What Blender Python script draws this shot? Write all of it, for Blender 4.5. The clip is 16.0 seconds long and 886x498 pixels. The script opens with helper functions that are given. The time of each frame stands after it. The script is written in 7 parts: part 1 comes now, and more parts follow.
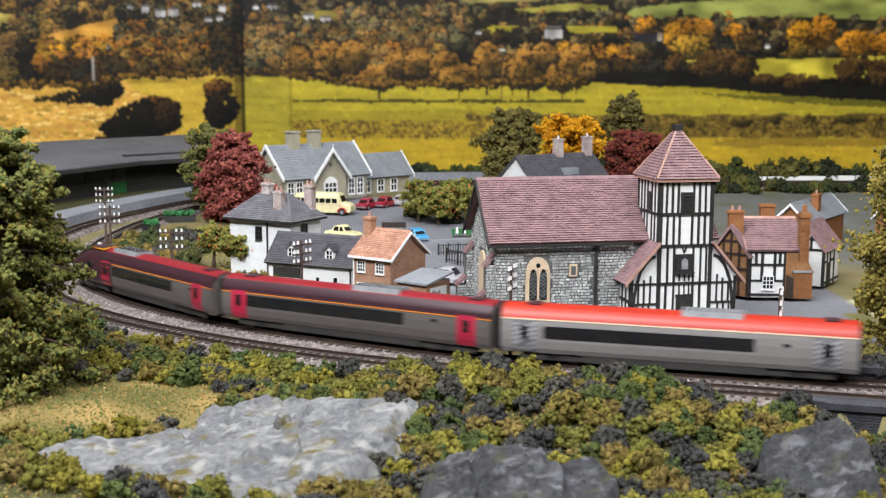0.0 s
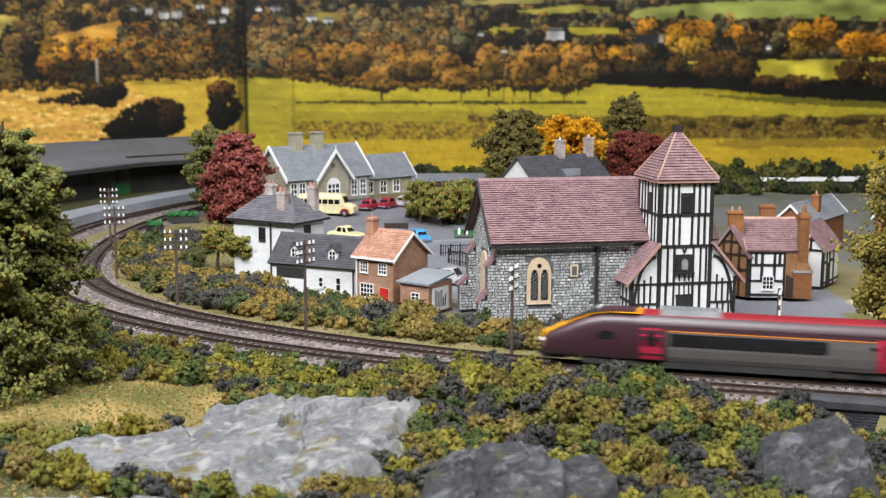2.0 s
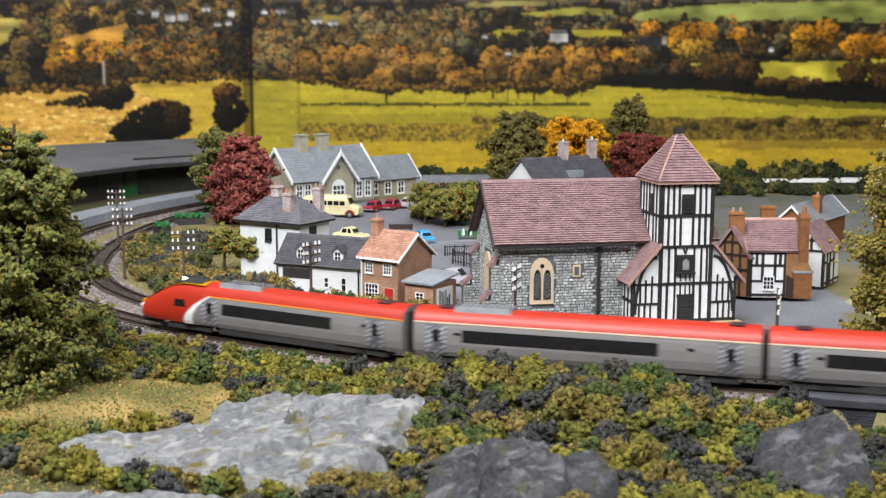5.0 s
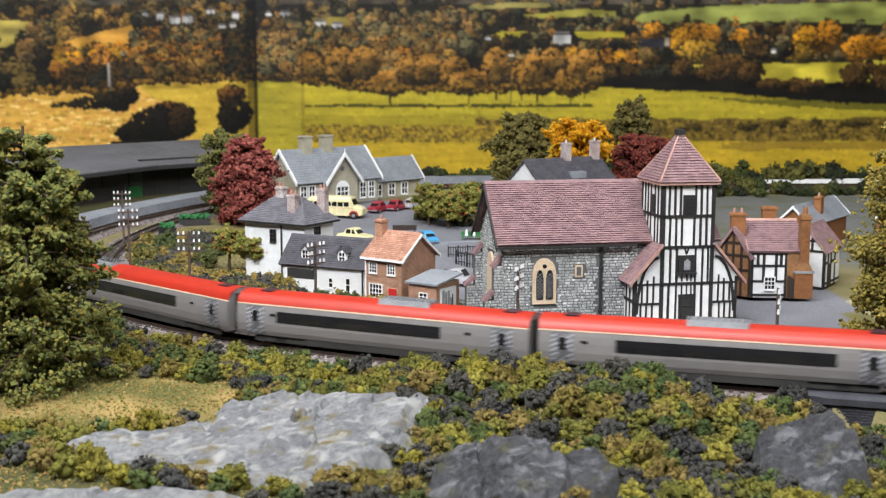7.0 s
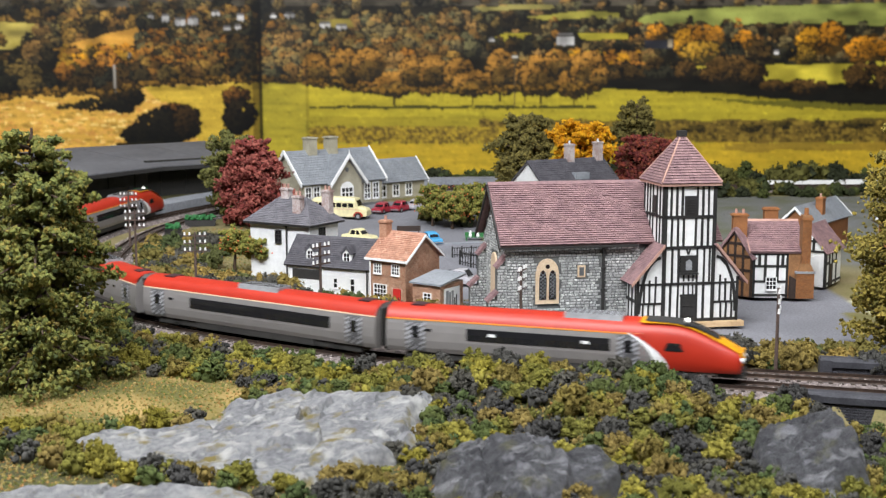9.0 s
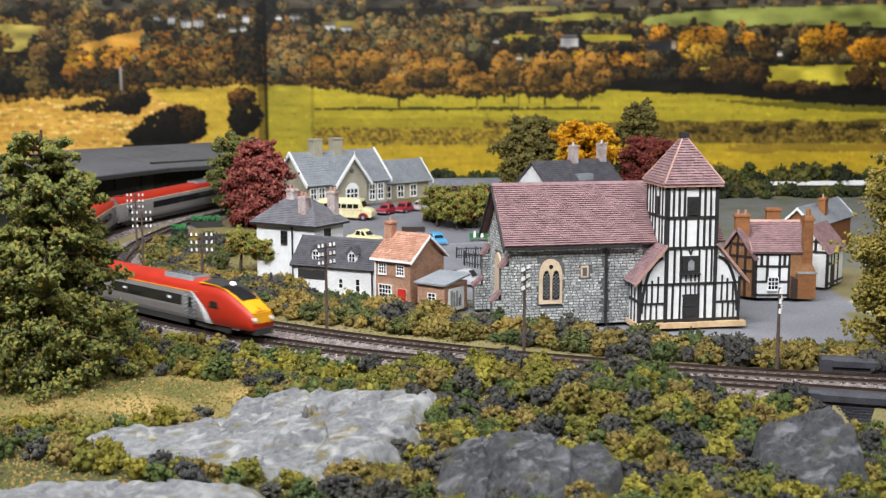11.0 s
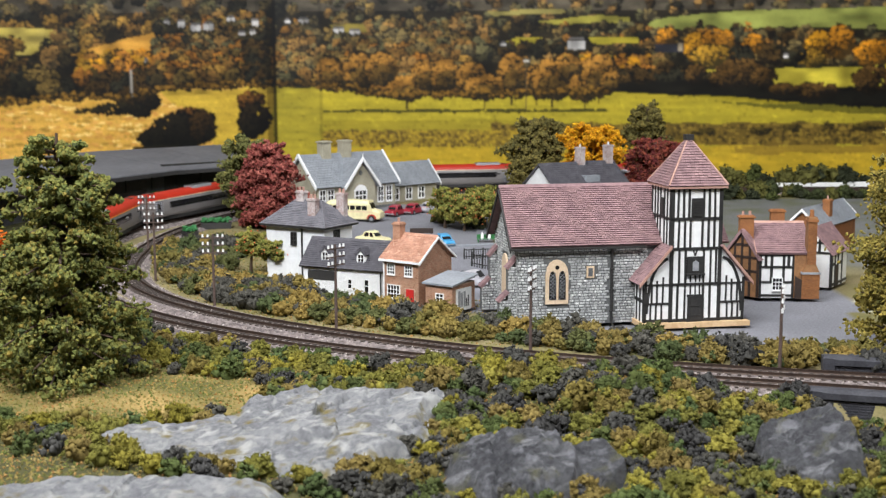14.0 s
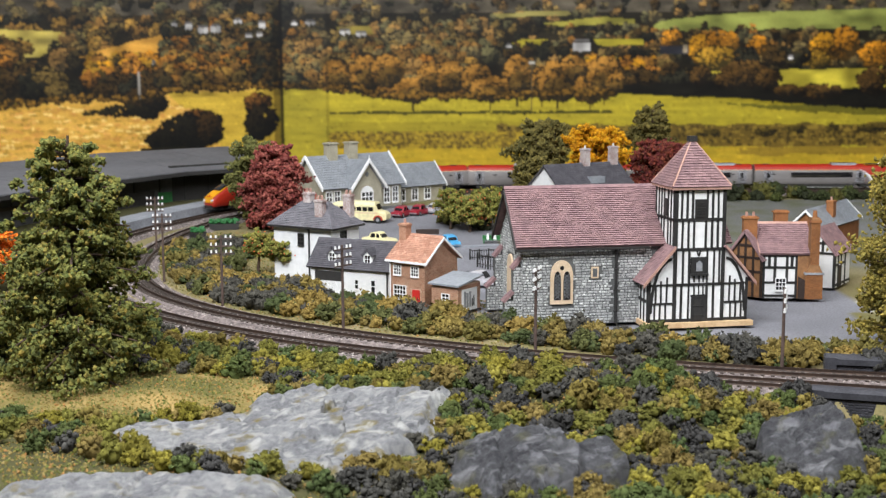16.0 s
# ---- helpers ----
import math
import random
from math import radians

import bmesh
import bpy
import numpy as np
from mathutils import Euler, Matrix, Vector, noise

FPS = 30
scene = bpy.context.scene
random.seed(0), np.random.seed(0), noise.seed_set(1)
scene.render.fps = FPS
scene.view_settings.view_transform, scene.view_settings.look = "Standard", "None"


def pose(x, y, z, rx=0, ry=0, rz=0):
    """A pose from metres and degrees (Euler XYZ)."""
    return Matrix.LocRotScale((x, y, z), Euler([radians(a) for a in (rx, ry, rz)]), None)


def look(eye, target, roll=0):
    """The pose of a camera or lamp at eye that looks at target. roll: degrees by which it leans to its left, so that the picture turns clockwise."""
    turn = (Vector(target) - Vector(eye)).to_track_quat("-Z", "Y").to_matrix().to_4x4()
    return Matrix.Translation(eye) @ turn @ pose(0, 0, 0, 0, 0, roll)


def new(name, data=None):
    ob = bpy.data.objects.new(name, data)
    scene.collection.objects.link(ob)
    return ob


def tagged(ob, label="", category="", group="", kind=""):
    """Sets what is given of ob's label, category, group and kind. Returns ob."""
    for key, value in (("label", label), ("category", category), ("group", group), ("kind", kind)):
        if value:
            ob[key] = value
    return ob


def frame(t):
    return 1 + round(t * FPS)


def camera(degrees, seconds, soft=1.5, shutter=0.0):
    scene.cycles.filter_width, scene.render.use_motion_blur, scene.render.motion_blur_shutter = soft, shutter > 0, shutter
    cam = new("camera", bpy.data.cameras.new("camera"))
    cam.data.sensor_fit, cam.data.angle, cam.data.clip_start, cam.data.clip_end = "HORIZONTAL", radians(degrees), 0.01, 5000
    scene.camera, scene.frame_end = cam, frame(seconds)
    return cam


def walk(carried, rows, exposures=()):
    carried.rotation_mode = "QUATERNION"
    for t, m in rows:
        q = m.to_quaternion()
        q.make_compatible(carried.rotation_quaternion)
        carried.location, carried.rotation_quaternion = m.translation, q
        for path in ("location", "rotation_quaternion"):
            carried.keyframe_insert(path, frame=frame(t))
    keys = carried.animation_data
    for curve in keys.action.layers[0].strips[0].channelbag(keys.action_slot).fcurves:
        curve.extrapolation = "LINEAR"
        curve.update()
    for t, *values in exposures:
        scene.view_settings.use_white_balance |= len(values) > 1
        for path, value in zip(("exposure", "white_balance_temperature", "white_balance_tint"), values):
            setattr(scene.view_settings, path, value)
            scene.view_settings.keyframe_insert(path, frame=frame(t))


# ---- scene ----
# A model railway at a scale of about 1:76. The rail tops lie near z = 0.
cam = camera(40.07, 16.0, soft=1.3, shutter=0.6)
PATH = [
    (0.0, (-0.0012, 0.0420, 0.2461), 81.431, -0.609, 0.168),
    (2.0, (-0.0009, 0.0318, 0.2471), 81.479, -0.490, 0.130),
    (4.0, (-0.0006, 0.0213, 0.2480), 81.527, -0.349, 0.090),
    (6.0, (-0.0003, 0.0107, 0.2490), 81.576, -0.185, 0.046),
    (8.0, (0.0000, -0.0001, 0.2500), 81.626, 0.001, 0.0),
    (10.0, (0.0003, -0.0113, 0.2510), 81.678, 0.211, -0.050),
    (12.0, (0.0006, -0.0228, 0.2521), 81.731, 0.445, -0.103),
    (14.0, (0.0008, -0.0347, 0.2532), 81.787, 0.703, -0.159),
    (16.0, (0.0011, -0.0472, 0.2544), 81.846, 0.987, -0.219),
]
walk(cam, [(t, pose(*e, tilt, 0, turn) @ pose(0, 0, 0, 0, 0, roll)) for t, e, tilt, turn, roll in PATH])
cam.data.dof.use_dof = True
cam.data.dof.focus_distance = 1.22
cam.data.dof.aperture_fstop = 17.0

# ---- light: an exhibition room with ceiling lamps added out of view ----
world = bpy.data.worlds.new("room_air")
scene.world = world
world.use_nodes = True
world.node_tree.nodes["Background"].inputs[0].default_value = (0.95, 0.98, 1.0, 1)
world.node_tree.nodes["Background"].inputs[1].default_value = 0.085


def ceiling_lamp(x, y, z, sx, sy, watts, target):
    data = bpy.data.lights.new("ceiling_lamp", "AREA")
    data.shape, data.size, data.size_y, data.energy = "RECTANGLE", sx, sy, watts
    data.color = (0.96, 0.98, 1.0)
    ob = new("ceiling_lamp", data)
    ob.matrix_world = look((x, y, z), target)
    return ob


ceiling_lamp(-0.6, 0.05, 1.58, 1.4, 0.5, 80, (-0.05, 1.3, 0))
ceiling_lamp(0.9, -0.1, 1.58, 1.4, 0.5, 30, (0.2, 1.4, 0))
# extra lamp, added to brighten the backdrop
ceiling_lamp(-0.1, 1.2, 1.60, 2.4, 0.5, 29, (0.0, 2.5, 0))


# ---- mesh and material helpers ----
class Shape:
    """Collects faces for one mesh."""

    def __init__(self):
        self.v, self.f = [], []

    def add(self, vs, fs, m=None):
        n = len(self.v)
        self.v += [tuple(m @ Vector(p)) if m else tuple(p) for p in vs]
        self.f += [tuple(i + n for i in f) for f in fs]
        return self

    def box(self, x0, x1, y0, y1, z0, z1, m=None):
        vs = [(x0, y0, z0), (x1, y0, z0), (x1, y1, z0), (x0, y1, z0), (x0, y0, z1), (x1, y0, z1), (x1, y1, z1), (x0, y1, z1)]
        return self.add(vs, [(3, 2, 1, 0), (4, 5, 6, 7), (0, 1, 5, 4), (1, 2, 6, 5), (2, 3, 7, 6), (3, 0, 4, 7)], m)

    def prism(self, poly, a, b, axis="y", m=None):
        """A polygon in the plane across the axis, drawn out from a to b."""
        def at(p, d):
            return (p[0], d, p[1]) if axis == "y" else (d, p[0], p[1]) if axis == "x" else (p[0], p[1], d)
        n = len(poly)
        vs = [at(p, a) for p in poly] + [at(p, b) for p in poly]
        fs = [tuple(range(n))[::-1], tuple(range(n, 2 * n))]
        fs += [(i, (i + 1) % n, n + (i + 1) % n, n + i) for i in range(n)]
        return self.add(vs, fs, m)

    def tube(self, p, q, r0, r1=None, n=8):
        r1 = r0 if r1 is None else r1
        p, q = Vector(p), Vector(q)
        d = (q - p).normalized()
        u = d.orthogonal().normalized()
        w = d.cross(u)
        vs = []
        for c, r in ((p, r0), (q, r1)):
            vs += [c + (u * math.cos(k * math.tau / n) + w * math.sin(k * math.tau / n)) * r for k in range(n)]
        fs = [tuple(range(n))[::-1], tuple(range(n, 2 * n))]
        fs += [(i, (i + 1) % n, n + (i + 1) % n, n + i) for i in range(n)]
        return self.add(vs, fs)

    def beam(self, p, q, w, d):
        """A straight timber from p to q in a front (x, z), w wide, its face at y = -d."""
        a, b = Vector((p[0], 0, p[1])), Vector((q[0], 0, q[1]))
        e = (b - a).normalized()
        s = Vector((-e.z, 0, e.x)) * (w / 2)
        vs = [a - s, b - s, b + s, a + s]
        vs = vs + [x + Vector((0, -d, 0)) for x in vs]
        return self.add(vs, [(0, 1, 2, 3), (7, 6, 5, 4), (0, 4, 5, 1), (1, 5, 6, 2), (2, 6, 7, 3), (3, 7, 4, 0)])

    def mesh(self, name="piece", smooth=False):
        me = bpy.data.meshes.new(name)
        me.from_pydata(self.v, [], self.f)
        bm = bmesh.new()
        bm.from_mesh(me)
        bmesh.ops.recalc_face_normals(bm, faces=bm.faces)
        bm.to_mesh(me)
        bm.free()
        if smooth:
            me.polygons.foreach_set("use_smooth", [True] * len(me.polygons))
        return me


def part(name, shape, material, parent, label="", smooth=False):
    me = shape if isinstance(shape, bpy.types.Mesh) else shape.mesh(name, smooth)
    if material and not me.materials:
        me.materials.append(material)
    ob = new(name, me)
    if parent:
        ob.parent = parent
    if label:
        tagged(ob, label)
    return ob


def thing(name, label, category, m=None, group="", kind=""):
    ob = new(name)
    ob.empty_display_size = 0.01
    if m:
        ob.matrix_world = m
    return tagged(ob, label, category, group, kind)


def ico(sub=1):
    bm = bmesh.new()
    bmesh.ops.create_icosphere(bm, subdivisions=sub, radius=1)
    vs = [v.co.copy() for v in bm.verts]
    fs = [tuple(v.index for v in f.verts) for f in bm.faces]
    bm.free()
    return vs, fs


ICO1, ICO2, ICO3 = ico(1), ico(2), ico(3)


def lin(r, g, b):
    """Linear colour from values of 0 to 255."""
    return tuple((c / 255 / 12.92 if c / 255 <= 0.04045 else ((c / 255 + 0.055) / 1.055) ** 2.4) for c in (r, g, b))


def mat(name, a, b=None, scale=300.0, rough=0.7, bump=0.3, metal=0.0, spots=None, by="", spread=0.25, wave=None, coat=0.0):
    """Grain between colours a and b, large stains, fine relief. by: 'object' or 'island' varies the value piece by piece."""
    b = b or tuple(c * 0.75 for c in a)
    m = bpy.data.materials.new(name)
    m.use_nodes = True
    nt = m.node_tree
    N, L = nt.nodes, nt.links
    out = N["Principled BSDF"]
    out.inputs["Roughness"].default_value = rough
    out.inputs["Metallic"].default_value = metal
    out.inputs["Coat Weight"].default_value = coat
    tc = N.new("ShaderNodeTexCoord")
    fine = N.new("ShaderNodeTexNoise")
    fine.inputs["Scale"].default_value = scale
    fine.inputs["Detail"].default_value = 5
    L.new(tc.outputs["Object"], fine.inputs["Vector"])
    broad = N.new("ShaderNodeTexNoise")
    broad.inputs["Scale"].default_value = scale / 9
    broad.inputs["Detail"].default_value = 3
    L.new(tc.outputs["Object"], broad.inputs["Vector"])
    add = N.new("ShaderNodeMath")
    add.operation = "ADD"
    L.new(fine.outputs[0], add.inputs[0])
    L.new(broad.outputs[0], add.inputs[1])
    ramp = N.new("ShaderNodeMapRange")
    ramp.inputs["From Min"].default_value, ramp.inputs["From Max"].default_value = 0.75, 1.25
    L.new(add.outputs[0], ramp.inputs["Value"])
    mix = N.new("ShaderNodeMix")
    mix.data_type = "RGBA"
    mix.inputs[6].default_value, mix.inputs[7].default_value = (*a, 1), (*b, 1)
    L.new(ramp.outputs[0], mix.inputs[0])
    colour = mix.outputs[2]
    if spots:
        vor = N.new("ShaderNodeTexNoise")
        vor.inputs["Scale"].default_value = scale * 0.35
        vor.inputs["Detail"].default_value = 4
        L.new(tc.outputs["Object"], vor.inputs["Vector"])
        r2 = N.new("ShaderNodeMapRange")
        r2.inputs["From Min"].default_value, r2.inputs["From Max"].default_value = 0.56, 0.66
        L.new(vor.outputs[0], r2.inputs["Value"])
        mx = N.new("ShaderNodeMix")
        mx.data_type = "RGBA"
        L.new(r2.outputs[0], mx.inputs[0])
        L.new(colour, mx.inputs[6])
        mx.inputs[7].default_value = (*spots, 1)
        colour = mx.outputs[2]
    if by:
        src = N.new("ShaderNodeObjectInfo" if by == "object" else "ShaderNodeNewGeometry")
        val = N.new("ShaderNodeMapRange")
        val.inputs["To Min"].default_value, val.inputs["To Max"].default_value = 1 - spread, 1 + spread
        L.new(src.outputs["Random" if by == "object" else "Random Per Island"], val.inputs["Value"])
        hsv = N.new("ShaderNodeHueSaturation")
        L.new(val.outputs[0], hsv.inputs["Value"])
        L.new(colour, hsv.inputs["Color"])
        colour = hsv.outputs[0]
    L.new(colour, out.inputs["Base Color"])
    if bump:
        bp = N.new("ShaderNodeBump")
        bp.inputs["Strength"].default_value = bump
        bp.inputs["Distance"].default_value = 0.3 / scale
        L.new(fine.outputs[0], bp.inputs["Height"])
        L.new(bp.outputs[0], out.inputs["Normal"])
    return m


def palette(name, colours, by="island", scale=900.0, bump=0.6, rough=0.9, grain=0.35):
    """One of several colours by piece, with a foam-like grain."""
    m = bpy.data.materials.new(name)
    m.use_nodes = True
    N, L = m.node_tree.nodes, m.node_tree.links
    out = N["Principled BSDF"]
    out.inputs["Roughness"].default_value = rough
    out.inputs["Specular IOR Level"].default_value = 0.15
    src = N.new("ShaderNodeObjectInfo" if by == "object" else "ShaderNodeNewGeometry")
    ramp = N.new("ShaderNodeValToRGB")
    ramp.color_ramp.interpolation = "LINEAR" if by == "island" else "CONSTANT"
    el = ramp.color_ramp.elements
    while len(el) < len(colours):
        el.new(0.5)
    for i, c in enumerate(colours):
        el[i].position = i / (len(colours) - (1 if by == "island" else 0))
        el[i].color = (*c, 1)
    L.new(src.outputs["Random" if by == "object" else "Random Per Island"], ramp.inputs[0])
    tc = N.new("ShaderNodeTexCoord")
    no = N.new("ShaderNodeTexNoise")
    no.inputs["Scale"].default_value, no.inputs["Detail"].default_value = scale, 3
    L.new(tc.outputs["Object"], no.inputs["Vector"])
    mr = N.new("ShaderNodeMapRange")
    mr.inputs["From Min"].default_value, mr.inputs["From Max"].default_value = 0.3, 0.7
    mr.inputs["To Min"].default_value, mr.inputs["To Max"].default_value = 1 - grain, 1 + grain
    L.new(no.outputs[0], mr.inputs["Value"])
    hsv = N.new("ShaderNodeHueSaturation")
    L.new(mr.outputs[0], hsv.inputs["Value"])
    L.new(ramp.outputs[0], hsv.inputs["Color"])
    if by == "object":
        geo = N.new("ShaderNodeNewGeometry")
        g2 = N.new("ShaderNodeMapRange")
        g2.inputs["To Min"].default_value, g2.inputs["To Max"].default_value = 0.72, 1.3
        L.new(geo.outputs["Random Per Island"], g2.inputs["Value"])
        h2 = N.new("ShaderNodeHueSaturation")
        L.new(g2.outputs[0], h2.inputs["Value"])
        L.new(hsv.outputs[0], h2.inputs["Color"])
        hsv = h2
    L.new(hsv.outputs[0], out.inputs["Base Color"])
    bp = N.new("ShaderNodeBump")
    bp.inputs["Strength"].default_value, bp.inputs["Distance"].default_value = bump, 0.0006
    L.new(no.outputs[0], bp.inputs["Height"])
    L.new(bp.outputs[0], out.inputs["Normal"])
    return m


def printed(name, rough=0.45):
    """A printed or painted sheet: colours from the mesh's own colour layer."""
    m = bpy.data.materials.new(name)
    m.use_nodes = True
    N, L = m.node_tree.nodes, m.node_tree.links
    out = N["Principled BSDF"]
    out.inputs["Roughness"].default_value = rough
    out.inputs["Specular IOR Level"].default_value = 0.2
    at = N.new("ShaderNodeAttribute")
    at.attribute_name = "tint"
    tc = N.new("ShaderNodeTexCoord")
    no = N.new("ShaderNodeTexNoise")
    no.inputs["Scale"].default_value, no.inputs["Detail"].default_value = 420, 4
    L.new(tc.outputs["Object"], no.inputs["Vector"])
    mr = N.new("ShaderNodeMapRange")
    mr.inputs["From Min"].default_value, mr.inputs["From Max"].default_value = 0.3, 0.7
    mr.inputs["To Min"].default_value, mr.inputs["To Max"].default_value = 0.8, 1.2
    L.new(no.outputs[0], mr.inputs["Value"])
    hsv = N.new("ShaderNodeHueSaturation")
    L.new(mr.outputs[0], hsv.inputs["Value"])
    L.new(at.outputs["Color"], hsv.inputs["Color"])
    L.new(hsv.outputs[0], out.inputs["Base Color"])
    return m


def sheet(name, xs, ys, place, tint, material):
    """A grid of nx by ny points: place(i, j) gives the points, tint the colours."""
    nx, ny = len(xs), len(ys)
    me = bpy.data.meshes.new(name)
    vs = [place(x, y) for y in ys for x in xs]
    fs = [(j * nx + i, j * nx + i + 1, (j + 1) * nx + i + 1, (j + 1) * nx + i) for j in range(ny - 1) for i in range(nx - 1)]
    me.from_pydata(vs, [], fs)
    if tint is not None:
        layer = me.color_attributes.new("tint", "FLOAT_COLOR", "POINT")
        rgba = np.ones((nx * ny, 4), dtype=np.float32)
        rgba[:, :3] = np.asarray(tint, dtype=np.float32).reshape(-1, 3)
        layer.data.foreach_set("color", rgba.ravel())
    me.polygons.foreach_set("use_smooth", [True] * len(me.polygons))
    me.materials.append(material)
    return new(name, me)


# ---- materials ----
STEEL = mat("rail_steel", (0.09, 0.06, 0.045), (0.05, 0.035, 0.03), 500, 0.45, 0.2, 0.6)
SLEEPER = mat("sleeper_brown", (0.055, 0.04, 0.032), (0.03, 0.022, 0.018), 400, 0.8)
BALLAST = palette("ballast_chips", [lin(176, 164, 158), lin(120, 108, 104), lin(206, 196, 190), lin(92, 82, 80), lin(150, 138, 132)], scale=1500, grain=0.25)
BED = mat("ballast_bed", lin(142, 130, 127), lin(52, 46, 46), 1500, 0.95, 0.8)
SILVER = mat("silver_paint", lin(134, 130, 129), lin(124, 120, 119), 60, 0.42, 0.02, 0.1)
GREYCAR = mat("grey_paint", lin(98, 93, 91), lin(90, 85, 83), 60, 0.42, 0.02, 0.1)
RED = mat("signal_red_paint", lin(172, 44, 24), lin(160, 38, 22), 60, 0.45, 0.02)
CRIMSON = mat("crimson_paint", lin(134, 26, 36), lin(124, 24, 33), 60, 0.45, 0.02)
DOORRED = mat("door_pink_red", lin(176, 38, 66), None, 60, 0.38, 0.02)
MAROON = mat("dark_maroon_paint", lin(62, 36, 44), lin(54, 32, 38), 60, 0.35, 0.02)
YELLOW = mat("warning_yellow_paint", lin(226, 158, 20), lin(216, 150, 18), 60, 0.4, 0.02)
ORANGE = mat("orange_line", lin(232, 140, 40), None, 60, 0.4, 0.02)
GLASSY = mat("tinted_glass", (0.012, 0.012, 0.014), (0.018, 0.017, 0.018), 80, 0.08, 0.0, coat=0.5)
BLACK = mat("black_underframe", (0.018, 0.017, 0.017), (0.03, 0.028, 0.026), 300, 0.75, 0.3)
GREYBOX = mat("grey_plastic", lin(150, 152, 156), lin(120, 122, 126), 200, 0.5, 0.1)
WHITEP = mat("white_paint", (0.84, 0.84, 0.84), (0.74, 0.74, 0.74), 250, 0.6, 0.15)
WHITEW = mat("white_render_wall", (0.80, 0.81, 0.83), (0.68, 0.69, 0.71), 160, 0.75, 0.3)
TIMBER = mat("black_timber", (0.012, 0.012, 0.012), (0.03, 0.028, 0.027), 400, 0.6, 0.4)
BROWNTIMBER = mat("brown_timber", lin(60, 44, 36), lin(40, 30, 26), 400, 0.6, 0.4)
PLANK = mat("pale_wood", lin(214, 184, 144), lin(190, 156, 116), 300, 0.6, 0.2)
SLATE = mat("grey_slate", lin(116, 114, 120), lin(92, 90, 96), 700, 0.7, 0.4, by="island", spread=0.12)
DARKSLATE = mat("dark_slate", lin(88, 86, 92), lin(64, 62, 68), 700, 0.7, 0.4, by="island", spread=0.12)
PALESLATE = mat("pale_slate", lin(142, 146, 152), lin(120, 124, 130), 300, 0.7, 0.3, by="island", spread=0.08)
CLAY = mat("weathered_clay_tile", lin(146, 116, 116), lin(116, 90, 94), 900, 0.75, 0.5, by="island", spread=0.13)
CLAYRIDGE = mat("clay_ridge", lin(184, 146, 132), lin(156, 118, 106), 500, 0.7, 0.4)
TERRACOTTA = mat("orange_clay_tile", lin(186, 142, 120), lin(152, 106, 86), 700, 0.75, 0.5, spots=lin(198, 158, 136), by="island", spread=0.15)
FLINT = mat("flint_stone", lin(180, 181, 180), lin(134, 135, 136), 900, 0.8, 0.6, spots=lin(214, 216, 214), by="island", spread=0.22)
MORTAR = mat("grey_mortar", lin(108, 109, 109), lin(84, 85, 86), 600, 0.9, 0.6)
BRICKRED = mat("red_brick", lin(178, 136, 112), lin(146, 104, 80), 700, 0.8, 0.5, by="island", spread=0.2)
BRICKMORTAR = mat("brick_mortar", lin(202, 180, 158), lin(170, 144, 122), 600, 0.9, 0.4)
BRICKDARK = mat("brown_brick", lin(150, 98, 56), lin(120, 76, 44), 700, 0.8, 0.5, by="island", spread=0.2)
OCHRE = mat("ochre_infill", lin(150, 108, 70), lin(122, 86, 56), 400, 0.8, 0.3)
STONEYEL = mat("pale_stone", lin(172, 166, 146), lin(146, 140, 122), 500, 0.8, 0.5)
BEIGE = mat("beige_stone_frame", lin(222, 200, 172), lin(196, 170, 140), 500, 0.7, 0.3)
SHED = mat("shed_grey_card", lin(84, 84, 86), lin(68, 68, 70), 90, 0.85, 0.1)
SHEDROOF = mat("shed_roof_card", lin(110, 110, 114), lin(92, 92, 96), 90, 0.85, 0.1)
PLATFORM = mat("platform_grey", lin(146, 149, 156), lin(118, 121, 128), 250, 0.85, 0.3)
GREENP = mat("green_paint", lin(46, 112, 60), lin(36, 90, 48), 250, 0.6, 0.2)
POLEWOOD = mat("pole_wood", lin(92, 74, 66), lin(66, 54, 50), 500, 0.7, 0.3)
INSUL = mat("white_insulator", (0.8, 0.8, 0.8), (0.7, 0.7, 0.7), 300, 0.3, 0.0)
REDDOOR = mat("red_door_paint", lin(196, 44, 40), None, 200, 0.5, 0.1)
PARAPET = mat("dark_brick_paint", lin(62, 62, 68), lin(40, 40, 46), 600, 0.7, 0.7, by="island", spread=0.2)
BARK = mat("bark", lin(84, 66, 50), lin(56, 44, 36), 500, 0.9, 0.6)
CREAM = mat("cream_coachwork", lin(236, 226, 178), None, 200, 0.35, 0.02)
CARRED = mat("car_red", lin(150, 36, 52), None, 200, 0.3, 0.02, coat=0.3)
CARBLUE = mat("car_blue", lin(70, 156, 206), None, 200, 0.3, 0.02, coat=0.3)
CARGREY = mat("car_grey", lin(178, 176, 182), None, 200, 0.3, 0.02, coat=0.3)
CARYEL = mat("car_pale_yellow", lin(232, 222, 172), None, 200, 0.3, 0.02, coat=0.3)
TYRE = mat("tyre_black", (0.02, 0.02, 0.02), None, 300, 0.8, 0.1)
CARDWALL = mat("room_wall", (0.34, 0.33, 0.32), (0.30, 0.29, 0.28), 8, 0.9, 0.1)
CARPET = mat("room_carpet", (0.12, 0.12, 0.14), (0.08, 0.08, 0.1), 300, 0.95, 0.5)
STRIPE = mat("pale_stripe_paint", lin(178, 178, 184), None, 100, 0.45, 0.02)
DOORGREY = mat("door_grey_paint", lin(96, 95, 98), None, 100, 0.45, 0.02)
LAMPON = mat("lit_headlamp", (0.9, 0.9, 0.9), None, 100, 0.3, 0.0)
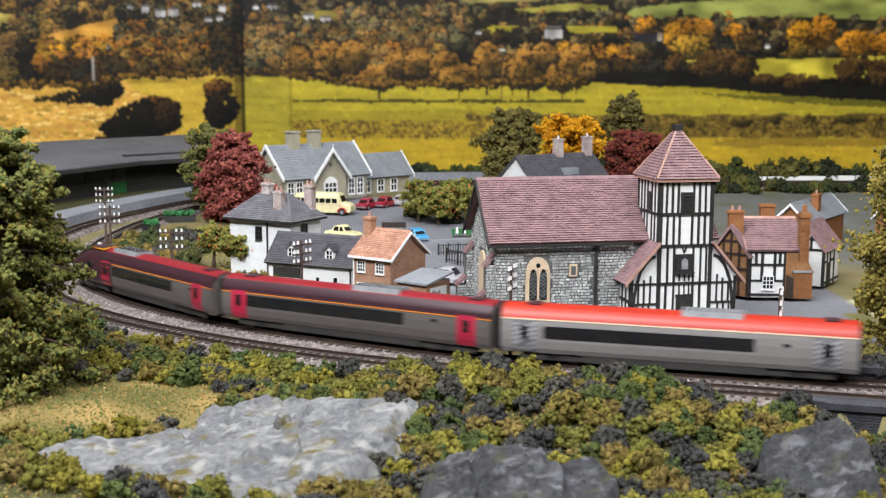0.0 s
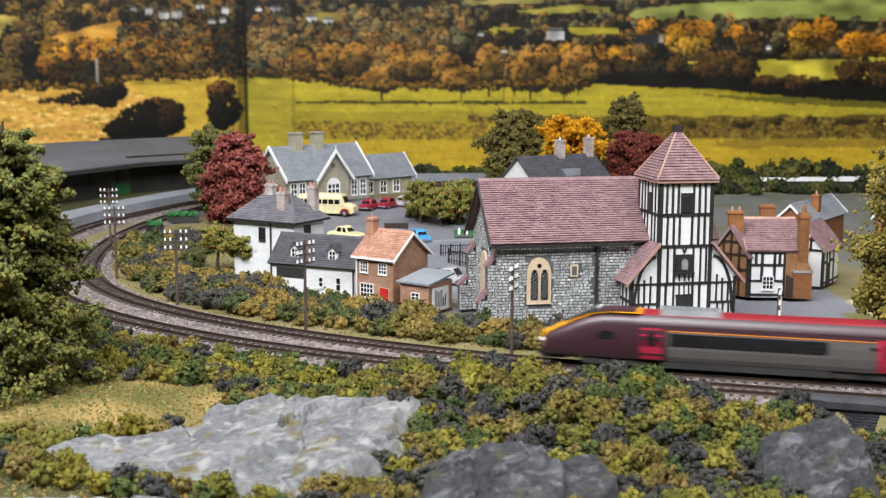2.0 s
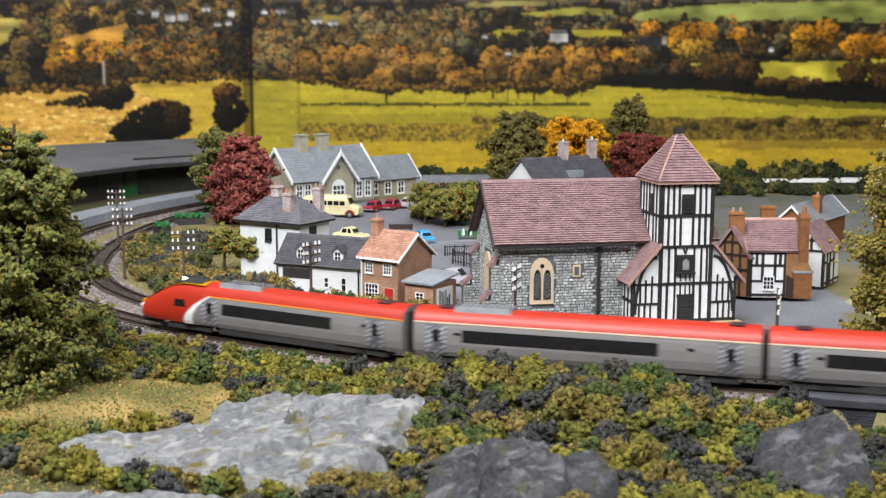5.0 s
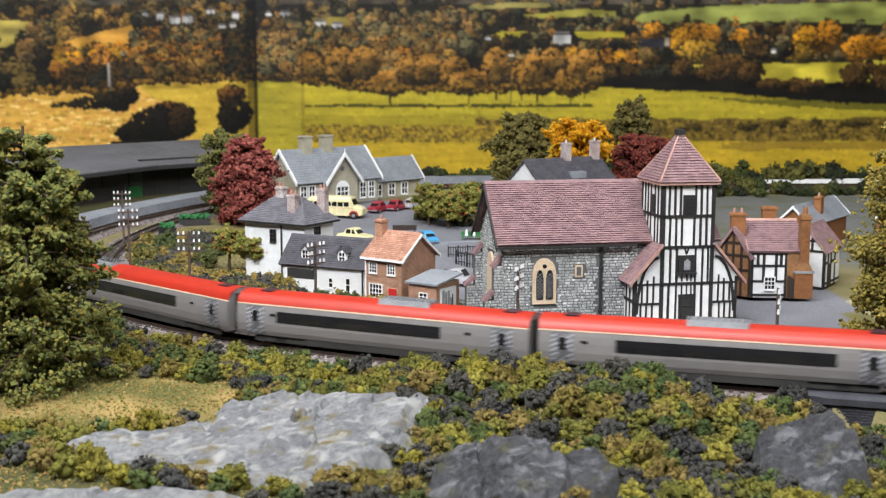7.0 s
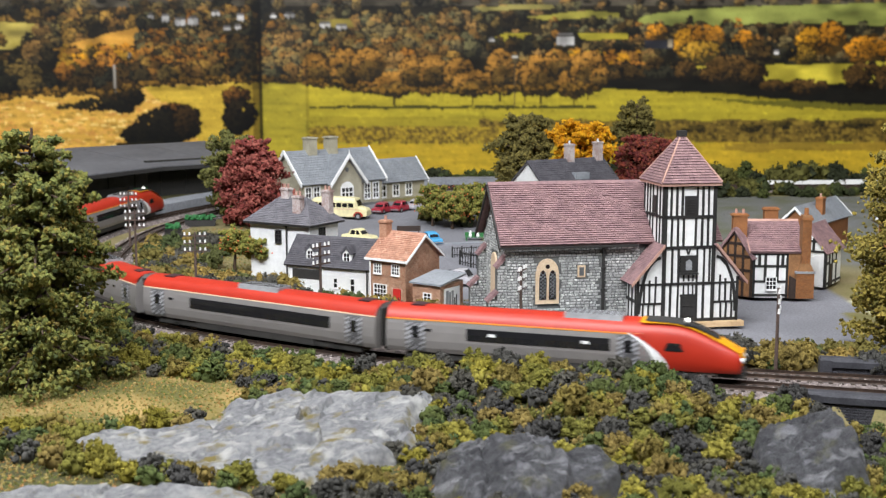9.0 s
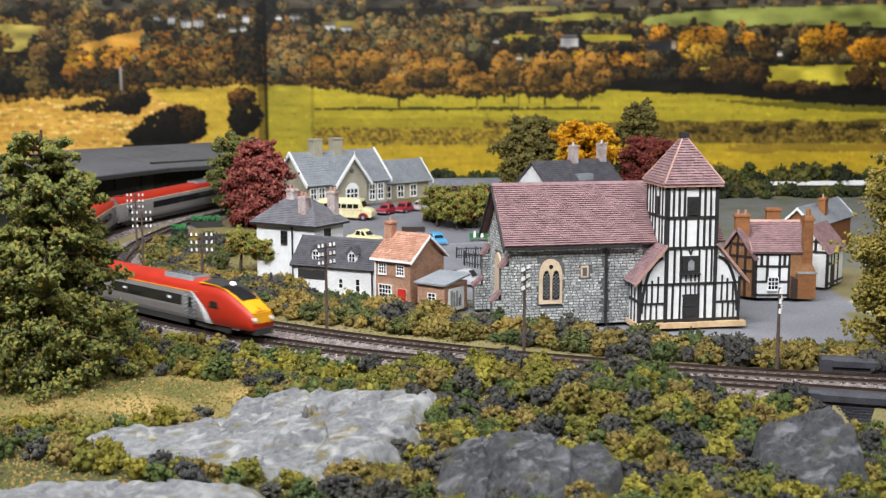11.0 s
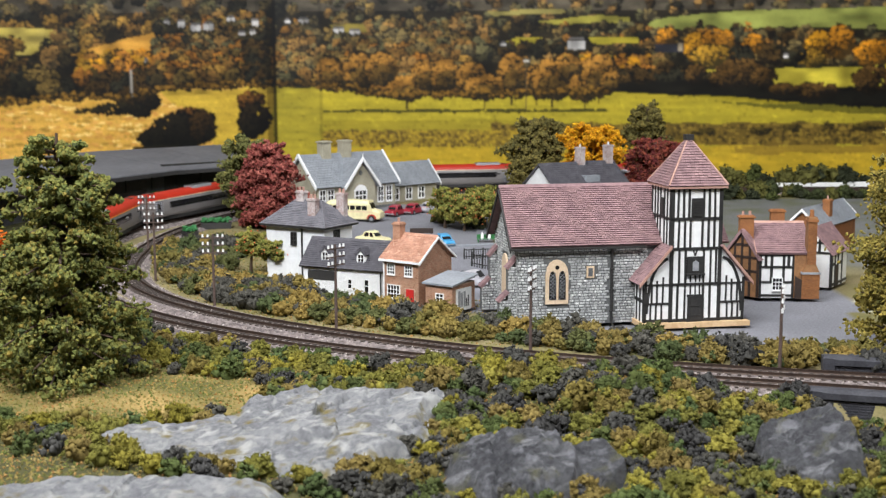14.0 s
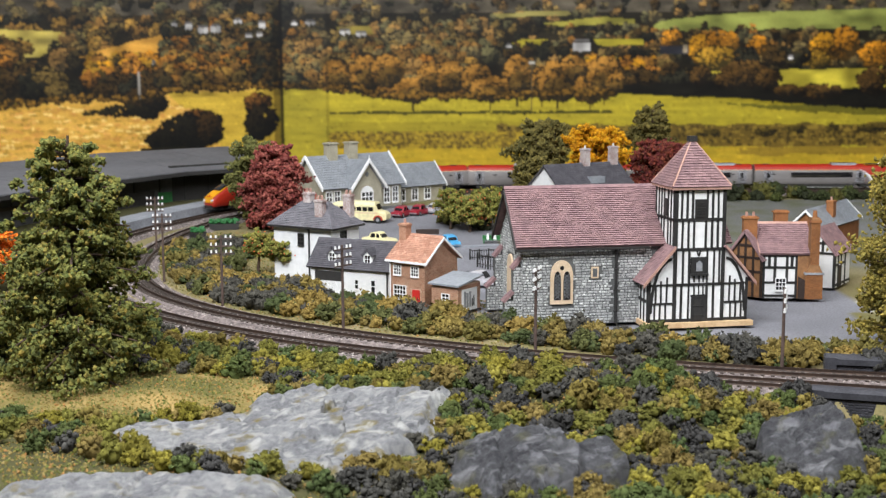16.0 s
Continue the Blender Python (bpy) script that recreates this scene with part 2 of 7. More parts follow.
LAMPON.node_tree.nodes["Principled BSDF"].inputs["Emission Color"].default_value = (1.0, 0.97, 0.9, 1)
LAMPON.node_tree.nodes["Principled BSDF"].inputs["Emission Strength"].default_value = 2.5

# ---- track lines ----
def rise(x, y):
    """Height of the trackbed: the far side of the layout lies a little higher."""
    e = min(1.0, max(0.0, (y - 1.55) / 0.8))
    return 0.024 * e * e * (3 - 2 * e)


def centre_line(plan):
    """An eased track centre line through plan points, from the right along the front, round the bend and back; its length is zero abeam x = 0 in front."""
    p = np.array(plan)
    d = np.concatenate([[0], np.cumsum(np.hypot(*np.diff(p, axis=0).T))])
    u = np.arange(0, d[-1], 0.005)
    q = np.stack([np.interp(u, d, p[:, 0]), np.interp(u, d, p[:, 1])], 1)
    for w in (25, 17, 13, 13):
        pad = np.concatenate([q[:1] - (q[1] - q[0]) * np.arange(w, 0, -1)[:, None], q, q[-1:] + (q[-1] - q[-2]) * np.arange(1, w + 1)[:, None]])
        c = np.cumsum(np.concatenate([np.zeros((1, 2)), pad]), axis=0)
        q = ((c[2 * w + 1:] - c[:-2 * w - 1]) / (2 * w + 1))
    g = np.concatenate([[0], np.cumsum(np.hypot(*np.diff(q, axis=0).T))])
    k = int(np.argmax(q[:, 0] < 0))
    return g - g[k], q


def line(s, track):
    """A point of a track centre line at the length s."""
    g, q = track
    x, y = float(np.interp(s, g, q[:, 0])), float(np.interp(s, g, q[:, 1]))
    return Vector((x, y, rise(x, y)))


NEAR = centre_line([(2.60, 0.312), (0.50, 0.876), (0.338, 0.9225), (0.277, 0.945), (0.235, 0.957), (0.125, 0.987), (0.020, 1.0165), (-0.006, 1.026), (-0.085, 1.062), (-0.113, 1.0745),
                    (-0.171, 1.1085), (-0.2185, 1.140), (-0.269, 1.180), (-0.283, 1.1905), (-0.366, 1.270), (-0.418, 1.335), (-0.487, 1.467), (-0.520, 1.60), (-0.545, 1.71),
                    (-0.559, 1.80), (-0.540, 1.87), (-0.510, 1.93), (-0.476, 1.98), (-0.448, 2.04), (-0.412, 2.12), (-0.362, 2.19), (-0.255, 2.30), (-0.150, 2.385), (-0.05, 2.418), (0.08, 2.425), (1.35, 2.425)])
FAR = centre_line([(2.60, 0.485), (0.50, 0.938), (0.354, 0.970), (0.240, 0.994), (0.187, 1.008), (0.075, 1.046), (0.024, 1.066), (-0.0295, 1.096), (-0.085, 1.1265), (-0.1445, 1.159),
                   (-0.175, 1.1785), (-0.2075, 1.2015), (-0.242, 1.230), (-0.2795, 1.264), (-0.320, 1.307), (-0.367, 1.366), (-0.404, 1.43), (-0.430, 1.485), (-0.448, 1.57), (-0.460, 1.66),
                   (-0.465, 1.735), (-0.466, 1.80), (-0.457, 1.87), (-0.435, 1.94), (-0.405, 2.02), (-0.368, 2.09), (-0.328, 2.145), (-0.22, 2.252), (-0.115, 2.338), (-0.04, 2.364), (0.08, 2.37), (1.35, 2.37)])

# ---- the room ----
part("floor", Shape().box(-3.5, 3.5, -2.5, 3.6, -0.96, -0.95), CARPET, None)
tagged(bpy.data.objects["floor"], "dark grey carpet floor of the exhibition room", "floor", "", "structure")
for nm, b in (("wall_north", (-3.5, 3.5, 3.5, 3.6, -0.95, 1.7)), ("wall_south", (-3.5, 3.5, -2.6, -2.5, -0.95, 1.7)),
              ("wall_west", (-3.6, -3.5, -2.5, 3.5, -0.95, 1.7)), ("wall_east", (3.5, 3.6, -2.5, 3.5, -0.95, 1.7))):
    tagged(part(nm, Shape().box(*b), CARDWALL, None), "plain pale painted wall of the room", "wall", "", "structure")
tagged(part("ceiling", Shape().box(-3.6, 3.6, -2.6, 3.6, 1.7, 1.76), CARDWALL, None), "plain pale grey ceiling of the exhibition room", "ceiling", "", "structure")

# ---- ground of the layout ----
def smooth(e):
    e = min(1.0, max(0.0, e))
    return e * e * (3 - 2 * e)


def track_gap(x, y):
    """Signed distance from the near track: positive towards the front edge of the layout."""
    q = NEAR[1]
    d = (q[:, 0] - x) ** 2 + (q[:, 1] - y) ** 2
    i = min(max(int(d.argmin()), 1), len(q) - 2)
    tx, ty = q[i + 1] - q[i - 1]
    return math.sqrt(d[i]) * (1 if tx * (y - q[i, 1]) - ty * (x - q[i, 0]) > 0 else -1)


def ground_z(x, y):
    z = rise(x, y) - 0.007
    g = track_gap(x, y)
    if g > 0.03 and y < 1.5:
        n = noise.noise(Vector((x * 9, y * 9, 0.3))) * 0.006 + noise.noise(Vector((x * 30, y * 30, 0.7))) * 0.002
        z += n * smooth((g - 0.03) / 0.05) - 0.01 * smooth((0.75 - y) / 0.25)
        z += 0.017 * smooth((x + 0.07) / 0.07) * smooth((0.215 - x) / 0.06) * smooth((g - 0.028) / 0.022) * smooth((0.20 - g) / 0.10)
        # cutting under the bridge
        z -= 0.045 * smooth((x - 0.278) / 0.02) * smooth((g - 0.022) / 0.004) * smooth((0.125 - g) / 0.05)
    elif g < -0.1:
        z += noise.noise(Vector((x * 25, y * 25, 1.7))) * 0.0012
    return z


GRASS, DIRT, ASPH, STRAW = np.array(lin(98, 96, 54)), np.array(lin(140, 126, 96)), np.array(lin(120, 120, 126)), np.array(lin(152, 128, 80))


def ground_tint(x, y):
    n = 0.5 + 0.5 * noise.noise(Vector((x * 22, y * 22, 5)))
    g = track_gap(x, y)
    c = GRASS * (1 - n) + DIRT * n
    if g > 0.03:
        n2 = 0.42 + 1.2 * noise.noise(Vector((x * 16, y * 16, 9)))
        n2 = min(1, max(0, n2))
        c = (GRASS * 0.8 * (1 - n2) + STRAW * n2)
        meadow = (x + 0.31) ** 2 / 0.034 + (y - 0.925) ** 2 / 0.0080 < 1
        if not meadow:
            c = np.array(lin(72, 70, 44)) * (0.7 + 0.5 * n)
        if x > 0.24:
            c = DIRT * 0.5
    elif g < -0.155:
        yard = (0.03 < x < 0.42 and y < 1.33 - 0.02 * math.sin(x * 40)) or (-0.03 < x < 0.45 and 1.28 < y < 1.62) or (-0.22 < x < 0.06 and 1.6 < y < 2.20)
        if x > 0.2 and 1.5 < y < 2.3:
            k = smooth((y - 1.5) / 0.15)
            c = c * (1 - k) + (ASPH * 0.9 * (1 - n) + np.array(lin(92, 94, 66)) * n) * k
        if x > 0.45 and y < 1.35:
            c = np.array(lin(170, 166, 128)) * (0.8 + 0.4 * n)
        if yard:
            c = ASPH * (0.85 + 0.3 * n)
    return c


GX, GY = np.concatenate([np.linspace(-1.5, 1.5, 301), np.linspace(1.56, 2.52, 17)]), np.linspace(0.33, 2.78, 243)
PAINTED = printed("scenic_ground", 0.95)
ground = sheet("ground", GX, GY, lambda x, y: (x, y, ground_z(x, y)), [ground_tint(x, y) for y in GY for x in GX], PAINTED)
tagged(ground, "scenic ground of grass scatter, earth and grey yard", "ground", "", "structure")
tagged(part("baseboard", Shape().box(-1.5, 2.52, 0.33, 2.78, -0.12, -0.09).box(-1.5, 2.52, 0.315, 0.33, -0.16, -0.02)
            .box(-1.5, 2.52, 2.78, 2.795, -0.12, 0.02), PLANK, None), "plywood baseboard and front edge under the layout", "baseboard", "", "structure")
for x in (-1.4, 0.5, 2.4):
    for y in (0.45, 2.65):
        tagged(part("trestle_leg", Shape().box(x - 0.025, x + 0.025, y - 0.025, y + 0.025, -0.95, -0.12), PLANK, None),
               "square pale wooden leg under the baseboard", "leg", "baseboard legs", "structure")

# ---- tracks ----
def build_track(radii, s0, s1, label):
    top = thing("railway_track", label, "track", group="running lines", kind="structure")
    ss = np.arange(s0, s1, 0.012)
    pts = [line(s, radii) for s in ss]
    nor = []
    for i in range(len(pts)):
        d = (pts[min(i + 1, len(pts) - 1)] - pts[max(i - 1, 0)]).normalized()
        nor.append(Vector((-d.y, d.x, 0)).normalized())
    bed = Shape()
    prof = [(-0.0300, -0.0085), (-0.0215, -0.0035), (0.0215, -0.0035), (0.0300, -0.0085)]
    n = len(prof)
    bed.v = [tuple(p + w * (a * (0.86 if p.x > 0.27 else 1.0)) + Vector((0, 0, b))) for p, w in zip(pts, nor) for a, b in prof]
    bed.f = [(i * n + k, i * n + k + 1, (i + 1) * n + k + 1, (i + 1) * n + k) for i in range(len(pts) - 1) for k in range(n - 1)]
    part("ballast_bed", bed, BED, top)
    for side in (-1, 1):
        rail = Shape()
        prof = [(-0.0014, -0.0033), (-0.0005, -0.0024), (-0.0006, 0.0), (0.0006, 0.0), (0.0005, -0.0024), (0.0014, -0.0033)]
        n = len(prof)
        rail.v = [tuple(p + w * (side * 0.00885 + a) + Vector((0, 0, b))) for p, w in zip(pts, nor) for a, b in prof]
        rail.f = [(i * n + k, i * n + k + 1, (i + 1) * n + k + 1, (i + 1) * n + k) for i in range(len(pts) - 1) for k in range(n - 1)]
        part("rail", rail, STEEL, top)
    tie = Shape().box(-0.0016, 0.0016, -0.0155, 0.0155, -0.0042, -0.0026).mesh("sleeper")
    rest = Shape()
    count = 0
    rnd = random.Random(4)
    for s in np.arange(s0, s1, 0.0085):
        p, q = line(s, radii), line(s + 0.004, radii)
        m = Matrix.Translation(p) @ pose(0, 0, 0, 0, 0, math.degrees(math.atan2(q.y - p.y, q.x - p.x)) + rnd.uniform(-0.6, 0.6))
        if -0.45 < s < 1.3 and count < 210:
            part("sleeper", tie, SLEEPER, top).matrix_basis = m
            count += 1
        else:
            rest.box(-0.0016, 0.0016, -0.0155, 0.0155, -0.0042, -0.0026, m)
    tagged(part("sleepers_beyond", rest, SLEEPER, top), kind="stuff")
    chips = Shape()
    for s in np.arange(-0.5, 1.6, 0.00035):
        p, q = line(s, radii), line(s + 0.004, radii)
        d = (q - p).normalized()
        w = Vector((-d.y, d.x, 0))
        a = rnd.uniform(-0.036, 0.036)
        if abs(abs(a) - 0.00885) < 0.0015 or (p.x > 0.27 and abs(a) > 0.025):
            continue
        h = -0.0033 if abs(a) < 0.0215 else -0.0035 - (abs(a) - 0.0215) * 0.45
        c = p + w * a + Vector((0, 0, h))
        r = rnd.uniform(0.0006, 0.0013)
        m = Matrix.Translation(c) @ Euler((rnd.random() * 6, rnd.random() * 6, rnd.random() * 6)).to_matrix().to_4x4() @ Matrix.Diagonal((r, r * 0.8, r * 0.6, 1))
        chips.add([(1, 0, 0), (-1, 0, 0), (0, 1, 0), (0, -1, 0), (0, 0, 1), (0, 0, -1)],
                  [(0, 2, 4), (2, 1, 4), (1, 3, 4), (3, 0, 4), (2, 0, 5), (1, 2, 5), (3, 1, 5), (0, 3, 5)], m)
    me = bpy.data.meshes.new("ballast_stones")
    me.from_pydata(chips.v, [], chips.f)
    tagged(part("ballast_stones", me, BALLAST, top), kind="stuff")


build_track(NEAR, -2.5, 3.2, "curving outer railway track with brown rails on ballast")
build_track(FAR, -2.5, 3.0, "curving inner railway track with brown rails on ballast")

# ---- the printed backdrop ----
# The print is laid out on a sheet of 1700 by 380 units, 2 units a cell; the corner of the two boards is at 505.
UX, UY = np.arange(-120, 1681, 2), np.arange(-70, 351, 2)
prng = np.random.RandomState(7)


def cloud(shape, step, seed):
    """Soft random field of about 0 to 1."""
    r = np.random.RandomState(seed)
    gy, gx = int(shape[0] / step[0]) + 3, int(shape[1] / step[1]) + 3
    g = r.rand(gy, gx)
    y, x = np.arange(shape[0]) / step[0], np.arange(shape[1]) / step[1]
    y0, x0 = y.astype(int), x.astype(int)
    fy, fx = (y - y0)[:, None], (x - x0)[None]
    fy, fx = fy * fy * (3 - 2 * fy), fx * fx * (3 - 2 * fx)
    return (g[y0][:, x0] * (1 - fy) * (1 - fx) + g[y0 + 1][:, x0] * fy * (1 - fx) + g[y0][:, x0 + 1] * (1 - fy) * fx + g[y0 + 1][:, x0 + 1] * fy * fx)


def paint_backdrop():
    W, Hh = len(UX), len(UY)
    X, Y = np.meshgrid(UX.astype(float), UY.astype(float))
    img = np.zeros((Hh, W, 3))
    n1, n2, n3 = cloud((Hh, W), (3, 8), 1)[..., None], cloud((Hh, W), (9, 40), 2)[..., None], cloud((Hh, W), (1.5, 1.5), 3)[..., None]

    def col(*c):
        return np.array(lin(*c))

    def band(mask, c, d):
        k = np.clip(0.55 * n1 + 0.45 * n2 + 0.25 * (n3 - 0.5), 0, 1)
        v = col(*c) * (1 - k) + col(*d) * k
        img[mask] = v[mask]

    def area(x0, x1, y0, y1, c, d, wob=4.0):
        w = (cloud((Hh, W), (6, 12), int(abs(x0 + y0 * 3)) + 11) - 0.5) * wob * 2
        band((X > x0 + w) & (X < x1 + w) & (Y > y0 + w * 0.6) & (Y < y1 + w * 0.6), c, d)

    def dab(bx, by, br, c):
        i0, i1 = int((bx - br * 1.5 + 120) / 2), int((bx + br * 1.5 + 120) / 2) + 2
        j0, j1 = int((by - br * 1.5 + 70) / 2), int((by + br * 1.5 + 70) / 2) + 2
        i0, i1, j0, j1 = max(i0, 0), min(i1, W), max(j0, 0), min(j1, Hh)
        if i0 >= i1 or j0 >= j1:
            return
        xx, yy = X[j0:j1, i0:i1], Y[j0:j1, i0:i1]
        m = ((xx - bx) ** 2 + ((yy - by) * 1.2) ** 2) < br * br * (0.35 + 1.3 * n3[j0:j1, i0:i1, 0])
        img[j0:j1, i0:i1][m] = c

    def crown(cx, cy, w, h, lit, dark, trunk=0, seed=0):
        """A printed tree: dark underlayer, then many small leaf dabs lit from the upper left."""
        r = np.random.RandomState(int(abs(cx * 7 + cy * 13)) % 9999 + seed)
        if trunk:
            m = (abs(X - cx) < 1.2) & (Y > cy) & (Y < cy + h * 0.5 + trunk)
            img[m] = col(48, 36, 20)
        dk, lt = col(*dark), col(*lit)
        for _ in range(max(6, int(w * h / 60))):
            a, q = r.rand() * math.tau, math.sqrt(r.rand())
            dab(cx + math.cos(a) * q * w * 0.45, cy + math.sin(a) * q * h * 0.45, 0.10 * min(w, h) + 2.5, dk * r.uniform(0.35, 1.0))
        for _ in range(max(8, int(w * h / 15))):
            a, q = r.rand() * math.tau, math.sqrt(r.rand())
            bx, by = cx + math.cos(a) * q * w * 0.47, cy + math.sin(a) * q * h * 0.47
            k = np.clip(0.36 - (bx - cx) / w * 0.8 - (by - cy) / h * 1.5 + r.uniform(-0.45, 0.45), 0, 1.12)
            dab(bx, by, r.uniform(1.6, 3.6), dk * (1 - k) + lt * k)

    def field(corners, c, d, wob=5.0):
        """A printed field with uneven edges."""
        w = (cloud((Hh, W), (5, 9), len(corners) * 31 + int(abs(corners[0][0]))) - 0.5) * wob * 2
        xx, yy, inside = X + w, Y + w * 0.5, np.zeros((Hh, W), bool)
        for (x1, y1), (x2, y2) in zip(corners, corners[1:] + corners[:1]):
            if y1 != y2:
                inside ^= ((y1 > yy) != (y2 > yy)) & (xx < (x2 - x1) * (yy - y1) / (y2 - y1) + x1)
        band(inside, c, d)

    def wood(x0, x1, y0, y1, n, lo, hi, tones, seed):
        """A stand of printed trees, the nearer ones lower and larger."""
        r = np.random.RandomState(seed)
        for k in range(n):
            f = (k + r.rand()) / n
            sz = lo + (hi - lo) * f * r.uniform(0.6, 1.3)
            l, d = tones[r.randint(len(tones))]
            crown(r.uniform(x0, x1), y0 + (y1 - y0) * f, sz * r.uniform(0.8, 1.3), sz * r.uniform(0.85, 1.35), l, d, seed=seed + k)

    RUST = [((176, 114, 40), (52, 36, 18)), ((152, 104, 42), (42, 32, 18)), ((130, 94, 44), (36, 30, 18)), ((114, 92, 46), (30, 28, 18)), ((164, 124, 54), (56, 44, 22))]
    DUN = [((140, 114, 62), (54, 46, 30)), ((114, 98, 60), (44, 40, 29)), ((152, 114, 60), (58, 48, 31)), ((98, 92, 60), (36, 35, 27))]
    GOLD = [((206, 144, 30), (76, 54, 18)), ((190, 124, 28), (60, 44, 18)), ((176, 132, 40), (50, 42, 18))]
    NIGHT = [((60, 50, 28), (16, 15, 11)), ((44, 42, 30), (13, 13, 11)), ((78, 58, 28), (20, 17, 12))]
    # ground tone, distant haze and hills
    band(Y < 1000, (168, 148, 36), (132, 122, 34))
    band(Y < 176, (40, 33, 20), (18, 17, 12))
    band(Y < 30, (92, 84, 70), (54, 48, 38))
    wood(-120, 520, -60, 40, 150, 16, 26, NIGHT + DUN, 101)
    wood(520, 1690, -60, 48, 300, 10, 18, DUN + NIGHT, 102)
    field([(870, 30), (1000, 26), (1010, 34), (880, 37)], (150, 138, 76), (124, 116, 62), 3)
    field([(960, 48), (1060, 38), (1118, 40), (1112, 50), (990, 53)], (160, 150, 62), (130, 124, 50), 3)
    field([(1140, 56), (1180, 40), (1300, 32), (1690, 20), (1690, 66), (1400, 58), (1220, 64)], (142, 146, 72), (112, 118, 56), 3)
    # left board: pale field, orange plough land and the woods round them
    wood(-120, 505, 34, 62, 90, 18, 28, RUST[2:] + NIGHT, 103)
    field([(-120, 44), (0, 47), (90, 54), (172, 60), (170, 72), (110, 78), (88, 96), (50, 100), (-120, 96)], (206, 184, 96), (170, 152, 66), 4)
    wood(-120, 64, 62, 112, 34, 24, 34, RUST, 104)
    wood(104, 166, 66, 110, 14, 26, 34, NIGHT + DUN, 105)
    wood(166, 205, 46, 92, 16, 22, 30, RUST[2:], 106)
    field([(150, 98), (215, 80), (290, 63), (304, 66), (300, 88), (262, 96), (200, 106)], (216, 162, 70), (182, 128, 48), 3)
    wood(300, 505, 44, 110, 120, 16, 30, NIGHT + DUN + RUST[:1], 107)
    wood(-120, 150, 112, 160, 46, 26, 40, NIGHT + RUST[2:4], 108)
    wood(160, 292, 96, 136, 42, 18, 30, GOLD + RUST[:2], 109)
    wood(290, 465, 96, 146, 80, 18, 32, RUST + NIGHT[:1], 110)
    wood(190, 300, 134, 168, 26, 26, 38, NIGHT, 111)
    wood(455, 505, 60, 160, 40, 22, 34, NIGHT, 112)
    # right board: mixed woods that come forward down the valley
    wood(510, 580, 46, 160, 62, 20, 34, RUST[1:4] + DUN, 113)
    wood(586, 900, 46, 104, 130, 16, 28, DUN + RUST[2:4], 114)
    wood(586, 840, 96, 160, 90, 26, 42, RUST + DUN, 115)
    wood(900, 1240, 54, 128, 120, 14, 26, DUN + RUST[1:4] + NIGHT, 116)
    wood(1240, 1690, 62, 116, 120, 18, 30, DUN + NIGHT + RUST[:2], 117)
    field([(892, 84), (930, 74), (966, 74), (960, 86), (920, 90)], (176, 160, 46), (140, 130, 40), 3)
    field([(1048, 76), (1130, 74), (1132, 84), (1056, 86)], (176, 160, 46), (140, 130, 40), 3)
    field([(600, 54), (660, 52), (668, 66), (612, 64)], (160, 140, 60), (120, 108, 48), 3)
    wood(886, 1012, 86, 98, 26, 14, 22, NIGHT, 118)
    field([(990, 104), (1086, 104), (1082, 112), (1000, 114)], (158, 140, 58), (120, 108, 44), 2)
    wood(1040, 1150, 112, 140, 22, 22, 32, RUST[:2] + GOLD[:1], 119)
    for cx, cy, w, h in ((1236, 92, 56, 52), (1270, 84, 62, 50), (1262, 108, 80, 40), (1446, 92, 54, 56), (1480, 84, 50, 60), (1430, 112, 50, 34), (1540, 104, 76, 48), (1600, 104, 80, 50), (1180, 76, 40, 34), (1330, 88, 40, 36)):
        crown(cx, cy, w, h, *GOLD[int(cx) % 3])
    wood(1300, 1420, 96, 116, 16, 20, 30, NIGHT, 120)
    # white houses among the trees
    for hx, hy, hw, hh in ((1026, 88, 26, 18), (341, 50, 10, 12), (366, 56, 16, 12), (388, 55, 14, 12), (316, 46, 6, 8), (428, 42, 10, 8), (471, 50, 9, 11), (447, 68, 10, 8), (466, 66, 8, 7), (556, 46, 14, 8), (528, 48, 6, 6), (616, 62, 16, 8), (644, 66, 16, 7), (900, 88, 6, 6), (1387, 110, 7, 8), (278, 112, 5, 5)):
        for q in range(3):
            ox, k = hw * (q - 1) / 3, 0.75 + 0.25 * ((q * 7 + int(hx)) % 3) / 2
            img[(abs(X - hx - ox) < hw / 5.5 + 1) & (abs(Y - hy - (q % 2) * 1.5) < hh * 0.42)] = col(214, 210, 206) * k
        img[(abs(X - hx) < hw / 2 + 1) & (abs(Y - hy + hh / 2 + 1.5) < 2.4)] = col(104, 100, 98)
        for q in (-0.5, 0.1, 0.6):
            dab(hx + hw * q, hy + hh * 0.55, 3.4, col(52, 46, 26))
    img[(abs(X - 1186) < 26) & (abs(Y - 94) < 8)] = col(44, 44, 52)
    img[(abs(X - 1205) < 4) & (abs(Y - 92) < 7)] = col(150, 136, 112)
    # right-hand pasture and the dark hedges
    field([(1240, 134), (1276, 130), (1270, 152), (1246, 152)], (196, 174, 58), (160, 146, 46), 3)
    field([(1340, 140), (1370, 129), (1690, 122), (1690, 172), (1480, 168), (1340, 156)], (198, 180, 62), (160, 148, 46), 3)
    wood(1095, 1250, 140, 152, 30, 26, 34, NIGHT, 121)
    field([(1070, 156), (1250, 148), (1360, 158), (1500, 162), (1690, 150), (1690, 206), (1420, 190), (1250, 174), (1100, 170)], (26, 24, 19), (15, 15, 13), 6)
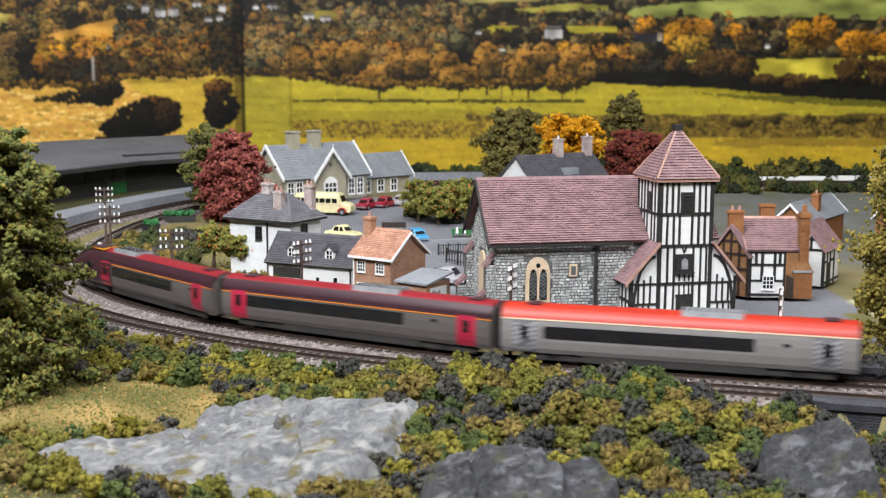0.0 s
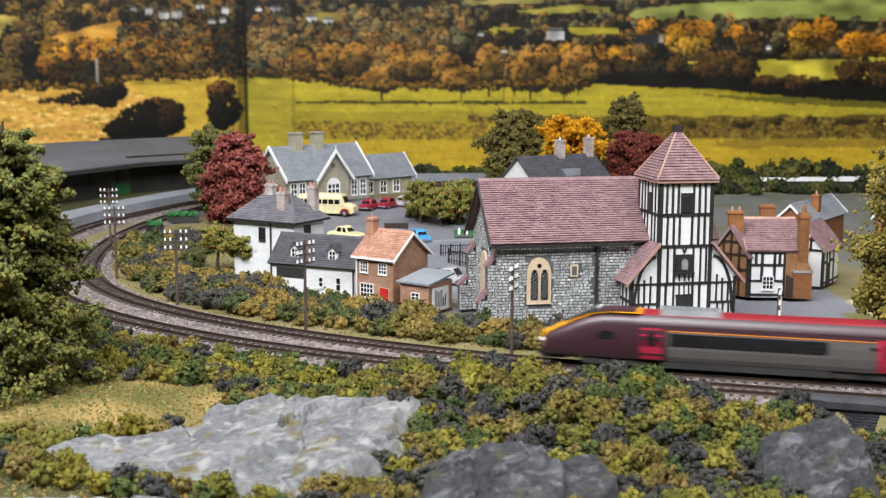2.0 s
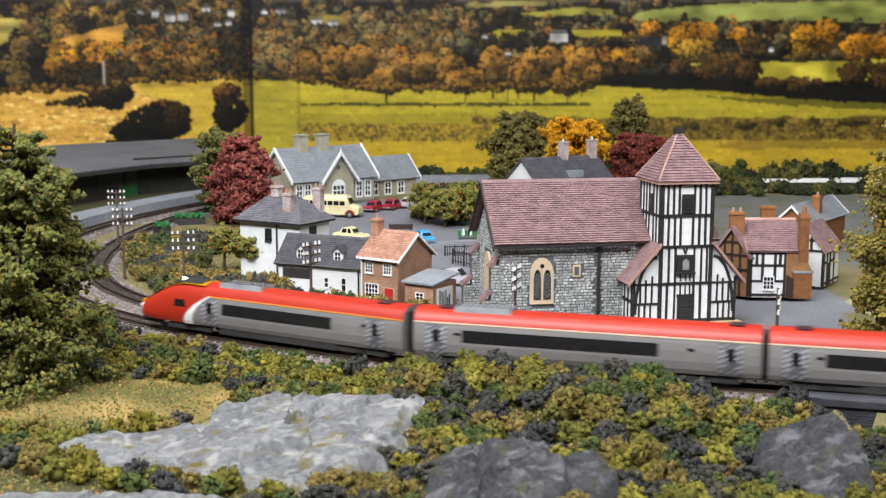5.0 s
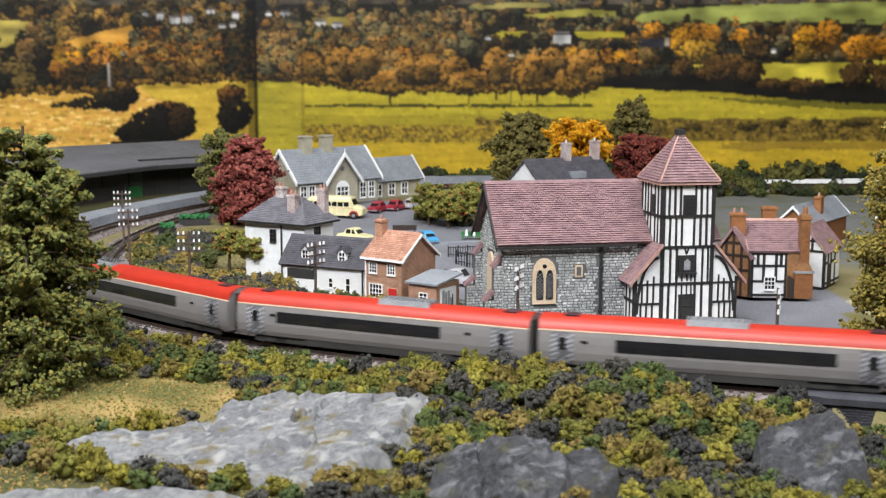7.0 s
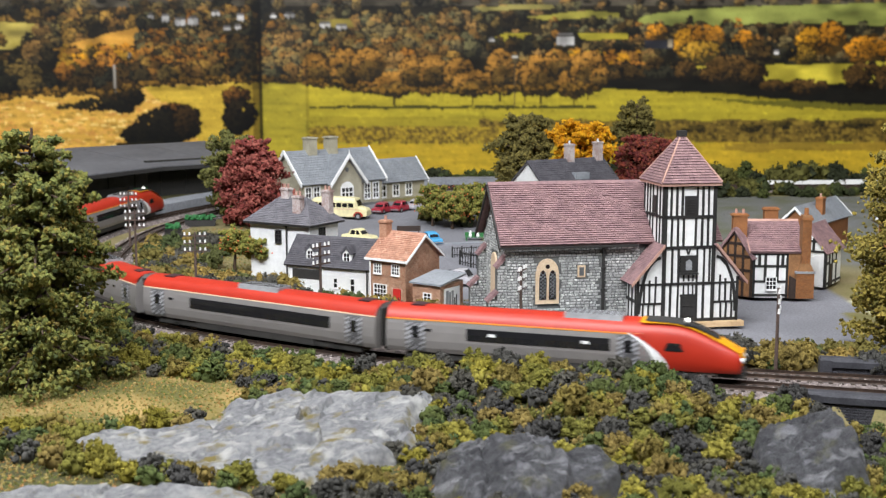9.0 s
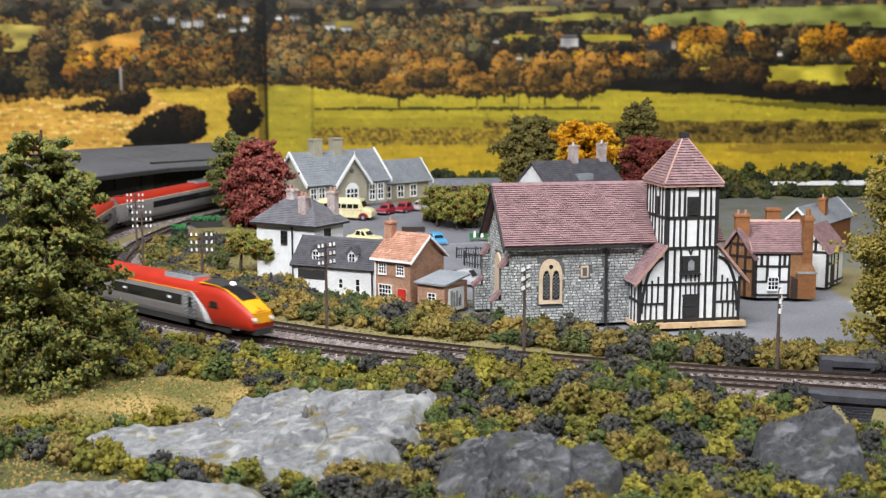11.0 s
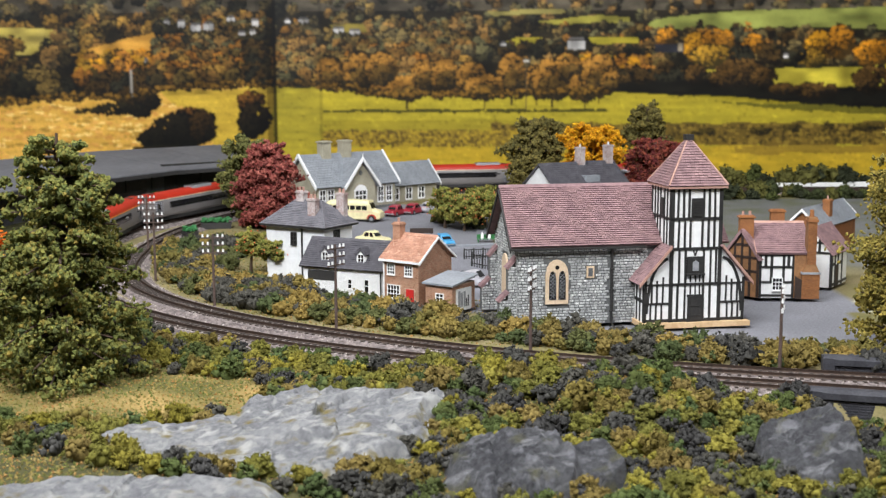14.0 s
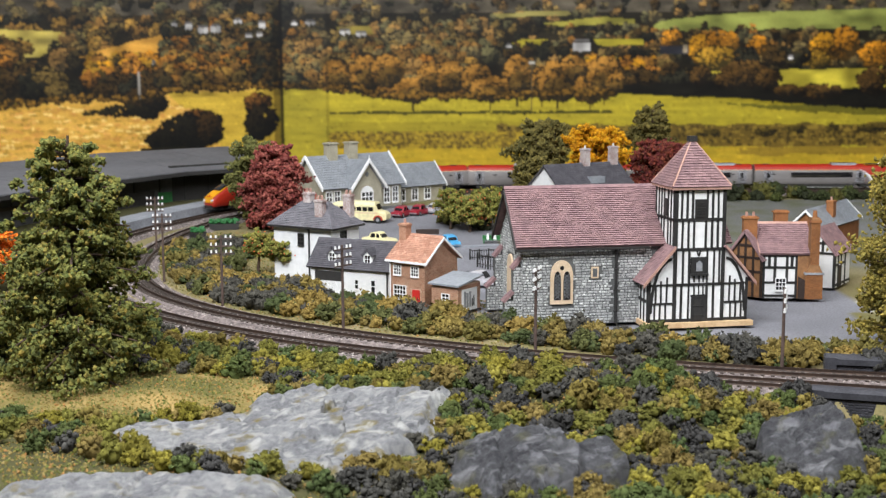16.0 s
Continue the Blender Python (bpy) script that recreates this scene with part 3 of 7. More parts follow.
    for cx, cy, w, h in ((1310, 136, 92, 50), (1285, 146, 60, 34), (1350, 144, 50, 34), (1540, 148, 80, 48), (1600, 150, 90, 56), (1440, 166, 90, 26), (1390, 164, 60, 20), (1232, 138, 40, 34)):
        crown(cx, cy, w, h, (92, 66, 30), (22, 18, 13))
    # meadows
    field([(-130, 188), (60, 178), (150, 170), (260, 172), (330, 158), (460, 154), (512, 158), (512, 380), (-130, 380)], (226, 176, 84), (190, 146, 56), 7)
    field([(300, 164), (512, 156), (512, 260), (390, 256), (330, 190)], (204, 170, 62), (172, 142, 46), 9)
    field([(500, 160), (580, 158), (700, 174), (900, 176), (1080, 168), (1260, 178), (1420, 194), (1690, 208), (1690, 380), (500, 380)], (186, 166, 48), (150, 138, 42), 3)
    field([(1260, 186), (1420, 190), (1690, 204), (1690, 216), (1400, 200)], (112, 104, 32), (84, 80, 28), 3)
    area(586, 1080, 198, 203, (72, 68, 26), (54, 52, 22), 2)
    area(586, 930, 216, 236, (164, 146, 44), (140, 126, 38), 4)
    area(586, 900, 236, 260, (120, 98, 36), (82, 68, 30), 5)
    area(880, 1690, 222, 262, (124, 100, 40), (74, 62, 30), 7)
    area(586, 1690, 262, 360, (200, 164, 46), (158, 136, 40), 4)
    area(1300, 1690, 262, 276, (160, 130, 44), (128, 106, 38), 5)
    for _ in range(5600):
        bx, by = prng.uniform(-118, 1678), prng.uniform(172, 345)
        j, i = int((by + 70) / 2), int((bx + 120) / 2)
        dab(bx, by, prng.uniform(1.3, 3.0), img[j, i] * prng.uniform(0.72, 1.24))
    for _ in range(1700):
        bx = prng.uniform(880, 1690)
        dab(bx, 242 + prng.uniform(-17, 17), prng.uniform(1.5, 4.0), col(*[(66, 54, 26), (104, 84, 36), (138, 114, 46)][prng.randint(3)]))
    for _ in range(900):
        bx, by, c = prng.uniform(-130, 330), prng.uniform(184, 330), col(*[(196, 140, 66), (160, 124, 50), (236, 200, 116), (214, 160, 80)][prng.randint(4)])
        for q in range(3):
            dab(bx + q * 4.0, by + prng.uniform(-0.8, 0.8), prng.uniform(1.3, 3.2), c)
    for cx, cy, w in ((1400, 232, 40), (1465, 228, 24), (1530, 230, 60), (1350, 236, 40), (1600, 232, 60), (1250, 238, 50)):
        crown(cx, cy, w, 13, (86, 72, 30), (26, 24, 16))
    # single trees with trunks and their shade on the grass
    for cx, cy, w, h, t in ((600, 136, 50, 60, 0), (650, 132, 56, 66, 0), (690, 128, 60, 60, 0), (733, 162, 70, 44, 14), (768, 140, 60, 56, 0), (800, 138, 50, 54, 0), (845, 146, 54, 66, 0), (868, 160, 74, 46, 16), (915, 140, 50, 80, 12), (958, 150, 40, 60, 12), (985, 146, 74, 74, 12), (1010, 126, 50, 50, 0), (1042, 160, 60, 50, 12), (1066, 140, 64, 74, 12), (1085, 150, 30, 40, 0)):
        crown(cx, cy, w, h, (168, 118, 48), (54, 42, 22), trunk=t)
        crown(cx + w * 0.06, cy + h * 0.18, w * 0.75, h * 0.6, (112, 84, 36), (36, 30, 19), seed=4)
        if t:
            img[(abs(X - cx) < 1.8) & (Y > cy + h * 0.3) & (Y < cy + h * 0.5 + t)] = col(42, 34, 20)
    img[(abs(X - 940) < 2.0) & (Y > 112) & (Y < 200)] = col(84, 70, 48)
    img[(abs(X - 940) < 5) & (abs(Y - 115) < 2)] = col(190, 184, 172)
    # dark bushes on the left board
    for cx, cy, w, h, l, d in ((262, 176, 78, 58, (58, 42, 20), (13, 12, 9)), (225, 192, 90, 22, (36, 32, 18), (14, 13, 10)), (180, 194, 60, 10, (60, 52, 24), (22, 20, 13)), (350, 214, 62, 46, (104, 66, 26), (20, 16, 11)),
                               (330, 234, 110, 66, (28, 24, 15), (11, 11, 9)), (372, 224, 50, 60, (58, 40, 18), (13, 12, 9)), (290, 244, 70, 34, (24, 21, 13), (11, 11, 9)), (462, 182, 54, 36, (112, 72, 30), (30, 22, 13)),
                               (466, 214, 58, 58, (36, 28, 16), (12, 11, 9)), (455, 234, 40, 30, (26, 22, 13), (11, 11, 9))):
        crown(cx, cy, w, h, l, d)
    area(250, 330, 256, 264, (30, 27, 16), (18, 17, 12), 3)
    img[(abs(X - 251) < 1.1) & (Y > 124) & (Y < 178)] = col(150, 144, 134)
    for _ in range(1500):
        bx, by = prng.uniform(586, 1000), 248 + prng.uniform(-14, 14)
        dab(bx, by, prng.uniform(1.5, 3.6), col(*[(96, 78, 34), (140, 116, 42), (168, 140, 44)][prng.randint(3)]))
    for bx in range(-120, 1080, 7):
        edge = np.interp(bx, [-120, 60, 150, 260, 330, 460, 580, 700, 900, 1080], [188, 178, 172, 172, 158, 155, 158, 173, 175, 168])
        crown(bx + prng.uniform(-4, 4), edge + prng.uniform(-7, 2), prng.uniform(9, 20), prng.uniform(6, 13), (132, 96, 36), (34, 28, 15), seed=bx)
    streak = 0.80 + 0.40 * (0.6 * cloud((Hh, W), (1.6, 22), 81) + 0.4 * cloud((Hh, W), (4, 60), 82))
    img *= np.where(Y > 176, streak, 1.0)[..., None]
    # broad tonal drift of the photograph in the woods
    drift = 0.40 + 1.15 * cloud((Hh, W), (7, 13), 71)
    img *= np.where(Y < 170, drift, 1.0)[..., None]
    # upper left of the print darkened to offset the lamp's extra light there
    img[(X < 507) & (Y < 172)] *= 0.82
    # lapped joint of the boards; corner shade darkened in steps into the print
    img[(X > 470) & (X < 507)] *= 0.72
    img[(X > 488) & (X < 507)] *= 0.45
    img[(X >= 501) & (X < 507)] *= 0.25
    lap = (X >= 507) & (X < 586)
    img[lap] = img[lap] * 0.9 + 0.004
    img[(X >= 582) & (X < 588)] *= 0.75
    # soft print
    for _ in range(1):
        img[1:-1, 1:-1] = (img[1:-1, 1:-1] * 2 + img[:-2, 1:-1] + img[2:, 1:-1] + img[1:-1, :-2] + img[1:-1, 2:]) / 6
    return np.clip(img * 1.0, 0.002, 0.9)


def backdrop_point(u, v):
    """Print units to the boards: the right board stands across the back, the left one turns forward at the corner."""
    z = 0.4081 - (v - 18) * 0.001309
    x = (u - 505) * 0.00131
    if u >= 505:
        return (-0.4134 + x, 2.75, z)
    return (-0.4134 + x * 0.93, 2.75 + x * 0.22, z * (1 + x * 0.05))


PRINT = printed("printed_card", 0.4)
PRINT.node_tree.nodes["Map Range"].inputs["To Min"].default_value = 0.93
PRINT.node_tree.nodes["Map Range"].inputs["To Max"].default_value = 1.07
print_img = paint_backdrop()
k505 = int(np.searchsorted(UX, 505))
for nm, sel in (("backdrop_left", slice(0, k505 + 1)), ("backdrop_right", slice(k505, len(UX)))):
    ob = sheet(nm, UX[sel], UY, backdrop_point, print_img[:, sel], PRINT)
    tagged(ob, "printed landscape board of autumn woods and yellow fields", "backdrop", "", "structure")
    ks = [UX[sel][0], UX[sel][-1]]
    c0, c1 = [Vector(backdrop_point(k, UY[0])) for k in ks], [Vector(backdrop_point(k, UY[-1])) for k in ks]
    nb = Vector((0, 0.002, 0))
    q = [c0[0] + nb, c0[1] + nb, c1[1] + nb, c1[0] + nb]
    part("backing_board", Shape().add(q + [v + nb * 3 for v in q], [(3, 2, 1, 0), (4, 5, 6, 7), (0, 1, 5, 4), (1, 2, 6, 5), (2, 3, 7, 6), (3, 0, 4, 7)]), PLANK, ob)

# ---- trains ----
LEN, WID = 0.284, 0.036
# half cross-section of the body, from the sill to the crown of the roof
SIDE = [(0.0152, 0.0095), (0.0170, 0.0135), (0.0180, 0.0200), (0.0179, 0.0280), (0.0172, 0.0340), (0.0162, 0.0385)]
ROOF = [(0.0162, 0.0385), (0.0148, 0.0425), (0.0118, 0.0458), (0.0070, 0.0480), (0.0, 0.0488)]


def side_y(z):
    for (a, b), (c, d) in zip(SIDE, SIDE[1:]):
        if b <= z <= d:
            return a + (c - a) * (z - b) / (d - b)
    return SIDE[-1][0] if z > SIDE[-1][1] else SIDE[0][0]


def skin(shape, prof, stations, both=True):
    """Lofts a half profile along x; stations: (x, width factor, height factor, drop)."""
    for sgn in ((1, -1) if both else (1,)):
        n0, n = len(shape.v), len(prof)
        for x, kw, kh, sink in stations:
            for y, z in prof:
                shape.v.append((x, sgn * y * kw, 0.0095 + (z - 0.0095) * kh + sink))
        for i in range(len(stations) - 1):
            for k in range(n - 1):
                a = n0 + i * n + k
                shape.f.append((a, a + n, a + n + 1, a + 1))
    return shape


def patch(x0, x1, z0, z1, out=0.0004, steps=4, sides=(1, -1)):
    """A panel that lies on the curved side of the body."""
    sh = Shape()
    for sgn in sides:
        n0 = len(sh.v)
        for k in range(steps + 1):
            z = z0 + (z1 - z0) * k / steps
            for x in (x0, x1):
                sh.v.append((x, sgn * (side_y(z) + out), z))
            for x in (x0, x1):
                sh.v.append((x, sgn * (side_y(z) - 0.0005), z))
        for k in range(steps):
            a = n0 + 4 * k
            sh.f += [(a, a + 1, a + 5, a + 4), (a, a + 4, a + 6, a + 2), (a + 1, a + 3, a + 7, a + 5)]
        sh.f += [(n0, n0 + 1, n0 + 3, n0 + 2), (n0 + 4 * steps, n0 + 4 * steps + 1, n0 + 4 * steps + 3, n0 + 4 * steps + 2)]
    return sh


def carriage(livery, end=0, label="", windows=(0.15, 0.72), unit=0.55):
    """One vehicle, centre at the origin. end: 1 or -1 puts the driving cab at +x or -x."""
    top = thing("railway_carriage", label, "train car", group="train carriages")
    h = LEN / 2
    body_c, roof_c, door_c = {"silver": (SILVER, RED, None), "grey": (GREYCAR, CRIMSON, DOORRED)}[livery]
    e = end or 1
    x0, x1 = -h, h
    xe = h - (0.062 if end else 0)
    flip = (lambda a, b: (a, b)) if e > 0 else (lambda a, b: (-b, -a))

    def fx(f):
        return -h + f * LEN

    st = [(e * -h, 1, 1, 0), (e * xe, 1, 1, 0)]
    body = skin(Shape(), SIDE, st)
    body.prism([(-0.0152, 0.0095), (0.0152, 0.0095), (0.018, 0.02), (0.0162, 0.0385), (0.007, 0.048), (-0.007, 0.048), (-0.0162, 0.0385), (-0.018, 0.02)], e * -h, e * -h + e * 0.0005, "x")
    if not end:
        body.prism([(-0.0152, 0.0095), (0.0152, 0.0095), (0.018, 0.02), (0.0162, 0.0385), (0.007, 0.048), (-0.007, 0.048), (-0.0162, 0.0385), (-0.018, 0.02)], h - 0.0005, h, "x")
    part("body_side", body, body_c, top, smooth=False)
    part("roof", skin(Shape(), ROOF, st), roof_c, top, "red curved roof", smooth=True)
    if livery == "grey":
        part("roof_band", skin(Shape(), [(y + 0.0003, z + 0.0003) for y, z in ROOF[:3]], st), MAROON, top, "dark purple band along the roof edge", smooth=True)
        part("cantrail_band", patch(*flip(-h, xe), 0.0352, 0.0384, 0.0003), MAROON, top)
        part("lining", patch(*flip(-h, xe), 0.0344, 0.0351, 0.0004, 1), ORANGE, top)
    else:
        part("lining", patch(*flip(-h, xe), 0.0374, 0.0384, 0.0004, 1), ORANGE if end else BEIGE, top)
    w0, w1 = windows
    if end:
        w0, w1 = 0.257, 0.69
    part("window_band", patch(*flip(fx(w0), fx(w1)), 0.0228, 0.0328, 0.0005), GLASSY, top, "dark tinted window band")
    # white patches on the glass stand in for lamp light
    if end == 1 and livery == "silver":
        for f in (0.324, 0.607):
            for sd in (1, -1):
                a, b = flip(fx(f), fx(f + 0.022))
                part("interior_lamp", patch(a, b, 0.0272, 0.0296, 0.0008, 1, (sd,)), INSUL, top, "small white patch painted for lamp light in the window")
    doors = (0.064, 0.711) if end else (0.040, 0.888)
    for d in doors:
        a, b = flip(fx(d), fx(d + 0.062))
        for sd in (1, -1):
            if door_c:
                dr = part("door", patch(a, b, 0.0105, 0.0365, 0.0006, 5, (sd,)), door_c, top, "pink-red sliding door")
            else:
                dr = part("door", patch(a, b, 0.0105, 0.0365, 0.0006, 5, (sd,)), DOORGREY, top, "door with pale and grey diagonal stripes")
                for k in range(9):
                    zs_ = 0.0040 + k * 0.0040
                    q0, q1 = max(0.0107, zs_), min(0.0363, zs_ + 0.0105)
                    if q1 - q0 < 0.002:
                        continue
                    u0, u1 = (q0 - zs_) / 0.0105, (q1 - zs_) / 0.0105
                    xa, xb = a + (b - a) * u0, a + (b - a) * u1
                    w_ = 0.0019
                    pts = [(xa, q0), (xb, q1), (xb, min(0.0364, q1 + w_)), (xa, min(0.0364, q0 + w_))]
                    part("stripe", Shape().add([(x, sd * (side_y(z) + 0.0009), z) for x, z in pts], [(0, 1, 2, 3)]), STRIPE, dr)
            part("door_window", patch(a + LEN * 0.02, b - LEN * 0.02, 0.0225, 0.0325, 0.0011, 3, (sd,)), GLASSY, dr)
    for f in (0.125, 0.80):
        a, b = flip(fx(f), fx(f + 0.02))
        if not end or f < 0.5:
            for sd in (1, -1):
                part("vent", patch(a, b, 0.0285, 0.0305, 0.0006, 1, (sd,)), GLASSY, top)
    # roof units
    a, b = flip(fx(unit), fx(unit + 0.17))
    ac = Shape().prism([(-0.0105, 0.046), (0.0105, 0.046), (0.0092, 0.0508), (-0.0092, 0.0508)], a, b, "x")
    ru = part("roof_unit", ac, GREYBOX, top, "grey ribbed roof unit")
    for k in range(9):
        xx = a + (b - a) * (k + 0.5) / 9
        part("fin", Shape().box(xx - 0.0008, xx + 0.0008, -0.008, 0.008, 0.0505, 0.0513), BLACK, ru)
    for f in ((0.09, 0.93) if not end else (0.09, 0.62)):
        a, b = flip(fx(f) - 0.006, fx(f) + 0.006)
        part("roof_hatch", Shape().box(a, b, -0.007, 0.007, 0.0475, 0.0492), MAROON, top)
    # frames, bogies, wheels
    part("underframe", Shape().box(*flip(-h + 0.07, xe - (0.02 if end else 0.07)), -0.0148, 0.0148, 0.0034, 0.0105), BLACK, top)
    for bx in (-0.098, 0.098):
        bo = part("bogie", Shape().box(bx - 0.027, bx + 0.027, -0.0135, -0.011, 0.0035, 0.0085).box(bx - 0.027, bx + 0.027, 0.011, 0.0135, 0.0035, 0.0085)
                  .box(bx - 0.006, bx + 0.006, -0.0135, 0.0135, 0.004, 0.0095), BLACK, top)
        for wx in (-0.017, 0.017):
            for sd in (-1, 1):
                part("wheel", Shape().tube((bx + wx, sd * 0.0078, 0.0056), (bx + wx, sd * 0.0098, 0.0056), 0.0056, n=14), STEEL, bo)
    for x in ([-h * e] if end else [-h, h]):
        s = 1 if x > 0 else -1
        gw = Shape()
        for k in range(4):
            gw.box(x + s * 0.0007 * k - 0.0003, x + s * 0.0007 * k + 0.0003, -0.0085, 0.0085, 0.011, 0.044)
        part("gangway", gw, BLACK, top)
        part("coupling", Shape().box(min(x, x + s * 0.0035), max(x, x + s * 0.0035), -0.002, 0.002, 0.006, 0.009), BLACK, top)
    if end:
        nose_c = MAROON if livery == "grey" else RED
        # stations of the streamlined nose: position, width, height, sink
        st = [(xe, 1, 1, 0), (xe + 0.0154, 0.998, 1.0, 0), (xe + 0.0294, 0.985, 0.985, 0), (xe + 0.0410, 0.96, 0.91, 0), (xe + 0.0525, 0.93, 0.78, 0), (xe + 0.0627, 0.89, 0.645, 0), (xe + 0.0710, 0.85, 0.545, 0), (xe + 0.0762, 0.79, 0.475, 0), (xe + 0.0787, 0.70, 0.37, 0.001)]
        nose = Shape()
        skin(nose, SIDE + ROOF[1:], [(e * x, a, b, c) for x, a, b, c in st])
        n = len(SIDE + ROOF[1:])
        last = n * (len(st) - 1)
        half = n * len(st)
        nose.f.append(tuple(range(last, last + n)) + tuple(range(half + last + n - 1, half + last - 1, -1)))
        nz = part("nose", nose, nose_c, top, "streamlined cab nose", smooth=True)
        # windscreen and yellow front, shaped to the slope of the nose
        def front(name, pts, material, lift):
            sh = Shape()
            rows = []
            for x, z, w in pts:
                rows.append([(e * x, y, z + lift - 0.10 * (abs(y) / 0.017) ** 2 * 0.03) for y in np.linspace(-w, w, 7)])
            for r_ in rows:
                sh.v += r_
            for i in range(len(rows) - 1):
                for k in range(6):
                    a = i * 7 + k
                    sh.f.append((a, a + 1, a + 8, a + 7))
            return part(name, sh, material, nz, smooth=True)

        def crest(x):
            xs, hs = [q[0] for q in st], [0.0095 + 0.0393 * q[2] + q[3] for q in st]
            return float(np.interp(x, xs, hs))

        def strip(xa, xb, w0_, w1_):
            return [(x, crest(x), w0_ + (w1_ - w0_) * k / 6) for k, x in enumerate(np.linspace(xa, xb, 7))]
        front("yellow_front", strip(xe - 0.002, xe + 0.0768, 0.0138, 0.0112), YELLOW, 0.0004)
        front("roof_dome", strip(xe + 0.0013, xe + 0.0358, 0.0120, 0.0124), MAROON if livery == "grey" else BLACK, 0.0010)
        front("windscreen", strip(xe + 0.0333, xe + 0.0608, 0.0118, 0.0092), GLASSY, 0.0012)
        part("yellow_snout", Shape().prism([(-0.0105, 0.0165), (0.0105, 0.0165), (0.0100, 0.0268), (-0.0100, 0.0268)], e * (xe + 0.0749), e * (xe + 0.0796), "x"), YELLOW, nz, "yellow warning panel")
        for sd in (-1, 1):
            ring = Shape().tube((e * (xe + 0.0755), sd * 0.0098, 0.0205), (e * (xe + 0.0809), sd * 0.0098, 0.0205), 0.0021, n=12)
            part("headlight", ring, INSUL, nz, "round clear headlight")
            part("cab_window", Shape().prism([(xe * e + e * 0.0179, 0.026), (xe * e + e * 0.0333, 0.026), (xe * e + e * 0.0307, 0.0325), (xe * e + e * 0.0205, 0.0325)], sd * 0.0165, sd * 0.0181, "y"), GLASSY, nz)
        part("front_bumper", Shape().box(*flip(xe + 0.0589, xe + 0.0813), -0.0095, 0.0095, 0.0055, 0.0115), BLACK, nz)
        part("headlamp_top", Shape().tube((e * (xe + 0.0333), 0, crest(xe + 0.0333) + 0.001), (e * (xe + 0.0352), 0, crest(xe + 0.0352) + 0.0019), 0.0022, n=12), LAMPON if livery == "silver" else INSUL, nz, "lit white headlamp")
        if livery == "silver":
            # the silver side runs into the red nose in a curve with a white edge
            def sweep(k):
                return xe + 0.022 - 0.032 * (k / 8) ** 1.9

            def curved(a_of, b_of, out, sd):
                sh = Shape()
                for k in range(9):
                    z = 0.0097 + 0.0287 * k / 8
                    for x in (a_of(k), b_of(k)):
                        sh.v.append((e * x, sd * (side_y(z) + out), z))
                sh.f = [(2 * k, 2 * k + 1, 2 * k + 3, 2 * k + 2) for k in range(8)]
                return sh
            for sd in (1, -1):
                part("silver_flare", curved(lambda k: xe - 0.001, lambda k: max(sweep(k), xe - 0.0008), 0.0005, sd), SILVER, top)
                part("red_flare", curved(lambda k: min(sweep(k), xe + 0.0008), lambda k: xe + 0.001, 0.00065, sd), RED, top)
                part("white_sweep", curved(lambda k: sweep(k) - 0.0125 * (1 - 0.85 * k / 8), sweep, 0.0009, sd), WHITEP, top, "white curved edge of the nose colour")
        else:
            for sd in (1, -1):
                part("maroon_flare", patch(*flip(xe - 0.024, xe + 0.001), 0.0097, 0.0383, 0.0006, 5, (sd,)), MAROON, top)
    return top


PITCH = 0.289
# outer track: the front cab's place along the line, by time
OUTER = [(0.0, -0.984), (1.0, -0.722), (2.0, -0.460), (2.8, -0.249), (3.0, -0.196), (3.5, -0.0648), (4.0, 0.0634), (4.2, 0.1135), (5.2, 0.357), (6.3, 0.6164), (6.5, 0.6643), (7.0, 0.7814), (7.5, 0.892),
         (8.0, 1.0015), (8.5, 1.1066), (9.0, 1.2085), (9.2, 1.249), (10.2, 1.470), (11.5, 1.763), (12.0, 1.866), (13.3, 2.132), (14.6, 2.412), (15.0, 2.505), (15.5, 2.625), (16.0, 2.745)]
# inner track: the rear cab's place, by time; the train leaves to the right and stops out of sight
INNER = [(0.0, 0.5105), (0.5, 0.3555), (1.0, 0.2025), (1.5, 0.0460), (1.8, -0.0535), (2.3, -0.2145), (3.0, -0.43), (4.0, -0.70), (5.0, -0.84), (6.0, -0.89), (7.0, -0.90), (16.0, -0.90)]


def glide(table, t):
    ts, vs = np.array([a for a, _ in table]), np.array([b for _, b in table])
    i = int(np.clip(np.searchsorted(ts, t) - 1, 0, len(ts) - 2))
    sl = np.gradient(vs, ts)
    h = ts[i + 1] - ts[i]
    u = (t - ts[i]) / h
    return float((2 * u**3 - 3 * u**2 + 1) * vs[i] + (u**3 - 2 * u**2 + u) * h * sl[i] + (3 * u**2 - 2 * u**3) * vs[i + 1] + (u**3 - u**2) * h * sl[i + 1])


def on_line(s, radii):
    """Pose of a vehicle whose middle is at s; its +x looks towards smaller s (to the right in front)."""
    a, b = line(s + 0.098, radii), line(s - 0.098, radii)
    d = (b - a).normalized()
    q = d.to_track_quat("X", "Z")
    return Matrix.Translation((a + b) / 2 + Vector((0, 0, 0.0006))) @ q.to_matrix().to_4x4()


VIRG = "silver and red passenger carriage with striped doors"
outer_train = [carriage("silver", -1, "silver express driving car with red nose and yellow front"),
               carriage("silver", 0, VIRG, (0.15, 0.72), 0.12), carriage("silver", 0, VIRG, (0.15, 0.72), 0.5),
               carriage("silver", 0, VIRG, (0.225, 0.825), 0.42),
               carriage("silver", 1, "silver express driving car with red nose and white window spots")]
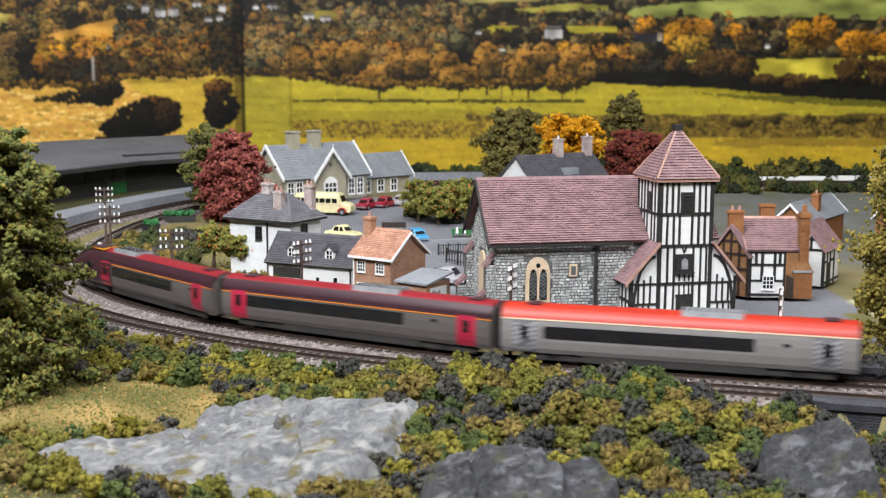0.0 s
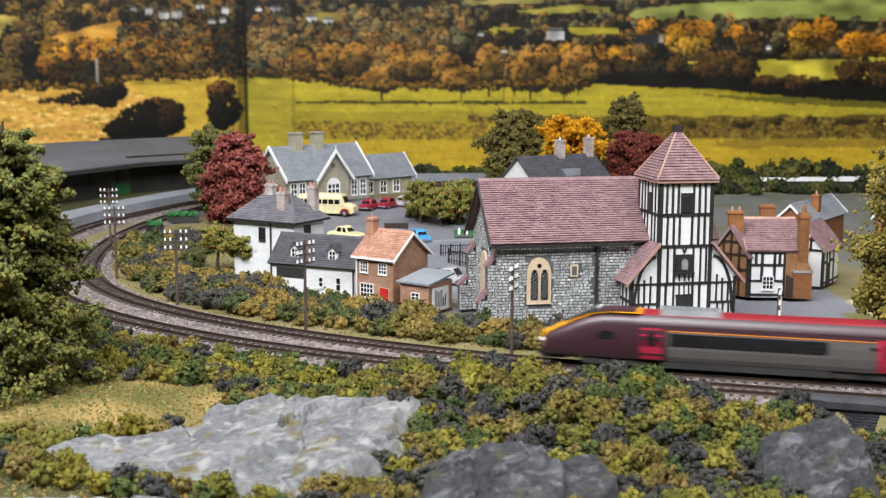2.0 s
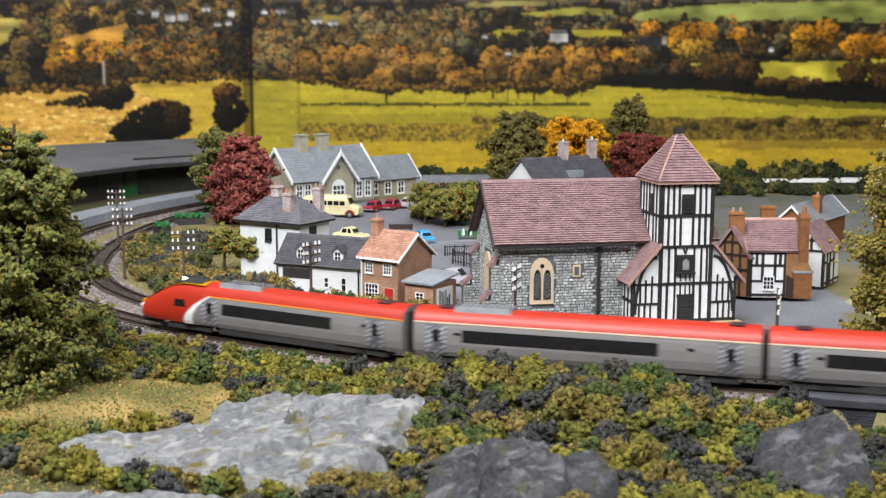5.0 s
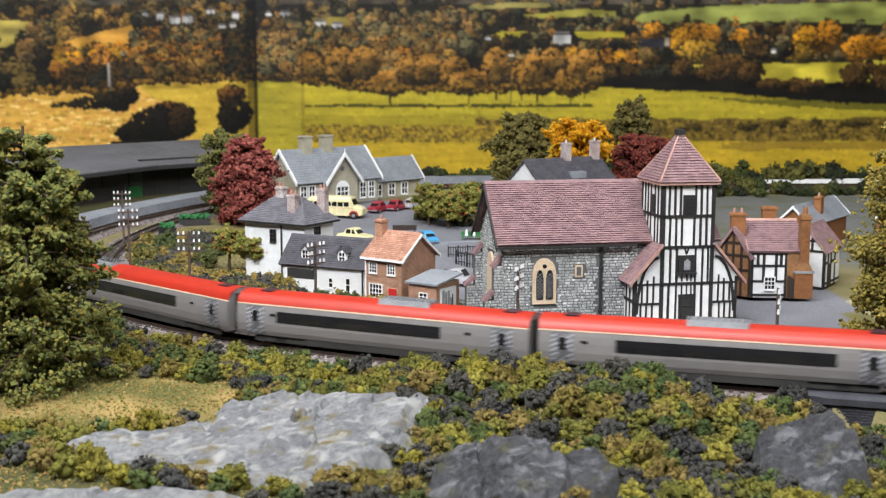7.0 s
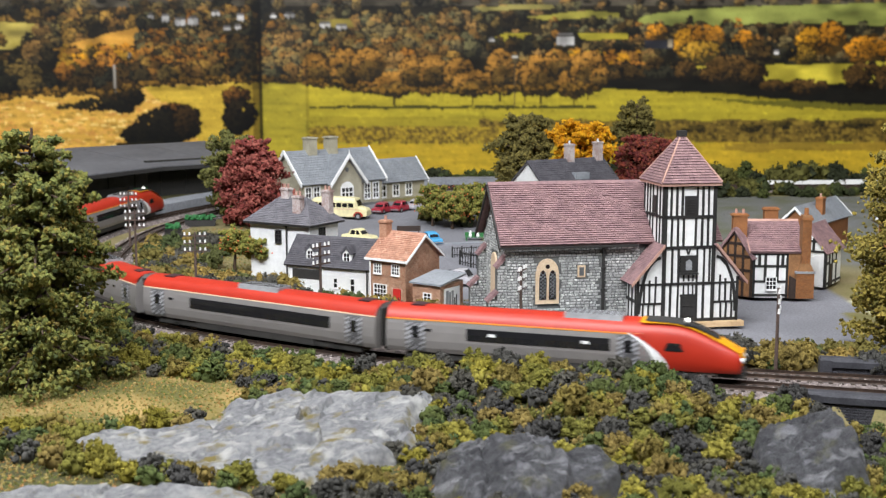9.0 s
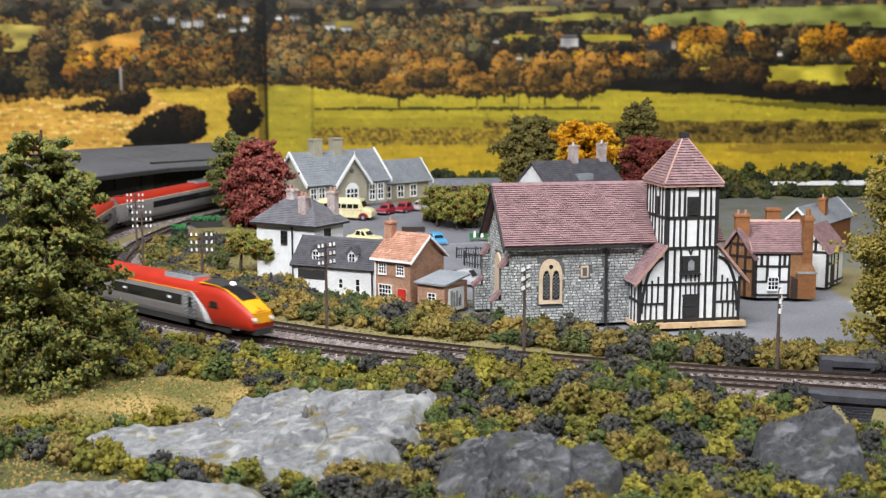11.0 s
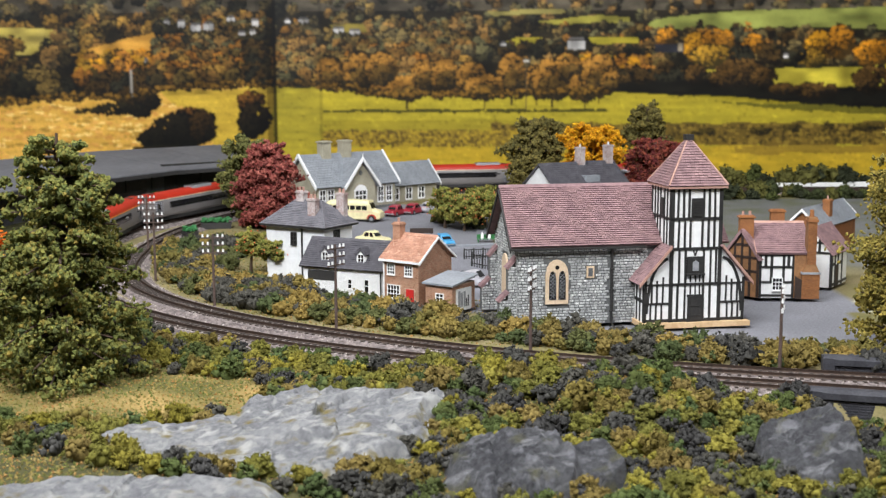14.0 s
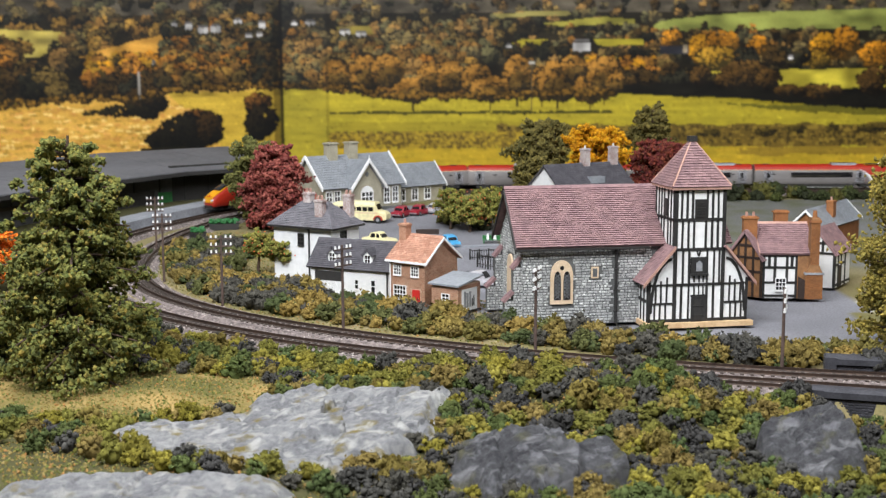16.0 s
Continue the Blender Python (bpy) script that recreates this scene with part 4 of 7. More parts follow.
inner_train = [carriage("grey", -1, "grey driving car with maroon nose and pink doors"),
               carriage("grey", 0, "grey passenger carriage with pink doors and red roof", (0.101, 0.703), 0.5),
               carriage("silver", 0, VIRG, (0.128, 0.724), 0.52)]


def motions():
    ts = [k * 0.2 for k in range(81)]
    for k, ob in enumerate(outer_train):
        walk(ob, [(t, on_line(glide(OUTER, t) - 0.148 - PITCH * k, NEAR)) for t in ts])
    for k, ob in enumerate(inner_train):
        walk(ob, [(t, on_line(glide(INNER, t) - 0.148 - PITCH * k, FAR)) for t in ts])

# ---- building helpers ----
def courses(parent, p0, p1, p2, p3, n, tile, material, seed=1, thick=0.0009, base=None, name="roof"):
    """A pitched roof slope: p0-p1 is the eave, p3-p2 the ridge. A slab with overlapping tiles on it."""
    p0, p1, p2, p3 = map(Vector, (p0, p1, p2, p3))
    nrm = (p1 - p0).cross(p3 - p0).normalized()
    if nrm.z < 0:
        nrm = -nrm
    d = nrm * 0.0022
    slab = Shape().add([p0 - d, p1 - d, p2 - d, p3 - d, p0, p1, p2, p3], [(3, 2, 1, 0), (4, 5, 6, 7), (0, 1, 5, 4), (1, 2, 6, 5), (2, 3, 7, 6), (3, 0, 4, 7)])
    rf = part(name, slab, base or material, parent)
    rnd = random.Random(seed)
    sh = Shape()
    for k in range(n):
        a, b = k / n, min(1, (k + 1.25) / n)
        l0, r0 = p0.lerp(p3, a), p1.lerp(p2, a)
        l1, r1 = p0.lerp(p3, b), p1.lerp(p2, b)
        cnt = max(1, int((r0 - l0).length / tile))
        off = 0.5 * (k % 2)
        for j in range(-1, cnt + 1):
            u, w = max(0, (j + off + 0.03) / cnt), min(1, (j + off + 0.97) / cnt)
            if w - u < 0.15 / cnt:
                continue
            h = thick * rnd.uniform(0.8, 1.35)
            lo = nrm * h
            hi = nrm * 0.0002
            q = [l0.lerp(r0, u), l0.lerp(r0, w), l1.lerp(r1, w), l1.lerp(r1, u)]
            sh.add([q[0], q[1], q[0] + lo, q[1] + lo, q[2] + hi, q[3] + hi], [(0, 1, 3, 2), (2, 3, 4, 5), (0, 2, 5), (1, 4, 3)])
    me = bpy.data.meshes.new("tiles")
    me.from_pydata(sh.v, [], sh.f)
    tagged(part("tiles", me, material, rf), kind="stuff")
    return rf


def masonry(parent, m, poly, bw, bh, gap, material, holes=(), seed=1, proud=0.0006, rough=0.25, name="stonework"):
    """Single stones or bricks over a wall face: m maps (u, 0, v) to the wall, outward is -y. poly: outline in (u, v)."""
    rnd = random.Random(seed)
    us, vs = [p[0] for p in poly], [p[1] for p in poly]

    def inside(u, v):
        c = False
        for (x1, y1), (x2, y2) in zip(poly, poly[1:] + poly[:1]):
            if (y1 > v) != (y2 > v) and u < (x2 - x1) * (v - y1) / (y2 - y1) + x1:
                c = not c
        return c
    sh = Shape()
    v, row = min(vs), 0
    while v < max(vs) - bh * 0.5:
        u = min(us) - bw * 0.5 * (row % 2)
        while u < max(us):
            w = bw * rnd.uniform(1 - rough, 1 + rough)
            a, b, c, d = max(u, min(us)), min(u + w - gap, max(us)), v, v + bh - gap
            mu, mv = (a + b) / 2, (c + d) / 2
            u += w
            if b - a < bw * 0.2 or not all(inside(x, y) for x, y in ((a + gap, mv), (b - gap, mv))) or any(h[0] < mu + bw * 0.3 and mu - bw * 0.3 < h[1] and h[2] < mv < h[3] for h in holes):
                continue
            j = lambda: rnd.uniform(-1, 1) * rough * gap * 1.2
            y = -proud * rnd.uniform(0.6, 1.5)
            i = gap * 0.7
            vv = [(a + j(), 0.0003, c + j()), (b + j(), 0.0003, c + j()), (b + j(), 0.0003, d + j()), (a + j(), 0.0003, d + j())]
            vv += [(a + i, y, c + i), (b - i, y, c + i), (b - i, y, d - i), (a + i, y, d - i)]
            sh.add(vv, [(4, 5, 6, 7), (0, 1, 5, 4), (1, 2, 6, 5), (2, 3, 7, 6), (3, 0, 4, 7)], m)
        v += bh
        row += 1
    me = bpy.data.meshes.new(name)
    me.from_pydata(sh.v, [], sh.f)
    return tagged(part(name, me, material, parent), kind="stuff")


def face(m, u=0, v=0, turn=0):
    """A frame on a wall: +x along it, -y outward."""
    return m @ pose(u, 0, v, 0, 0, turn)


def window(parent, m, u, v, w, h, nx=2, ny=2, frame_mat=None, glass=None, bar=0.0007, arched=False):
    """A glazed window with frame, bars and sill, its lower left corner at (u, v) of the wall frame m."""
    fm = frame_mat or WHITEP
    sh = Shape()
    e = bar * 1.4
    sh.box(u - e, u, -0.0011, 0.0004, v - e, v + h + e).box(u + w, u + w + e, -0.0011, 0.0004, v - e, v + h + e)
    sh.box(u, u + w, -0.0011, 0.0004, v - e, v).box(u, u + w, -0.0011, 0.0004, v + h, v + h + e)
    wn = part("window", Shape().box(u, u + w, -0.0003, 0.0008, v, v + h), glass or GLASSY, parent)
    part("window_frame", sh, fm, wn)
    for k in range(1, nx):
        x = u + w * k / nx
        part("glazing_bar", Shape().box(x - bar / 2, x + bar / 2, -0.0008, -0.0002, v, v + h), fm, wn)
    for k in range(1, ny):
        z = v + h * k / ny
        part("glazing_bar", Shape().box(u, u + w, -0.0009, -0.0002, z - bar / 2, z + bar / 2), fm, wn)
    part("sill", Shape().box(u - 0.001, u + w + 0.001, -0.0018, 0.0004, v - e - 0.0009, v - e), fm, wn)
    for o in (wn, *wn.children):
        o.data.transform(m)
    return wn


def timbers(parent, m, pieces, w=0.0028, d=0.0009, material=None, seed=3):
    """Black beams on a wall face, each a part; pieces: (u0, v0, u1, v1[, width])."""
    rnd = random.Random(seed)
    for p in pieces:
        ww = p[4] if len(p) > 4 else w
        sh = Shape().beam((p[0] + rnd.uniform(-0.0003, 0.0003), p[1]), (p[2] + rnd.uniform(-0.0003, 0.0003), p[3]), ww * rnd.uniform(0.85, 1.15), d)
        o = part("timber_beam", sh, material or TIMBER, parent)
        o.data.transform(m)


def chimney(parent, x, y, z0, z1, w=0.009, d=0.009, pots=1, material=None, pot_mat=None):
    ch = part("chimney", Shape().box(x - w / 2, x + w / 2, y - d / 2, y + d / 2, z0, z1 - 0.003).box(x - w * 0.6, x + w * 0.6, y - d * 0.6, y + d * 0.6, z1 - 0.003, z1 - 0.0012)
              .box(x - w * 0.5, x + w * 0.5, y - d * 0.5, y + d * 0.5, z1 - 0.0012, z1), material or BRICKRED, parent)
    for k in range(pots):
        px_ = x + (k - (pots - 1) / 2) * w * 0.5
        part("chimney_pot", Shape().tube((px_, y, z1), (px_, y, z1 + 0.005), 0.0017, 0.0014), pot_mat or CLAYRIDGE, ch)
    return ch


# ---- church ----
def church():
    M = pose(0.0499, 1.184, -0.003, 0, 0, 10.5)
    top = thing("church", "grey flint village church with half-timbered tower and clay roof", "church", M)
    L, D, E, R, X0 = 0.232, 0.106, 0.0850, 0.1365, 0.012
    nave = Shape().prism([(0, 0), (D, 0), (D, E), (D / 2, R - 0.003), (0, E)], X0, L, "x")
    wall = part("nave_wall", nave, MORTAR, top, "grey flint stone walls")
    F, W = Matrix.Identity(4), pose(X0, D, 0, 0, 0, -90)
    win = (0.042, 0.064, 0.018, 0.070)
    masonry(wall, F, [(X0, 0), (0.15, 0), (0.15, E), (X0, E)], 0.0052, 0.0029, 0.0005, FLINT, [win, (0.084, 0.094, 0.046, 0.062), (0.1085, 0.113, 0, 0.08)], 2, 0.0010, 0.4)
    masonry(wall, W, [(0, 0), (D, 0), (D, E), (D / 2, R - 0.004), (0, E)], 0.0052, 0.0029, 0.0005, FLINT, [(0.04, 0.066, 0.02, 0.07)], 3, 0.0010, 0.4)
    # roof slopes with overhanging eaves and verges
    o = 0.006
    k = (R - E) / (D / 2)
    courses(top, (X0 - 0.008, -o, E - o * k + 0.003), (L + 0.004, -o, E - o * k + 0.003), (L + 0.004, D / 2, R + 0.002), (X0 - 0.008, D / 2, R + 0.002), 29, 0.0042, CLAY, 5, 0.0013)
    courses(top, (L + 0.004, D + o, E - o * k + 0.003), (X0 - 0.008, D + o, E - o * k + 0.003), (X0 - 0.008, D / 2, R + 0.002), (L + 0.004, D / 2, R + 0.002), 30, 0.0042, CLAY, 6)
    part("ridge", Shape().prism([(D / 2 - 0.002, R + 0.001), (D / 2, R + 0.0042), (D / 2 + 0.002, R + 0.001)], X0 - 0.0085, L + 0.0045, "x"), CLAY, top)
    part("gutter", Shape().box(X0 - 0.008, 0.145, -o - 0.002, -o + 0.0005, E - o * k - 0.0005, E - o * k + 0.0016), TIMBER, top)
    part("bargeboard", Shape().prism([(-o, E - o * k - 0.003), (D / 2, R - 0.004), (D / 2, R), (-o, E - o * k + 0.0015)], X0 - 0.0095, X0 - 0.008, "x"), TIMBER, top)
    part("bargeboard", Shape().prism([(D + o, E - o * k - 0.003), (D / 2, R - 0.004), (D / 2, R), (D + o, E - o * k + 0.0015)], X0 - 0.0095, X0 - 0.008, "x"), TIMBER, top)
    dp = Shape().tube((0.111, -0.0025, 0.0), (0.111, -0.0025, E), 0.0016, n=8)
    for z in (0.012, 0.034, 0.056, 0.074):
        dp.tube((0.111, -0.0025, z), (0.111, -0.0025, z + 0.002), 0.0023, n=8)
    part("downpipe", dp, TIMBER, top)
    # lancet window
    def lancet(u, v, w, h, name, material, y0, y1, parent):
        pts = [(u, v), (u + w, v), (u + w, v + h * 0.6)]
        pts += [(u + w * (0.5 + 0.5 * math.cos(a)), v + h * 0.6 + h * 0.4 * math.sin(a) ** 0.8) for a in np.linspace(0.15, math.pi - 0.15, 9)]
        pts += [(u, v + h * 0.6)]
        return part(name, Shape().prism(pts, y0, y1, "y"), material, parent)
    wf = lancet(0.041, 0.022, 0.024, 0.046, "church_window", BEIGE, -0.0022, 0.001, top)
    for u in (0.0445, 0.0545):
        p_ = lancet(u, 0.0265, 0.0075, 0.030, "pane", GLASSY, -0.0027, -0.001, wf)
        for s in (-1, 1):
            for q in range(7):
                z = 0.027 + q * 0.0036
                a, b = (z, z + 0.0060) if s > 0 else (z + 0.0060, z)
                part("lead_came", Shape().beam((u + 0.0004, a), (u + 0.0071, b), 0.00035, 0.0003), GREYBOX, p_).matrix_basis = pose(0, -0.0027, 0)
    part("oculus", Shape().tube((0.053, -0.0027, 0.060), (0.053, -0.001, 0.060), 0.0022, n=12), GLASSY, wf)
    sw = part("small_window", Shape().box(0.0845, 0.0925, -0.0016, 0.001, 0.048, 0.060), BEIGE, top)
    part("pane", Shape().box(0.0862, 0.0908, -0.0020, -0.001, 0.0497, 0.0583), MORTAR, sw)
    # west gable window and buttresses
    gw = lancet(0.041, 0.022, 0.024, 0.046, "church_window", BEIGE, -0.0022, 0.001, top)
    gw.data.transform(W)
    for y in (0.004, 0.093):
        b = part("buttress", Shape().box(X0 - 0.018, X0, y, y + 0.010, 0, 0.026).box(X0 - 0.009, X0, y, y + 0.010, 0.026, 0.060), MORTAR, top)
        masonry(b, pose(X0 - 0.018, y, 0), [(0, 0), (0.018, 0), (0.018, 0.026), (0, 0.026)], 0.0052, 0.0029, 0.0005, FLINT, (), 8, 0.0009, 0.4)
        masonry(b, pose(X0 - 0.009, y, 0.026), [(0, 0), (0.009, 0), (0.009, 0.034), (0, 0.034)], 0.0052, 0.0029, 0.0005, FLINT, (), 9, 0.0009, 0.4)
        courses(b, (X0 - 0.020, y + 0.011, 0.0255), (X0 - 0.020, y - 0.001, 0.0255), (X0 - 0.009, y - 0.001, 0.036), (X0 - 0.009, y + 0.011, 0.036), 5, 0.0035, CLAY, 4, name="coping")
        courses(b, (X0 - 0.011, y + 0.011, 0.0595), (X0 - 0.011, y - 0.001, 0.0595), (X0, y - 0.001, 0.072), (X0, y + 0.011, 0.072), 5, 0.0035, CLAY, 4, name="coping")
    # ---- tower ----
    tx, tw, ty, td, th = 0.1635, 0.0545, -0.029, 0.056, 0.1445
    tower = part("tower", Shape().box(tx, tx + tw, ty, ty + td, 0.004, th), WHITEP, top, "white plaster tower with black timber framing")
    Ff = pose(tx, ty, 0)
    zs = [0.006, 0.043, 0.0795, 0.110, 0.1415]
    rows = []
    for z in zs:
        rows.append((0, z, tw, z, 0.0032))
    rows += [(0.0015, 0.004, 0.0015, th, 0.0036), (tw - 0.0015, 0.004, tw - 0.0015, th, 0.0036)]
    for u in (0.0075, 0.0135, 0.0190, 0.0345, 0.0405, 0.0465):
        rows.append((u, zs[3], u, zs[4], 0.0021))
    for u in (0.0085, 0.0150, 0.0210, 0.0335, 0.0400, 0.0465):
        rows.append((u, zs[2], u, zs[3], 0.0021))
    for u in (0.0095, 0.0165, 0.0360, 0.0430, 0.0490):
        rows.append((u, zs[1], u, zs[2], 0.0021))
    for u in (0.0085, 0.0165, 0.0360, 0.0430):
        rows.append((u, zs[0], u, zs[1], 0.0021))
    for u in (0.0225, 0.0275, 0.0320):
        rows.append((u, 0.031, u, 0.0425, 0.0014))
        rows.append((u, 0.0455, u, 0.0545, 0.0014))
    rows += [(0.0265, 0.0725, 0.0245, 0.078, 0.0014), (0.0265, 0.0725, 0.0285, 0.078, 0.0014), (0.019, 0.0310, 0.036, 0.0310, 0.0022)]
    timbers(tower, Ff, rows)
    lv = part("louvre", Shape().box(0.0215, 0.0335, -0.0012, 0.001, 0.1115, 0.1310), TIMBER, tower)
    for k in range(6):
        part("slat", Shape().box(0.0228, 0.0322, -0.0022, -0.001, 0.1130 + k * 0.0027, 0.1145 + k * 0.0027), BLACK, lv)
    lv.data.transform(Ff)
    for c in lv.children:
        c.data.transform(Ff)
    tw_ = part("tower_window", Shape().box(0.018, 0.0355, -0.0022, 0.001, 0.053, 0.0715), TIMBER, tower)
    part("pane", Shape().prism([(0.0235, 0.057), (0.030, 0.057), (0.030, 0.0655), (0.02675, 0.068), (0.0235, 0.0655)], -0.0026, -0.0015, "y"), GREYBOX, tw_)
    part("sill", Shape().box(0.0170, 0.0365, -0.0040, 0.0, 0.0525, 0.0545), TIMBER, tw_)
    dr = part("door", Shape().box(0.0195, 0.0345, -0.0016, 0.001, 0.004, 0.0305), TIMBER, tower, "black boarded door")
    part("door_panel", Shape().box(0.0225, 0.0300, -0.0021, -0.001, 0.006, 0.027), BLACK, dr)
    part("hinge", Shape().box(0.0205, 0.0325, -0.0026, -0.0015, 0.0205, 0.0214), BLACK, dr)
    part("hinge", Shape().box(0.0205, 0.0325, -0.0026, -0.0015, 0.0105, 0.0114), BLACK, dr)
    for o_ in (tw_, dr):
        o_.data.transform(Ff)
        for c in o_.children:
            c.data.transform(Ff)
    Fl = pose(tx, ty + td, 0, 0, 0, -90)
    rows = [(0, z, td, z, 0.003) for z in zs[2:]] + [(td - 0.0014, 0.08, td - 0.0014, th), (0.0014, 0.08, 0.0014, th)]
    for u in (0.010, 0.018, 0.026, 0.038, 0.046):
        rows += [(u, zs[2], u, zs[4], 0.0021)]
    timbers(tower, Fl, rows)
    part("louvre", Shape().box(tx - 0.0012, tx, ty + 0.020, ty + 0.030, 0.112, 0.130), TIMBER, tower)
    # pyramid roof
    a, b, c, d = (tx - 0.004, ty - 0.004), (tx + tw + 0.004, ty - 0.004), (tx + tw + 0.004, ty + td + 0.004), (tx - 0.004, ty + td + 0.004)
    ap = (tx + tw / 2, ty + td / 2, 0.1915)
    for i, (p, q) in enumerate(((a, b), (b, c), (c, d), (d, a))):
        courses(top, (*p, th - 0.001), (*q, th - 0.001), ap, ap, 19, 0.0042, CLAY, 20 + i, 0.0013, name="spire_roof")
    for p in (a, b, d):
        part("hip_ridge", Shape().tube((*p, th + 0.0003), ap, 0.0011, n=6), CLAYRIDGE, top)
    part("eaves_board", Shape().box(a[0], b[0], a[1], c[1], th - 0.0035, th - 0.0012), CLAYRIDGE, top)
    part("spire_cap", Shape().box(ap[0] - 0.0042, ap[0] + 0.0042, ap[1] - 0.0042, ap[1] + 0.0042, 0.1885, 0.1940), TIMBER, top)
    # ---- lean-to aisles on both sides of the tower ----
    az, at = 0.051, 0.0835
    for side in (-1, 1):
        x_in = tx if side < 0 else tx + tw
        x_out = x_in + side * 0.0265
        an = part("aisle", Shape().prism([(x_in, 0.004), (x_out, 0.004), (x_out, az), (x_in, at - 0.003)], ty + 0.0008, ty + 0.078, "y"), WHITEP, top, "half-timbered lean-to aisle")
        o_ = x_out + side * 0.007
        zo = az - 0.007 * (at - az) / 0.0265
        pts = [(o_, ty - 0.005, zo + 0.002), (o_, ty + 0.080, zo + 0.002), (x_in, ty + 0.080, at), (x_in, ty - 0.005, at)]
        courses(top, *pts, 14, 0.0042, CLAY, 30 + side, name="aisle_roof")
        part("verge", Shape().prism([(o_, zo - 0.001), (x_in, at - 0.003), (x_in, at + 0.0006), (o_, zo + 0.0028)], ty - 0.0065, ty - 0.005, "y"), CLAYRIDGE, top)
        m = pose(x_in, ty + 0.0008, 0)
        s = side * 0.0265
        rows = [(0, 0.006, s, 0.006, 0.003), (0, 0.043, s * 1.0, 0.043, 0.0022), (s * 0.95, 0.004, s * 0.95, az - 0.002, 0.0030), (0, 0.0235, s, 0.0235, 0.0022)]
        rows += [(s * f, 0.006, s * f, 0.0225, 0.0017) for f in (0.3, 0.52, 0.74)]
        rows += [(s * f, 0.0235, s * f, 0.043 + (1 - f) * 0.016 - 0.004, 0.0017) for f in (0.25, 0.48, 0.70)]
        arc = [(s * (0.04 + 0.86 * math.sin(q)), 0.008 + 0.062 * math.cos(q) ** 0.9) for q in np.linspace(0.05, 1.5, 7)]
        rows += [(*p, *q, 0.0030) for p, q in zip(arc, arc[1:])]
        timbers(an, m, rows)
    m = pose(tx - 0.0265, ty + 0.078, 0, 0, 0, -90)
    timbers(top, m, [(u, 0.004, u, 0.050, 0.0021) for u in (0.002, 0.012, 0.022, 0.034, 0.046, 0.056, 0.066, 0.076)] + [(0, 0.026, 0.078, 0.026), (0, 0.048, 0.078, 0.048), (0.03, 0.028, 0.05, 0.046)])
    # wooden plinth
    part("plinth", Shape().box(0.134, 0.249, ty - 0.006, ty + 0.003, -0.001, 0.0042).box(0.134, 0.140, ty + 0.003, ty + 0.085, -0.001, 0.0042), PLANK, top, "pale wooden plinth strip")


church()


def cottage_box(name, label, m, L, D, E, R, wall_mat, roof_mat, n=14, over=0.004, tile=0.0042, ridge_mat=None, seed=1, hip=False):
    """A house with its ridge along x; the front is at y = 0 and looks to -y."""
    top = thing(name, label, "house", m)
    if hip:
        part("wall", Shape().box(0, L, 0, D, 0, E), wall_mat, top)
    else:
        part("wall", Shape().prism([(0, 0), (D, 0), (D, E), (D / 2, R - 0.002), (0, E)], 0, L, "x"), wall_mat, top)
    k = (R - E) / (D / 2)
    z = E - over * k + 0.002
    if hip:
        h = D / 2 * 0.9
        A, B, C, Dd = (-over, -over, E), (L + over, -over, E), (L + over, D + over, E), (-over, D + over, E)
        r0, r1 = (h, D / 2, R), (L - h, D / 2, R)
        courses(top, A, B, r1, r0, n, tile, roof_mat, seed)
        courses(top, B, C, r1, r1, n, tile, roof_mat, seed + 1)
        courses(top, C, Dd, r0, r1, n, tile, roof_mat, seed + 2)
        courses(top, Dd, A, r0, r0, n, tile, roof_mat, seed + 3)
        part("soffit", Shape().box(-over, L + over, -over, D + over, E - 0.0022, E - 0.0004), TIMBER, top)
        for p, q in ((A, r0), (B, r1), (C, r1), (Dd, r0), (r0, r1)):
            part("ridge", Shape().tube(p, q, 0.0010, n=6), ridge_mat or roof_mat, top)
    else:
        courses(top, (-over, -over, z), (L + over, -over, z), (L + over, D / 2, R), (-over, D / 2, R), n, tile, roof_mat, seed)
        courses(top, (L + over, D + over, z), (-over, D + over, z), (-over, D / 2, R), (L + over, D / 2, R), n, tile, roof_mat, seed + 1)
        part("ridge", Shape().prism([(D / 2 - 0.0016, R - 0.0005), (D / 2, R + 0.002), (D / 2 + 0.0016, R - 0.0005)], -over, L + over, "x"), ridge_mat or roof_mat, top)
    return top


def white_house():
    m = pose(-0.2415, 1.4898, -0.003, 0, 0, -31)
    L, D, E = 0.0908, 0.0590, 0.0695
    t = cottage_box("house", "tall white rendered house with hipped grey slate roof", m, L, D, E, 0.099, WHITEW, SLATE, 16, 0.006, 0.005, seed=41, hip=True)
    F = Matrix.Identity(4)
    window(t, F, 0.040, 0.046, 0.008, 0.014, 2, 3, BLACK)
    Rr = pose(L, 0, 0, 0, 0, 90)
    window(t, Rr, 0.020, 0.054, 0.011, 0.009, 2, 2, BLACK)
    window(t, Rr, 0.036, 0.026, 0.010, 0.016, 2, 3, BLACK)
    part("downpipe", Shape().tube((0.0575, -0.0015, 0.0), (0.0575, -0.0015, 0.068), 0.0011, n=8).tube((0.0575, -0.0015, 0.066), (0.050, -0.004, 0.0692), 0.0011, n=8), TIMBER, t)
    for x, y, z0, z1 in ((0.066, 0.012, 0.072, 0.1035), (0.034, 0.030, 0.090, 0.110), (0.082, 0.050, 0.076, 0.108)):
        chimney(t, x, y, z0, z1, 0.0115, 0.009, 2, CHIMPALE)


CHIMPALE = mat("patched_chimney_brick", lin(196, 188, 186), lin(140, 112, 106), 420, 0.8, 0.5)
white_house()


